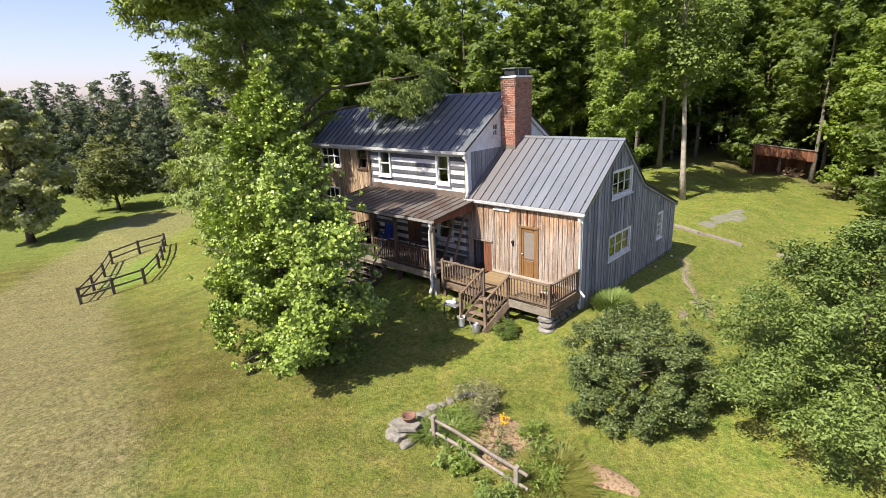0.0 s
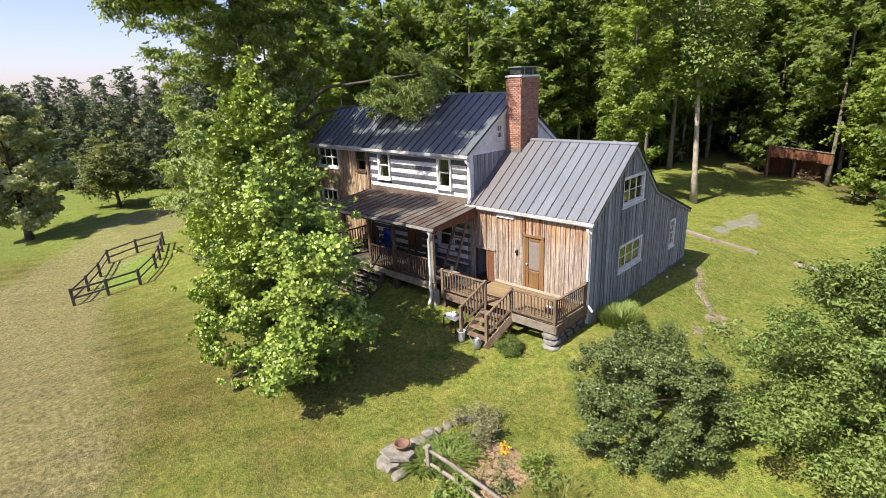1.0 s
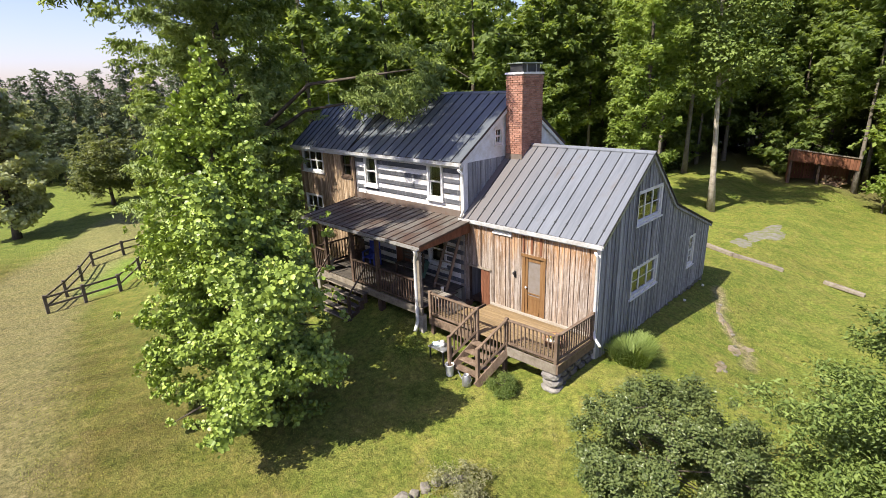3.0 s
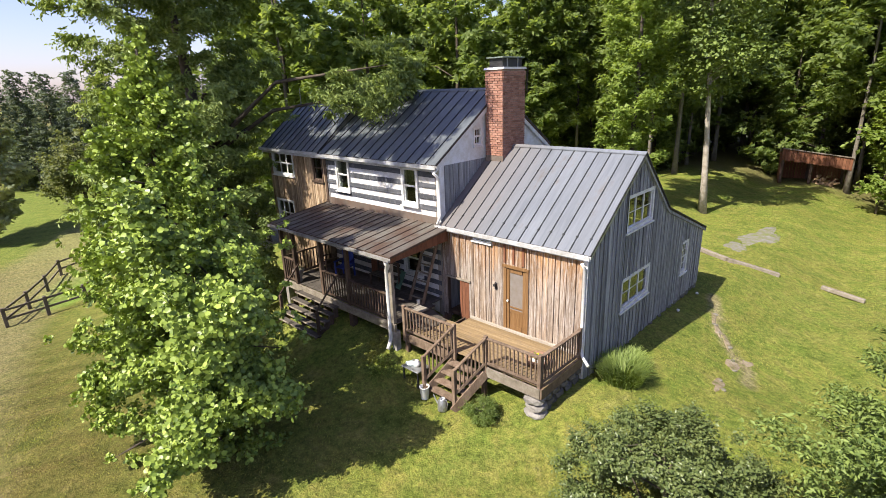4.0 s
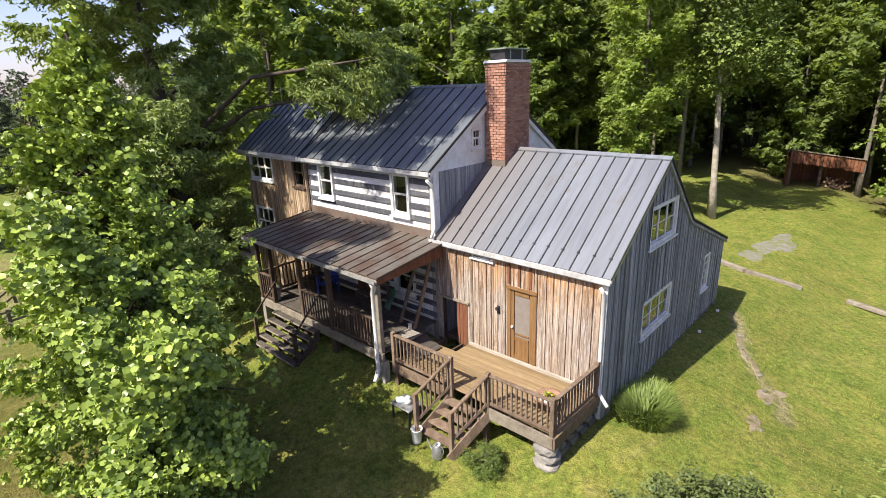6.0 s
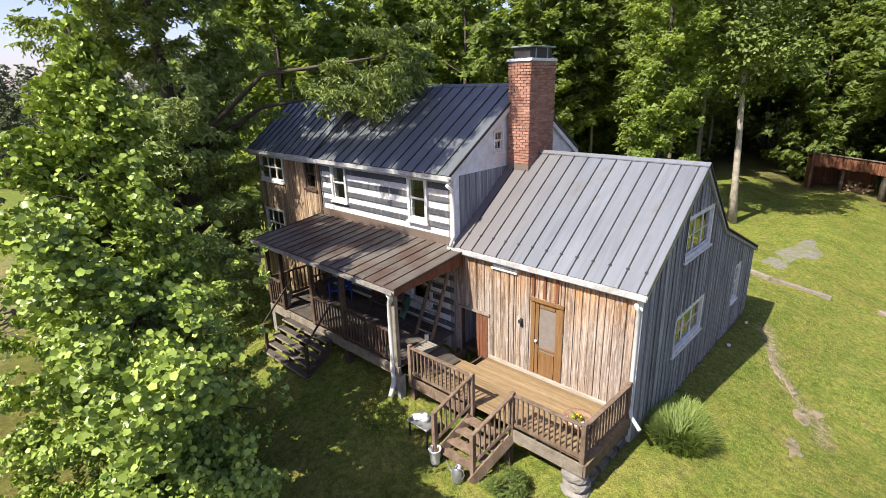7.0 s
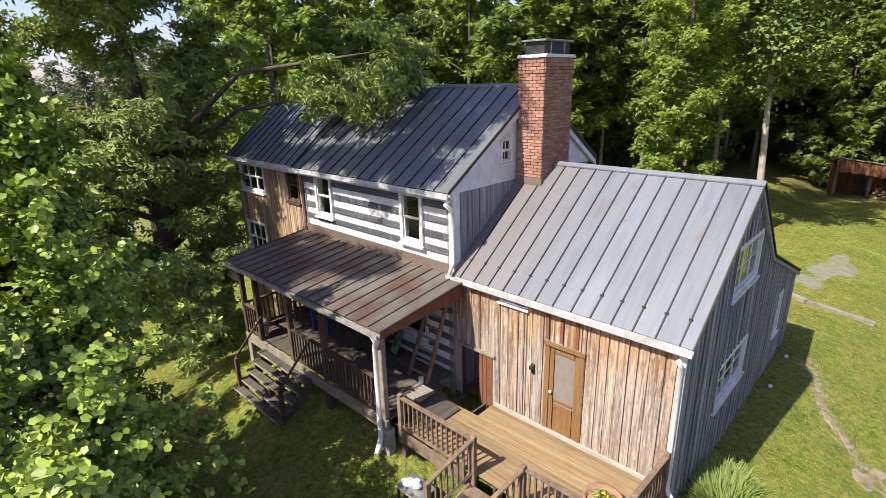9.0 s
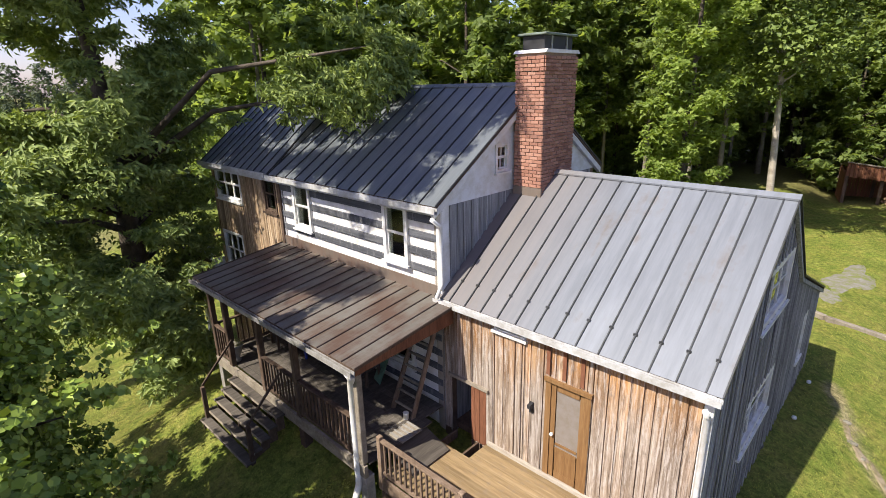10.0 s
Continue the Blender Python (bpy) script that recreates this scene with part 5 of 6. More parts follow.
def tulip_boughs():
    r = random.Random(8)
    rows = []
    for i in range(16):                      # the long low bough towards the porch steps
        f = 0.5 + 0.5 * i / 15
        rows.append((4.3 * f + r.uniform(-0.25, 0.2), 0.8 * f + r.uniform(-0.5, 0.25), 1.9 + 1.75 * f - abs(r.gauss(0, 0.5)), 0.5 - 0.15 * f))
    for i in range(19):                      # a skirt of lower boughs round the sunny side
        g = (i + r.uniform(0, 1)) / 19
        x, y, z = 4.15 - 1.3 * g ** 1.4, 0.7 - 2.5 * g, 3.2 - 1.7 * g + r.uniform(-0.4, 0.35)
        for k in range(5):
            f = 0.45 + 0.53 * (k + r.uniform(0.2, 0.8)) / 5
            rows.append((x * f, y * f + r.gauss(0, 0.14), z + 0.7 * (f - 0.9), (0.6 - 0.22 * f) * r.uniform(0.8, 1.2)))
    for i in range(165):                     # hidden clumps in the heart of the crown, added to stop sun leaking through
        z = r.uniform(0.8, 9.0)
        k = 1.0 - 0.075 * z
        a, q = r.uniform(0, math.tau), math.sqrt(r.uniform(0, 1))
        rows.append((0.1 - 0.08 * z + 2.5 * k * q * math.cos(a), 0.09 * z + 1.3 * k * q * math.sin(a) + 0.9 * k * q * math.cos(a), z, 0.42))
    for i in range(46):                      # unseen foliage at the back, added to deepen the shade on the lawn
        a, q = r.uniform(1.7, 3.5), math.sqrt(r.uniform(0.1, 1))
        rows.append((3.0 * q * math.cos(a) - 0.4, 1.9 * q * math.sin(a) + 0.2, r.uniform(1.0, 5.2), 0.45))
    for i in range(11):                      # the widest boughs, half-way up
        y, z = 0.25 - 1.1 * (i + r.uniform(0, 1)) / 11, r.uniform(4.2, 5.5)
        for k in range(5):
            f = 0.5 + 0.5 * (k + r.uniform(0.2, 0.8)) / 5
            rows.append((4.5 * f, y * f + r.gauss(0, 0.12), z + 0.8 * (f - 0.9), (0.55 - 0.22 * f) * r.uniform(0.8, 1.2)))
    for i in range(26):                      # boughs on the far side from the deck, added to shade the grass there
        rows.append((r.uniform(-4.2, -2.9), r.uniform(-0.7, 1.3), r.uniform(2.9, 5.4), r.uniform(0.4, 0.55)))
    for i in range(26):                      # and a skirt below them
        a = r.uniform(2.9, 4.3)
        rows.append((3.1 * math.cos(a), 1.75 * math.sin(a), r.uniform(0.7, 3.0), r.uniform(0.38, 0.5)))
    for i in range(16):                      # middle boughs towards the deck
        f = r.uniform(0.6, 1.0)
        rows.append((3.15 * f, 0.2 + 0.55 * f + r.gauss(0, 0.15), 4.7 + 1.2 * r.random() - 0.6 * (1 - f), 0.42))
    for i in range(12):                      # upper boughs towards the open lawn
        f = r.uniform(0.7, 1.05)
        rows.append((2.35 * f, -0.75 * f + r.gauss(0, 0.2), 5.8 + 1.6 * i / 12, 0.4))
    for i in range(14):                      # full boughs on the open, sunny side
        z = 2.2 + 4.4 * (i + r.uniform(0, 1)) / 14
        reach = r.uniform(3.0, 3.6) + (0.5 if 3.4 < z < 5.6 else 0.0) - 0.45 * max(0.0, z - 4.6)
        y = r.uniform(-1.2, 0.1)
        for k in range(5):
            f = 0.4 + 0.6 * (k + r.uniform(0.2, 0.8)) / 5
            rows.append((reach * f, y * f + r.gauss(0, 0.16), z + 0.9 * (f - 0.7), (0.6 - 0.25 * f) * r.uniform(0.8, 1.25)))
    return rows


pop = tree("tulip_tree", "leafy young tulip tree with bright green foliage to the ground", 11, 10.9, 0.16,
           crown_branches(21, 235, 0.15, 10.2, 1.1, tulip_profile, 0.29, 0.5, tulip_swell, 0.2, (0.72, 1.08), 5, lean=(-0.8, 0.85)) + tulip_boughs() + [(-0.82, 0.9, 10.55, 0.2), (-0.8, 0.86, 10.2, 0.3), (-0.76, 0.8, 9.8, 0.36), (-0.7, 0.75, 9.4, 0.4)],
           0.1, 76, M_POPLAR, M_BARK, lean=(-0.8, 0.85), limbs=90, droop=0.45, narrow=0.95, bare=0.03, lobed=True, flat=0.8, rise=0.75, tilt=0.75, twig=7, fan=0.75, up=0.5)
place(pop, -7.3, -7.85)


# old walnut beside and over the house
def walnut_crown():
    prof = lambda u: float(np.interp(u, (0, 0.15, 0.4, 0.75, 1.0), (0.62, 0.85, 1.0, 0.85, 0.3)))
    # the side towards the house is bare below the eaves
    side = lambda a, u: 1.0 - 0.4 * max(0.0, math.cos(a + 0.2)) + 0.08 * max(0.0, math.cos(a + 2.4)) if u > 0.42 else 1.0 + 0.08 * max(0.0, math.cos(a + 2.4)) if math.cos(a - 0.6) < 0 else 1.0 - 0.42 * max(0.0, math.cos(a - 0.6))
    rows = crown_branches(5, 150, 2.2, 17.5, 5.1, prof, 0.85, 0.25, side, 0.35, (0.6, 1.1), 4)
    r = random.Random(3)
    for i in range(64):                      # the bough that hangs just over the roof
        u, v = r.uniform(0, 1), r.uniform(0, 1)
        rows.append((5.4 + 3.6 * u, 2.7 + 2.5 * v, 8.55 + 1.0 * v + 0.5 * abs(u - 0.5) + abs(r.gauss(0, 0.9)), r.uniform(0.35, 0.65)))
    for i in range(22):                      # low boughs on the lawn side
        rows.append((r.uniform(1.5, 5.0), r.uniform(-5.0, -2.0), r.uniform(4.2, 8.5), r.uniform(0.6, 1.0)))
    for i in range(40):                      # low fringe hanging beside the balcony and the porch end
        rows.append((r.uniform(3.0, 5.2), r.uniform(-1.3, 0.5), r.uniform(1.9, 5.4), r.uniform(0.45, 0.7)))
    for i in range(15):                      # boughs in front of the wing
        rows.append((r.uniform(1.6, 3.8), r.uniform(-1.7, 0.2), r.uniform(7.6, 10.2), r.uniform(0.45, 0.7)))
    # unseen high clumps set along the sun's rays to shade roof and porch
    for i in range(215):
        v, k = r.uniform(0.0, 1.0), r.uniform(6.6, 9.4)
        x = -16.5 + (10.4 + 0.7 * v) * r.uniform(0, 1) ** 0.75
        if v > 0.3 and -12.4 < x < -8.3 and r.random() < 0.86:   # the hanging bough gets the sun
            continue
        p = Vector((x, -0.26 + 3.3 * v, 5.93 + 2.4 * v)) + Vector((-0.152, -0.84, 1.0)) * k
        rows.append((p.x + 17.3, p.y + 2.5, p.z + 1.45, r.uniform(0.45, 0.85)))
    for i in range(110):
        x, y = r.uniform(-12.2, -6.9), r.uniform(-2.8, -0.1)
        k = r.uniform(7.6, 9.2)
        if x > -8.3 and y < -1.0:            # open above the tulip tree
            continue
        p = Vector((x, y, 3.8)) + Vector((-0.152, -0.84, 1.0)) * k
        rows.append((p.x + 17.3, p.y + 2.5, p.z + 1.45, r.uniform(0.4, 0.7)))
    # open gaps between the main limbs
    gaps = ((0.0, -1.4, 10.3, 1.0), (-0.7, 1.1, 11.7, 0.8))
    return [w for w in rows if all(((w[0] - x) / 5.5) ** 2 + ((w[1] - y) / q) ** 2 + ((w[2] - z) / (0.9 * q)) ** 2 > 1 for x, y, z, q in gaps)]


oak = tree("walnut_tree", "large old walnut tree with boughs over the roof and added unseen shade clumps", 7, 17.5, 0.46, walnut_crown(), 0.21, 200, M_OAK, M_BARK, limbs=34, droop=0.95, narrow=0.36, bare=0.25, flat=0.6, limb_rows=600, rise=0.1, tilt=0.5, twig=10, fan=0.9, up=0.6)
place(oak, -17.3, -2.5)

# dark rounded shrub and the tree beside it
lilac = tree("lilac_shrub", "dense rounded dark green shrub on the lawn", 9, 2.3, 0.07, crown_shape(31, 225, 0.0, 2.5, 2.03, lambda u: float(np.interp(u, (0, 0.15, 0.5, 0.8, 1.0), (0.86, 0.98, 1.0, 0.8, 0.45))), 0.3, (0, 0), 0.03) + [(0.1, 0.95, 2.3, 0.36), (-0.1, 0.85, 2.5, 0.26), (0.3, 0.65, 2.45, 0.3), (0.0, 0.9, 2.65, 0.18)] + [(0.55 * math.cos(a), 0.55 * math.sin(a), 2.2, 0.36) for a in range(6)] + [(0.0, 0.0, 2.3, 0.36)], 0.07, 270, M_LILAC, M_BARK, limbs=26, droop=0.2, category="shrub", bare=0.02, rise=0.7, tilt=0.5, narrow=0.6)
place(lilac, 3.58, -3.5)
young = tree("maple_tree", "leafy young tree with layered light green foliage", 13, 4.6, 0.1, crown_branches(41, 100, 0.3, 5.1, 4.1, lambda u: float(np.interp(u, (0, 0.2, 0.5, 0.8, 1.0), (0.85, 1.0, 0.84, 0.5, 0.14))), 0.5, 0.12, None, 0.3), 0.1, 235, M_MAPLE, M_BARK, limbs=40, droop=0.5, bare=0.05, narrow=0.45, flat=0.8, tilt=0.5, twig=5)
place(young, 8.0, -1.5)

# small bushes
box_bush = tree("boxwood_bush", "small clipped round boxwood beside the steps", 17, 0.55, 0.03, crown_shape(51, 34, 0.12, 0.66, 0.36, ball, 0.16, (0, 0), 0.05), 0.045, 220, M_WOODS, M_BARK, limbs=8, category="bush", bare=0.05)
place(box_bush, -1.32, -2.8)

# woods: a few kinds, set out in rows behind the house
def wood_tree(kind, seed, h, r, z0, leafm, bark, per=116, count=112, leaf=0.38, shape=dome, trunk=0.22, narrow=0.55, clump=0.9):
    return tree(kind, {"ash_tree": "tall slender woodland ash with high crown", "beech_tree": "broad woodland tree with dense green leaves", "locust_tree": "tall locust tree with light green feathery foliage", "pine_tree": "tall dark white pine at the wood's edge", "hornbeam_tree": "leafy woodland tree, green almost to the ground"}[kind],
                seed, h, trunk, crown_branches(seed, count // 2, z0, h, r * 1.1, shape, clump, 0.3, None, 0.3), leaf, per * 9 // 20, leafm, bark, limbs=9, droop=0.6, narrow=narrow + 0.2, bare=0.3, lobed="small", rise=0.3, tilt=0.55, twig=7, flat=0.95, fan=1.2)


KINDS = [wood_tree("ash_tree", 61, 21, 4.0, 7.0, M_WOODS, M_GREYBARK, trunk=0.15), wood_tree("beech_tree", 62, 17, 5.0, 2.5, M_WOODS, M_BARK, count=120), wood_tree("locust_tree", 63, 19, 2.8, 2.2, M_LIME, M_BARK, leaf=0.26, per=350, narrow=0.4),
         wood_tree("hornbeam_tree", 64, 12, 3.8, 0.8, M_WOODS, M_BARK, count=100), wood_tree("pine_tree", 65, 22, 5.0, 1.5, M_PINE, M_BARK, count=140, per=60, leaf=0.6, shape=lambda u: max(0.25, 0.95 - 0.4 * u - 0.4 * u ** 6), narrow=0.3, clump=1.8)]
KINDS.append(wood_tree("beech_tree", 66, 19, 5.2, 1.5, M_WOODS, M_BARK, count=120, per=52, leaf=0.62, clump=1.4))
for kd in KINDS:
    tagged(kd, group="woods behind the house" if kd.name != "pine_tree" else "pines beyond the field")
place(KINDS[0], -15, 45, 20)
place(KINDS[1], -8, 49, 80, 1.1)
place(KINDS[2], -7.4, 19.6, 30, 0.9)
place(KINDS[3], -13, 38, 10)
place(KINDS[4], -62, 14, 40, 0.78)
place(KINDS[5], -6, 58, 40)
rw = random.Random(12)
spots = []
for i in range(13):
    spots.append((-34 + i * 4.4 + rw.uniform(-1.4, 1.4), 41 + rw.uniform(-2.5, 2.5) + 0.05 * abs(i - 6) ** 2, rw.choice((0, 1, 3, 3, 1))))
for i in range(14):
    spots.append((-44 + i * 5.2 + rw.uniform(-1.5, 1.5), 50 + rw.uniform(-2.5, 2.5), rw.choice((0, 1, 2, 3))))
for i in range(8):
    spots.append((-52 + i * 10.5 + rw.uniform(-1.5, 1.5), 60 + rw.uniform(-3, 3), 5))
for i in range(15):
    spots.append((-58 + i * 5.6 + rw.uniform(-1.5, 1.5), 69 + rw.uniform(-3, 3), 5))
for i in range(12):
    spots.append((-40 + i * 5.0 + rw.uniform(-1.5, 1.5), 55 + rw.uniform(-2, 2), 5))
spots += [(-32, 11, 1), (-37, 14, 0), (-28, 8.5, 0), (-35, 25, 0), (-30, 22.5, 1), (-41, 20, 0), (-21, 31, 1), (-26, 25, 3), (-30, 18, 1), (-18, 24, 0), (-33, 30, 0), (9.5, 33, 2), (-9.5, 34, 0), (-13, 29, 0), (-10.3, 30, 0), (-1, 46, 0), (2.2, 44, 0), (3.2, 49, 2), (10, 38, 2), (13.5, 33, 1), (8.6, 30, 3), (12, 45, 0), (-23, 13, 3), (-38, 22, 1), (-44, 14, 1), (5, 44, 2), (-27, 37, 1), (-14.5, 33, 0), (-19, 37, 3), (-10.5, 40, 0), (-23.5, 33, 3), (-16, 28.5, 0), (-12.5, 36, 0)]
for i in range(9):
    spots.append((-22 - 4.5 * i + rw.uniform(-1.2, 1.2), 20 + 1.2 * i + rw.uniform(-2, 2), (1, 0, 3, 1)[i % 4]))
for i in range(10):
    spots.append((-18 - 4.5 * i + rw.uniform(-1.2, 1.2), 27 + 1.5 * i + rw.uniform(-2, 2), (0, 1, 1, 2)[i % 4]))
for x, y, kd in spots:
    copy_thing(KINDS[kd], on_ground(x, y, rw.uniform(0, 360), rw.uniform(0.85, 1.2) * (1.15 if kd == 5 else 1.0)))
for i in range(26):
    copy_thing(KINDS[4], on_ground(-97 + i * 2.15 + rw.uniform(-1.5, 1.5), 4 + i * 1.06 - 0.022 * (i - 12) ** 2 + rw.uniform(-3, 5), rw.uniform(0, 360), rw.uniform(0.58, 0.8)))
for i in range(14):
    copy_thing(KINDS[4], on_ground(-106 + i * 3.4, -12 + 2.38 * i, rw.uniform(0, 360), rw.uniform(0.78, 0.92) + 0.012 * i))

# pale-trunked tree at the edge of the yard
pale = tree("sycamore_tree", "tall tree with pale smooth trunk at the yard's edge", 71, 20, 0.2, crown_shape(71, 80, 7.5, 20, 3.6, dome, 1.0, (-0.6, 0), 0.3), 0.26, 200, M_MAPLE, M_PALEBARK, lean=(-0.9, -0.6), limbs=30, droop=0.6, bare=0.3)
place(pale, -4.1, 24.0)
slim = tree("slim_tree", "slender tree with pale trunk near the woodshed", 73, 15, 0.13, crown_shape(73, 70, 4.5, 15, 3.0, dome, 1.0, (0, 0), 0.2), 0.36, 110, M_LIME, M_PALEBARK, limbs=22, droop=0.6, bare=0.3)
place(slim, 6.5, 35.2)
sapling = tree("sapling_tree", "young sapling with light green leaves beside the woodshed", 75, 4.2, 0.07, crown_shape(75, 26, 1.2, 4.6, 1.3, dome, 0.55, (0, 0), 0.2), 0.3, 60, M_LIME, M_BARK, limbs=10, droop=0.5, bare=0.3)
place(sapling, 4.2, 35.7)

# field trees to the west
field = tree("field_tree", "open-grown olive-green tree standing in the field", 81, 15.5, 0.3, crown_branches(81, 70, 2.2, 15.2, 5.0, egg, 1.1, 0.5, None, 0.3), 0.42, 150, M_FIELDTREE, M_BARK, limbs=30, droop=0.4, bare=0.15, rise=0.5, up=0.45)
place(field, -56.5, -7.6)
small = tree("crab_apple_tree", "small olive-green tree at the wood's edge", 83, 8.5, 0.2, crown_shape(83, 80, 1.6, 9, 3.4, dome, 0.95, (0, 0), 0.2), 0.36, 150, M_CRAB, M_BARK, limbs=22, droop=0.4, bare=0.15)
place(small, -63.5, 2.6)
copy_thing(small, on_ground(-58, 10.5, 70, 0.8))


# ---------- yard ----------
def lawn_patch(name, cx, cy, rx, ry, mat, label, category, turn=0.0, seed=1, lift=0.03, n=40, rough=0.25):
    bm = bmesh.new()
    rings = []
    for k, s in enumerate((1.0, 0.72, 0.4)):
        ring = []
        for i in range(n):
            a = math.tau * i / n
            w = 1 + rough * noise.noise(Vector((1.3 * math.cos(a), 1.3 * math.sin(a), seed * 5.1))) + 0.06 * noise.noise(Vector((6 * math.cos(a), 6 * math.sin(a), seed)))
            u, v = rx * s * w * math.cos(a), ry * s * w * math.sin(a)
            x, y = cx + u * math.cos(turn) - v * math.sin(turn), cy + u * math.sin(turn) + v * math.cos(turn)
            ring.append(bm.verts.new((x, y, ground_z(x, y) + 0.035 * noise.noise(Vector((x * 0.6, y * 0.6, 0))) + 0.02 * noise.noise(Vector((x * 2.1, y * 2.1, 4))) + (lift if k else -0.02))))
        rings.append(ring)
    for r, s in zip(rings, rings[1:]):
        for i in range(n):
            bm.faces.new((r[i], r[(i + 1) % n], s[(i + 1) % n], s[i]))
    bm.faces.new(rings[-1])
    ob = link_mesh(name, bm, mat, None, label, True)
    return tagged(ob, label, category, kind="structure")


lawn_patch("gravel_patch", -0.55, 17.7, 0.5, 1.2, M_GRAVEL, "small worn grey gravel patch in the lawn", "gravel", 0.3, 5, 0.02, 40, 0.5)
lawn_patch("gravel_patch", 0.0, 20.6, 0.85, 2.5, M_GRAVEL, "worn grey gravel patch in the lawn", "gravel", -0.1, 3, 0.02, 56, 0.6)


def timber(a, b, w, h, label):
    pa, pb = Vector((*a, ground_z(*a) + h * 0.45)), Vector((*b, ground_z(*b) + h * 0.45))
    t = thing("landscape_timber", label, "timber", pa, "timbers along the parking place")
    bm = beam((0, 0, 0), pb - pa, w, h, 0.02)
    part("timber", bm, M_FENCE, t)
    return t


timber((-1.8, 15.7), (-0.1, 14.55), 0.2, 0.2, "pale weathered timber lying on the grass")
timber((-0.05, 14.5), (2.0, 15.25), 0.22, 0.2, "pale weathered timber lying on the grass")
timber((3.55, 16.5), (5.2, 16.2), 0.2, 0.18, "pale weathered timber lying on the grass")

rp = random.Random(5)
# worn path by the gable: bare dirt with a few pale stones
for i, (x, y, rx, ry, turn) in enumerate(((1.35, 7.4, 0.1, 0.5, 0.35), (1.68, 6.75, 0.15, 0.4, 0.5), (2.1, 6.3, 0.1, 0.5, 0.45), (2.6, 5.1, 0.2, 0.42, 0.2), (2.85, 5.75, 0.16, 0.35, -0.3), (2.7, 3.2, 0.16, 0.5, 0.1))):
    lawn_patch("dirt_patch", x, y, rx, ry, M_DIRT, "bare worn dirt of the footpath in the grass", "dirt", turn, 11 + i, 0.025, 30, 0.7)
for i, (x, y) in enumerate(((1.3, 7.8), (1.5, 7.0), (1.75, 6.6), (2.25, 6.1), (2.55, 5.4), (2.75, 4.8), (2.65, 3.5), (2.9, 3.0))):
    st = thing("path_stone", "small flat stone sunk in the worn path", "stone", (x, y, ground_z(x, y)), "stones along the path")
    part("stone", boulder(i, rp.uniform(0.06, 0.14), rp.uniform(0.05, 0.1), 0.04, (0, 0, 0.01), rp.uniform(0, 3), 0.25, 1), M_PATHSTONE, st)
for x, y in ((0.3, 8.83), (0.35, 6.57)):
    st = thing("white_stone", "small white stone lying by the gable wall", "stone", (x, y, ground_z(x, y) + 0.05), "white stones by the gable")
    part("stone", boulder(int(y), 0.055, 0.05, 0.05, (0, 0, 0), 0.4, 0.12, 2), M_PLASTIC, st, smooth=True)

# paddock in the field
pen = thing("paddock_fence", "dark weathered post and rail paddock in the field", "fence")
CORNERS = [(-30.9, -9.4), (-34.0, -7.9), (-37.0, -6.4), (-40.0, -5.0), (-40.4, -2.7), (-40.5, -0.5), (-38.3, -1.4), (-36.2, -2.3), (-34.2, -3.3), (-31.0, -5.4), (-31.0, -7.4), (-30.9, -9.4)]
for (xa, ya), (xb, yb) in zip(CORNERS, CORNERS[1:]):
    za, zb = ground_z(xa, ya), ground_z(xb, yb)
    part("post", box(xa - 0.09, xa + 0.09, ya - 0.09, ya + 0.09, za - 0.3, za + 1.2), M_PENWOOD, pen)
    for h in (0.5, 1.05):
        part("rail", beam((xa, ya, za + h), (xb, yb, zb + h), 0.06, 0.12), M_PENWOOD, pen)

# woodshed
shed = thing("woodshed", "open red-brown woodshed with slanting roof, partly filled", "shed")
def sp(u, v, h):
    return Vector((-2.4 + 4.3 * u - 0.55 * v, 38.2 + 1.1 * u + 2.5 * v, -0.62 - 0.6 * u + h))


def plank(a, b, c, d, deep):
    """board with the corners a, b, c, d, thickened by the vector deep"""
    bm = bmesh.new()
    lo, hi = [bm.verts.new(q) for q in (a, b, c, d)], [bm.verts.new(q + deep) for q in (a, b, c, d)]
    bm.faces.new(lo[::-1])
    bm.faces.new(hi)
    for i in range(4):
        bm.faces.new((lo[i], lo[(i + 1) % 4], hi[(i + 1) % 4], hi[i]))
    return bm


BACK = Vector((-0.006, 0.03, 0))
for u in (0.0, 0.45, 1.0):
    for v in (0, 1):
        part("post", beam(sp(u, v, -0.6), sp(u, v, 2.85 - 0.5 * v), 0.2, 0.2), M_DARKWOOD, shed)
part("roof", plank(sp(-0.04, -0.2, 3.02), sp(1.04, -0.2, 3.02), sp(1.04, 1.15, 2.4), sp(-0.04, 1.15, 2.4), Vector((0, 0, 0.08))), M_FENCE, shed, "weathered sheet roof")
for i in range(22):
    u0, u1 = -0.03 + 1.06 * i / 22, -0.034 + 1.06 * (i + 1) / 22
    low = 2.1 + rp.uniform(-0.05, 0.05)
    part("fascia_board", plank(sp(u0, -0.16, low), sp(u1, -0.16, low), sp(u1, -0.16, 3.0), sp(u0, -0.16, 3.0), BACK), M_REDWOOD, shed)
    part("board", plank(sp(u0, 1.06, -0.3), sp(u1, 1.06, -0.3), sp(u1, 1.06, 2.38), sp(u0, 1.06, 2.38), BACK), M_REDWOOD, shed)
for i in range(8):
    v0, v1 = -0.05 + 1.06 * i / 8, -0.055 + 1.06 * (i + 1) / 8
    part("board", plank(sp(-0.03, v0, -0.3), sp(-0.03, v1, -0.3), sp(-0.03, v1, 2.4), sp(-0.03, v0, 2.4), Vector((0.03, 0, 0))), M_REDWOOD, shed)
stack = thing("firewood_pile", "heap of pale split firewood in the shed", "firewood")
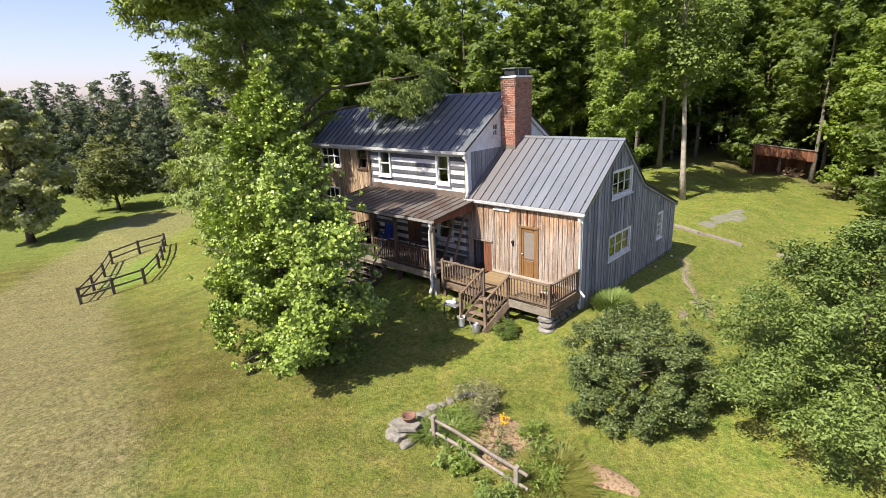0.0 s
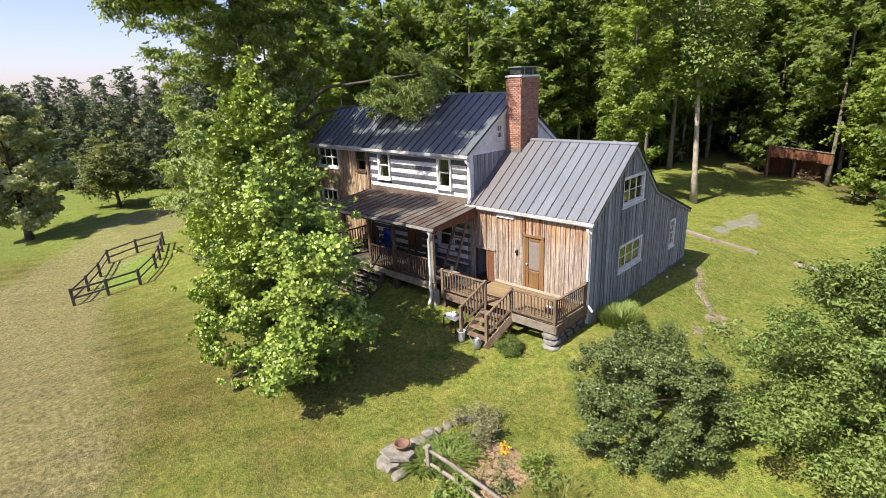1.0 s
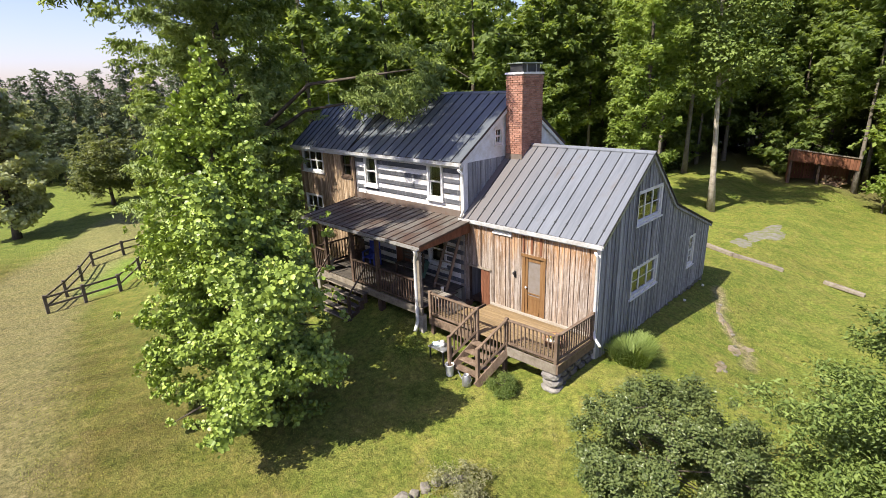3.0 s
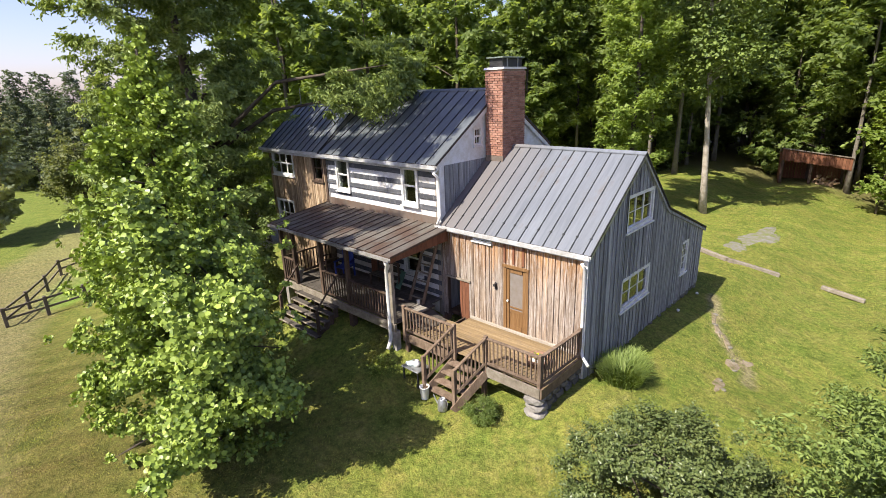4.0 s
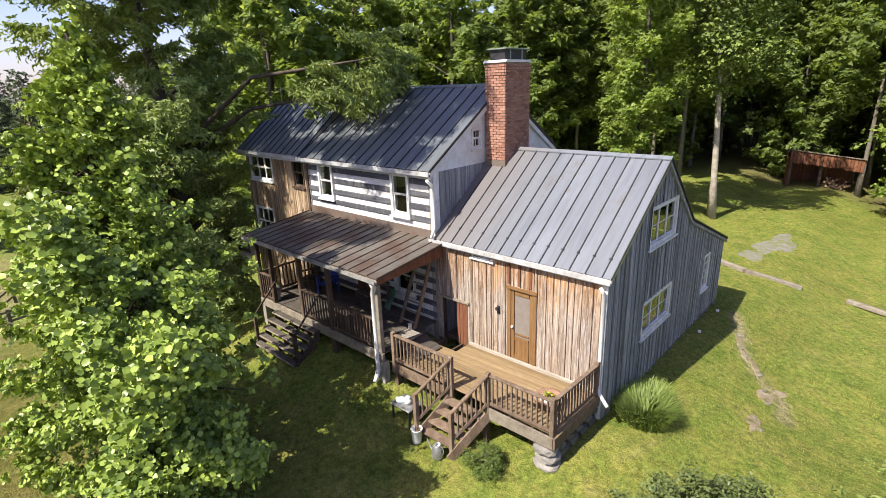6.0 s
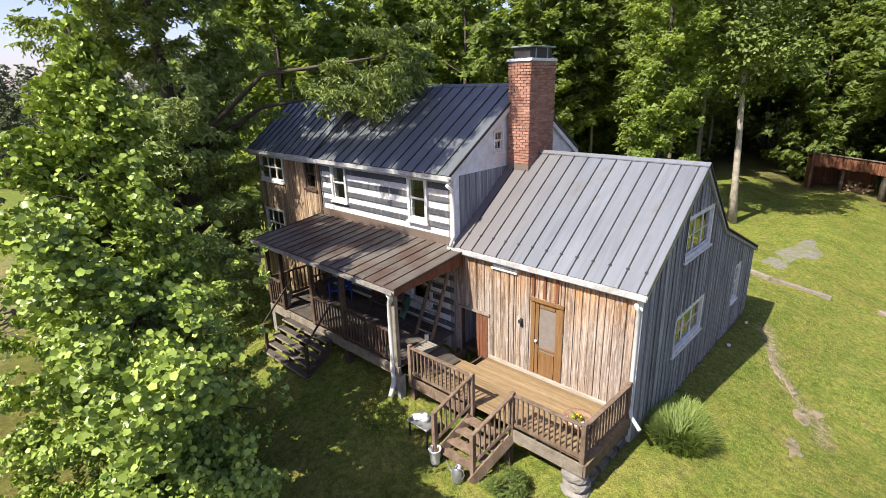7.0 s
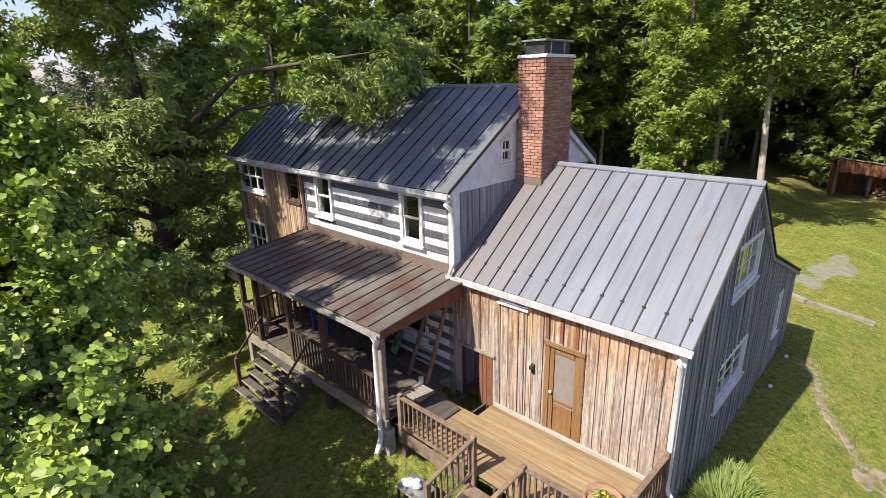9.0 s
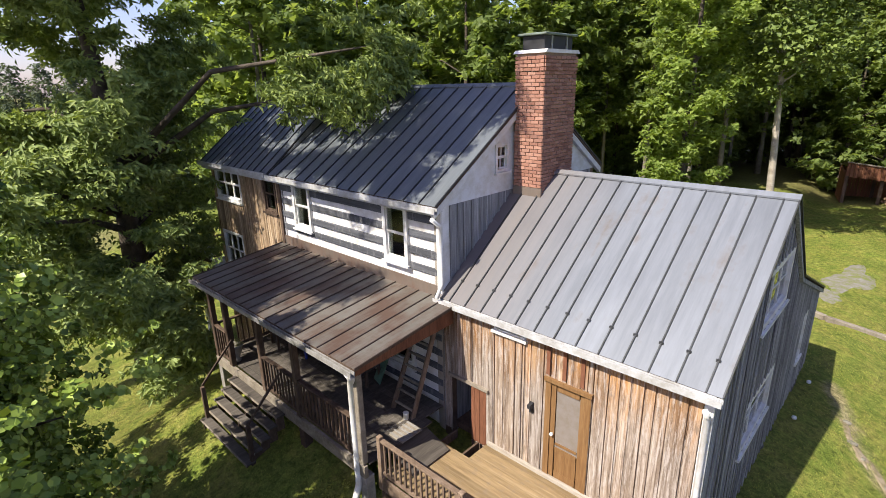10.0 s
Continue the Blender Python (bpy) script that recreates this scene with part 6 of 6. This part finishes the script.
for i in range(110):
    u, v, h = 0.55 + 0.33 * rp.random(), 0.1 + 0.5 * rp.random(), 0.1 + 1.1 * rp.random() * rp.random()
    c = sp(u, v, h)
    a = rp.uniform(-0.5, 0.5)
    d = Vector((math.cos(a + 1.3), math.sin(a + 1.3), rp.uniform(-0.2, 0.2))) * 0.22
    part("log", tube([c - d, c + d], [0.09, 0.085], 6), M_FIREWOOD, stack)

# ---------- garden bed ----------
lawn_patch("garden_bed", 1.0, -7.05, 1.6, 1.05, M_SOIL, "mulched garden bed edged with stones", "garden bed", -0.12, 7, 0.045)
lawn_patch("mulch_strip", 3.85, -6.62, 1.25, 0.34, M_SOIL, "bare mulch strip beside the bed", "garden bed", 0.1, 9, 0.04)


def yard_thing(name, label, category, x, y, lift=0.0, group=""):
    return thing(name, label, category, (x, y, ground_z(x, y) + lift), group)


for i, (x, y, sx, sy, sz) in enumerate(((-0.95, -8.5, 0.34, 0.24, 0.14), (-0.72, -8.15, 0.26, 0.2, 0.14), (-0.86, -7.5, 0.24, 0.17, 0.13), (-0.88, -7.1, 0.2, 0.17, 0.15), (-0.83, -6.8, 0.15, 0.13, 0.11), (-0.76, -6.5, 0.17, 0.13, 0.12), (-0.68, -6.2, 0.14, 0.12, 0.1), (-0.56, -5.95, 0.18, 0.12, 0.09), (-0.32, -5.8, 0.2, 0.1, 0.07), (-0.45, -8.55, 0.25, 0.15, 0.08))):
    st = yard_thing("border_stone", "rough grey field stone edging the garden bed", "stone", x, y, sz * (0.4 if y < -7.0 else -0.1), "stones round the bed")
    part("stone", boulder(i * 2 + 3, sx, sy, sz, (0, 0, 0), 0.5 * i, 0.3, 2), M_FIELDSTONE, st, smooth=False)
slab = yard_thing("stone_slab", "flat pale slab laid across the border stones", "stone", -0.83, -8.22, 0.22)
bm = bmesh.new()
ring = [(-0.42, -0.3), (0.05, -0.36), (0.4, -0.05), (0.36, 0.22), (-0.1, 0.3), (-0.45, 0.02)]
lo, hi = [bm.verts.new((x, y, 0.0)) for x, y in ring], [bm.verts.new((x * 0.97, y * 0.97, 0.07 + 0.02 * math.sin(5 * x))) for x, y in ring]
bm.faces.new(lo[::-1])
bm.faces.new(hi)
for k in range(6):
    bm.faces.new((lo[k], lo[(k + 1) % 6], hi[(k + 1) % 6], hi[k]))
part("stone", bm, M_FIELDSTONE, slab)
pot = yard_thing("terracotta_bowl", "shallow brown terracotta bowl standing on the stone slab", "flower pot", -0.85, -8.1, 0.29)
part("bowl", lathe([(0.1, 0), (0.16, 0.05), (0.19, 0.13), (0.21, 0.14), (0.21, 0.17), (0.175, 0.17), (0.155, 0.09), (0.0, 0.06)], 20), M_TERRA, pot, smooth=True)

fence = thing("split_rail_fence", "pale weathered split-rail fence with two posts", "fence")
fa, fb = (0.09, -8.08), (2.72, -8.14)
za, zb = ground_z(*fa), ground_z(*fb)
for (x, y), z, h in ((fa, za, 0.85), (fb, zb, 0.7)):
    bm = box(x - 0.06, x + 0.06, y - 0.06, y + 0.06, z - 0.3, z + h, 0.012)
    part("post", bm, M_FENCE, fence)
for h, sag in ((0.72, -0.12), (0.34, -0.12)):
    a, b = Vector((fa[0] - 0.15, fa[1], za + h)), Vector((fb[0] + 0.3, fb[1], zb + h + sag))
    bm = bmesh.new()
    add_tube(bm, [a, a.lerp(b, 0.3) + Vector((0, 0.02, 0.02)), a.lerp(b, 0.7), b], [0.038, 0.05, 0.05, 0.042], 6)
    part("rail", bm, M_FENCE, fence)


def plant(name, label, x, y, r, h, mat, seed, leaves=260, leaf=0.09, narrow=0.5, flat=0.9, category="plant", group=""):
    p = yard_thing(name, label, category, x, y, 0.0, group)
    g = np.random.default_rng(seed)
    bm = bmesh.new()
    for i in range(7):
        a = g.uniform(0, math.tau)
        add_tube(bm, [(0.02 * math.cos(a), 0.02 * math.sin(a), -0.03), (r * 0.5 * math.cos(a), r * 0.5 * math.sin(a), h * 0.7)], [0.008, 0.004], 4)
    part("stalk", bm, mat, p)
    v, t = clump_leaves(g, crown_shape(seed, 14, 0.08 * h, h, r, dome, 0.32 * r + 0.05), max(3, leaves // 14), leaf, 0.2, flat, narrow)
    mesh_from("foliage", v, t, mat, p)
    return p


plant("herb_plant", "tall grey-flowered herb with fine leaves", 0.05, -6.2, 0.66, 0.72, M_GREYHERB, 101, 2600, 0.07, 0.4)
plant("herb_plant", "grey-green herb with fine leaves", 0.5, -6.4, 0.45, 0.6, M_GREYHERB, 102, 1300, 0.07, 0.4)
plant("herb_plant", "low bright green herb behind the split-rail fence", 0.3, -7.1, 0.55, 0.42, M_LIME, 112, 900, 0.07, 0.5)
plant("leafy_plant", "lush green leafy plant by the split-rail fence", 0.93, -8.3, 0.45, 0.5, M_LILY, 103, 700, 0.1, 0.6)
plant("leafy_plant", "bright green leafy plant by the split-rail fence", 1.3, -8.2, 0.42, 0.5, M_LIME, 104, 700, 0.1, 0.6)
plant("leafy_plant", "low green plant in the garden bed", 2.0, -6.4, 0.36, 0.45, M_LIME, 105, 420, 0.09, 0.5)
plant("leafy_plant", "low dark green plant in the garden bed", 1.75, -7.45, 0.36, 0.4, M_LILAC, 106, 420, 0.08, 0.5)
plant("leafy_plant", "low green plant in the garden bed", 2.5, -6.75, 0.42, 0.4, M_LILY, 107, 500, 0.09, 0.5)
plant("leafy_plant", "low green plant at the end of the fence", 2.9, -7.6, 0.55, 0.42, M_LIME, 108, 900, 0.09, 0.4)
plant("leafy_plant", "low green plant at the end of the fence", 2.5, -8.5, 0.5, 0.4, M_LILY, 109, 700, 0.1, 0.45)
plant("herb_plant", "dry straw-coloured seedling in the garden bed", 0.95, -7.2, 0.3, 0.22, M_BLADE, 113, 260, 0.07, 0.35)
plant("herb_plant", "dark low plant among the mulch of the bed", 1.35, -6.75, 0.26, 0.24, M_GREYHERB, 114, 260, 0.06, 0.5)
plant("yellow_flowers", "clump of bright yellow flowers in the bed", 1.12, -6.42, 0.15, 0.22, M_YELLOW, 110, 150, 0.055, 0.9, category="flowers")


def blades(name, label, x, y, r, h, n, mat, seed, width=0.018, category="plant", lean=0.5):
    p = yard_thing(name, label, category, x, y)
    g = np.random.default_rng(seed)
    a = g.uniform(0, math.tau, n)
    rr = r * np.sqrt(g.uniform(0, 1, n)) * 0.8
    base = np.stack([rr * np.cos(a), rr * np.sin(a), np.zeros(n)], 1)
    b = a + g.normal(0, 0.5, n)
    hh = h * g.uniform(0.6, 1.15, n)
    out = lean * g.uniform(0.3, 1.2, n) * r
    d = np.stack([np.cos(b), np.sin(b), np.zeros(n)], 1)
    s = np.stack([-np.sin(b), np.cos(b), np.zeros(n)], 1) * width
    up = np.array([[0, 0, 1.0]])
    mid = base + d * out[:, None] * 0.35 + up * hh[:, None] * 0.65
    tip = base + d * out[:, None] + up * hh[:, None] * 0.9
    v = np.stack([base - s, base + s, mid + s, mid - s, tip], 1).reshape(-1, 3)
    k = np.arange(n)[:, None] * 5
    t = np.concatenate([k + [[0, 1, 2]], k + [[0, 2, 3]], k + [[3, 2, 4]]], 1).reshape(-1, 3)
    mesh_from("foliage", v, t, mat, p)
    return p


blades("daylily_clump", "thick clump of long green daylily leaves by the gable", 0.78, 0.85, 0.72, 0.6, 900, M_LILY, 201, 0.014, lean=0.6)
blades("daylily_clump", "thick clump of long green daylily leaves by the gable", 0.62, 1.6, 0.58, 0.5, 600, M_LILY, 202, 0.014, lean=0.6)
blades("daylily_clump", "arching yellow-green daylily leaves behind the fence", 0.1, -7.45, 0.55, 0.36, 420, M_LILY, 203, 0.016, lean=1.1)
blades("daylily_clump", "arching yellow-green daylily leaves behind the fence", -0.25, -8.0, 0.42, 0.3, 280, M_LILY, 204, 0.016, lean=1.1)
blades("grass_tuft", "long green grass growing beside the mulch strip", 3.2, -7.4, 1.0, 0.22, 1800, M_BLADE, 205, 0.008, "grass")
blades("grass_tuft", "long green grass growing beside the mulch strip", 3.0, -6.7, 0.5, 0.25, 600, M_BLADE, 206, 0.01, "grass")

# ---------- loose things by the steps and on the porch ----------
bucket = yard_thing("bucket", "white plastic bucket on the grass", "bucket", -3.25, -2.98)
part("body", lathe([(0.105, 0), (0.11, 0.02), (0.14, 0.36), (0.15, 0.37), (0.15, 0.39), (0.135, 0.39), (0.1, 0.04), (0, 0.04)], 18), M_PLASTIC, bucket, smooth=True)
part("handle", tube([(0.15 * math.cos(a), 0.03, 0.36 - 0.13 * math.sin(a)) for a in np.linspace(0, math.pi, 9)], [0.006] * 9, 5), M_GALV, bucket)
can = yard_thing("watering_can", "dull galvanised watering can beside the steps", "watering can", -2.5, -3.05)
part("body", lathe([(0.13, 0), (0.14, 0.02), (0.13, 0.28), (0.09, 0.33), (0.09, 0.36), (0.075, 0.36), (0.11, 0.27), (0, 0.26)], 16), M_GALV, can, smooth=True)
part("spout", tube([(-0.1, 0, 0.06), (-0.25, 0, 0.22), (-0.33, 0, 0.36)], [0.03, 0.02, 0.016], 8), M_GALV, can)
part("handle", tube([(0.08, 0, 0.34), (0.16, 0, 0.36), (0.2, 0, 0.24), (0.13, 0, 0.1)], [0.012] * 4, 6), M_GALV, can)
table = yard_thing("garden_table", "small grey table with odds and ends under the deck rail", "table", -3.95, -2.62)
part("top", box(-0.34, 0.34, -0.26, 0.26, 0.46, 0.5, 0.01), M_GALV, table)
for x in (-0.29, 0.29):
    for y in (-0.21, 0.21):
        part("leg", box(x - 0.02, x + 0.02, y - 0.02, y + 0.02, -0.05, 0.46), M_DARK, table)
jar = thing("glazed_jar", "small white glazed jar on the garden table", "jar", (-3.9, -2.6, ground_z(-3.95, -2.62) + 0.5))
part("body", lathe([(0.06, 0), (0.1, 0.05), (0.1, 0.12), (0.06, 0.17), (0.07, 0.19), (0, 0.19)], 14), M_PLASTIC, jar, smooth=True)
cloth = thing("folded_cloth", "crumpled pale blue cloth lying on the garden table", "cloth", (-4.08, -2.62, ground_z(-3.95, -2.62) + 0.52))
part("cloth", boulder(5, 0.17, 0.13, 0.05, (0, 0, 0.01), 0.3, 0.5, 3), M_CLOTH, cloth, smooth=True)
tub = thing("planter_basket", "wide round tan basket planted with small flowers on the deck", "planter", (-0.68, -1.2, DZ + 0.004))
part("basket", lathe([(0.24, 0), (0.29, 0.08), (0.32, 0.2), (0.345, 0.21), (0.345, 0.25), (0.3, 0.25), (0.28, 0.17), (0, 0.16)], 24), M_BASKET, tub, smooth=True)
for h in (0.05, 0.12):
    part("hoop", lathe([(0.272 + 0.26 * h, h), (0.28 + 0.26 * h, h), (0.285 + 0.26 * h, h + 0.025), (0.276 + 0.26 * h, h + 0.025)], 24), M_DARKWOOD, tub)
part("soil", lathe([(0.275, 0.172), (0.26, 0.185), (0, 0.19)], 20), M_SOIL, tub)
for k in range(5):
    part("pebble", boulder(k, 0.06, 0.05, 0.035, (0.16 * math.cos(k * 0.5 - 2.2), 0.16 * math.sin(k * 0.5 - 2.2), 0.2), k, 0.2, 1), M_PLASTIC, tub, "white pebble")
g = np.random.default_rng(55)
v, t = clump_leaves(g, crown_shape(55, 8, 0.2, 0.34, 0.15, ball, 0.08), 18, 0.05, 0.1)
mesh_from("foliage", v, t, M_LIME, tub)
v, t = clump_leaves(g, crown_shape(56, 5, 0.28, 0.36, 0.13, ball, 0.06), 3, 0.04, 0.1, narrow=0.9, twig=3)
mesh_from("blossom", v, t, M_YELLOW, tub)
for k, (x, y) in enumerate(((-5.0, -2.95), (-5.55, -2.75), (-4.85, -3.25), (-5.3, -3.1))):
    plant("weed_plant", "small yellow-green weed at the foot of the porch post", x, y, 0.24, 0.3, (M_LIME, M_BLADE)[k % 2], 130 + k, 150, 0.07, 0.5)

ladder = thing("wooden_ladder", "weathered wooden ladder leaning on the porch wall", "ladder")
for i, (xa, xb) in enumerate(((-5.98, -5.86), (-5.36, -5.32))):
    part("side_rail", beam((xa, -0.85, PZ), (xb, -0.1, PZ + 1.95), 0.05, 0.1), M_DECKRAIL, ladder)
for i in range(7):
    u = (i + 0.6) / 7.3
    a = Vector((-5.98, -0.85, PZ)).lerp(Vector((-5.86, -0.1, PZ + 1.95)), u)
    b = Vector((-5.36, -0.85, PZ)).lerp(Vector((-5.32, -0.1, PZ + 1.95)), u)
    part("rung", tube([a, b], [0.03, 0.03], 7), M_FENCE, ladder)
cup = thing("paint_tin", "small white tin on the porch floor", "tin", (-5.45, -0.95, PZ + 0.004))
part("body", lathe([(0.06, 0), (0.06, 0.17), (0.065, 0.18), (0.05, 0.18), (0, 0.16)], 14), M_PLASTIC, cup, smooth=True)
mat = thing("door_mat", "pale square mat lying on the porch floor", "mat", (-5.22, -1.24, PZ + 0.006))
bm = box(-0.28, 0.28, -0.28, 0.28, 0.0, 0.02, 0.006)
part("mat", bm, M_FENCE, mat)
for k in range(5):
    part("rib", box(-0.26, 0.26, -0.25 + k * 0.115, -0.2 + k * 0.115, 0.021, 0.027), M_STONE, mat)
board = thing("green_board", "small green painted board leaning on the porch wall", "board")
part("board", beam((-7.05, -0.42, PZ + 0.01), (-6.98, -0.16, PZ + 0.62), 0.34, 0.025, 0.004), M_GREENPAINT, board)
part("cleat", beam((-7.2, -0.3, PZ + 0.36), (-6.85, -0.3, PZ + 0.36), 0.03, 0.05), M_GREENPAINT, board)
bench = thing("porch_bench", "grey slatted bench standing against the log wall", "bench", (-7.6, -0.55, PZ))
for i in range(4):
    part("seat_slat", box(-0.6, 0.6, -0.22 + i * 0.11, -0.13 + i * 0.11, 0.42, 0.45), M_PORCHFLOOR, bench)
for i in range(3):
    part("back_slat", box(-0.6, 0.6, 0.24, 0.27, 0.55 + i * 0.13, 0.64 + i * 0.13), M_PORCHFLOOR, bench)
for x in (-0.55, 0.55):
    part("leg", box(x - 0.03, x + 0.03, -0.2, -0.14, 0, 0.42), M_DARKWOOD, bench)
    part("leg", box(x - 0.03, x + 0.03, 0.19, 0.238, 0, 0.95), M_DARKWOOD, bench)


def porch_chair(x, y, turn, mat, label, floor=PZ):
    c = thing("porch_chair", label, "chair", group="chairs on the porch")
    for i in range(5):
        part("seat_slat", box(-0.26, 0.26, -0.25 + i * 0.1, -0.165 + i * 0.1, 0.4, 0.425), mat, c)
        part("back_slat", box(-0.26 + i * 0.106, -0.17 + i * 0.106, 0.25, 0.275, 0.43, 1.0), mat, c)
    for sx in (-0.27, 0.27):
        part("arm", box(sx - 0.05, sx + 0.05, -0.26, 0.25, 0.62, 0.645), mat, c)
        part("leg", box(sx - 0.025, sx + 0.025, -0.25, -0.2, 0, 0.62), mat, c)
        part("leg", box(sx - 0.025, sx + 0.025, 0.2, 0.245, 0, 0.62), mat, c)
    c.matrix_basis = pose(x, y, floor + 0.004, 0, 0, turn)


porch_chair(-9.6, -0.8, 15, M_BLUE, "blue slatted chair on the porch")
porch_chair(-10.5, -0.9, -10, M_DARKWOOD, "dark wooden slatted chair on the porch")
porch_chair(-18.6, 0.5, 100, M_PLASTIC, "white slatted chair standing on the balcony", 1.5)
urn = thing("planter_pot", "pale stone planter pot beside the porch steps", "flower pot", (-10.6, -2.2, PZ + 0.004))
part("pot", lathe([(0.11, 0), (0.12, 0.03), (0.08, 0.08), (0.15, 0.24), (0.19, 0.4), (0.21, 0.42), (0.21, 0.46), (0.17, 0.46), (0.15, 0.36), (0, 0.36)], 18), M_STONE, urn, smooth=True)
gu = np.random.default_rng(77)
v, t = clump_leaves(gu, crown_shape(77, 6, 0.42, 0.6, 0.14, ball, 0.08), 22, 0.06, 0.3)
mesh_from("foliage", v, t, M_GREYHERB, urn)


# ---------- grass ----------
def grass():
    g = np.random.default_rng(9)
    n = 170000
    x = g.uniform(-17, 9, n)
    y = g.uniform(-13, 22, n)
    keep = ~((x > -16.1) & (x < 0.15) & (y > -2.3) & (y < 9.7))
    keep &= ~((x > -1.0) & (x < 3.4) & (y > -7.9) & (y < -5.7))
    keep &= ~((x > -1.5) & (x < 0.4) & (y > 18) & (y < 23.4))
    keep &= g.uniform(0, 1, n) < np.clip(1.3 - 0.03 * np.hypot(x - 4, y + 9), 0.25, 1)
    x, y = x[keep], y[keep]
    n = len(x)
    z = np.array([ground_z(a, b) for a, b in zip(x, y)])
    a = g.uniform(0, math.tau, n)
    h = g.uniform(0.02, 0.055, n)
    w = g.uniform(0.006, 0.014, n)
    base = np.stack([x, y, z - 0.01], 1)
    s = np.stack([np.cos(a) * w, np.sin(a) * w, np.zeros(n)], 1)
    tip = base + np.stack([np.sin(a) * h * 0.6, -np.cos(a) * h * 0.6, h], 1)
    v = np.stack([base - s, base + s, tip], 1).reshape(-1, 3)
    t = np.arange(3 * n).reshape(-1, 3)
    tagged(mesh_from("grass", v, t, M_BLADE), "short mown grass blades of the lawn", "grass", kind="stuff")


grass()
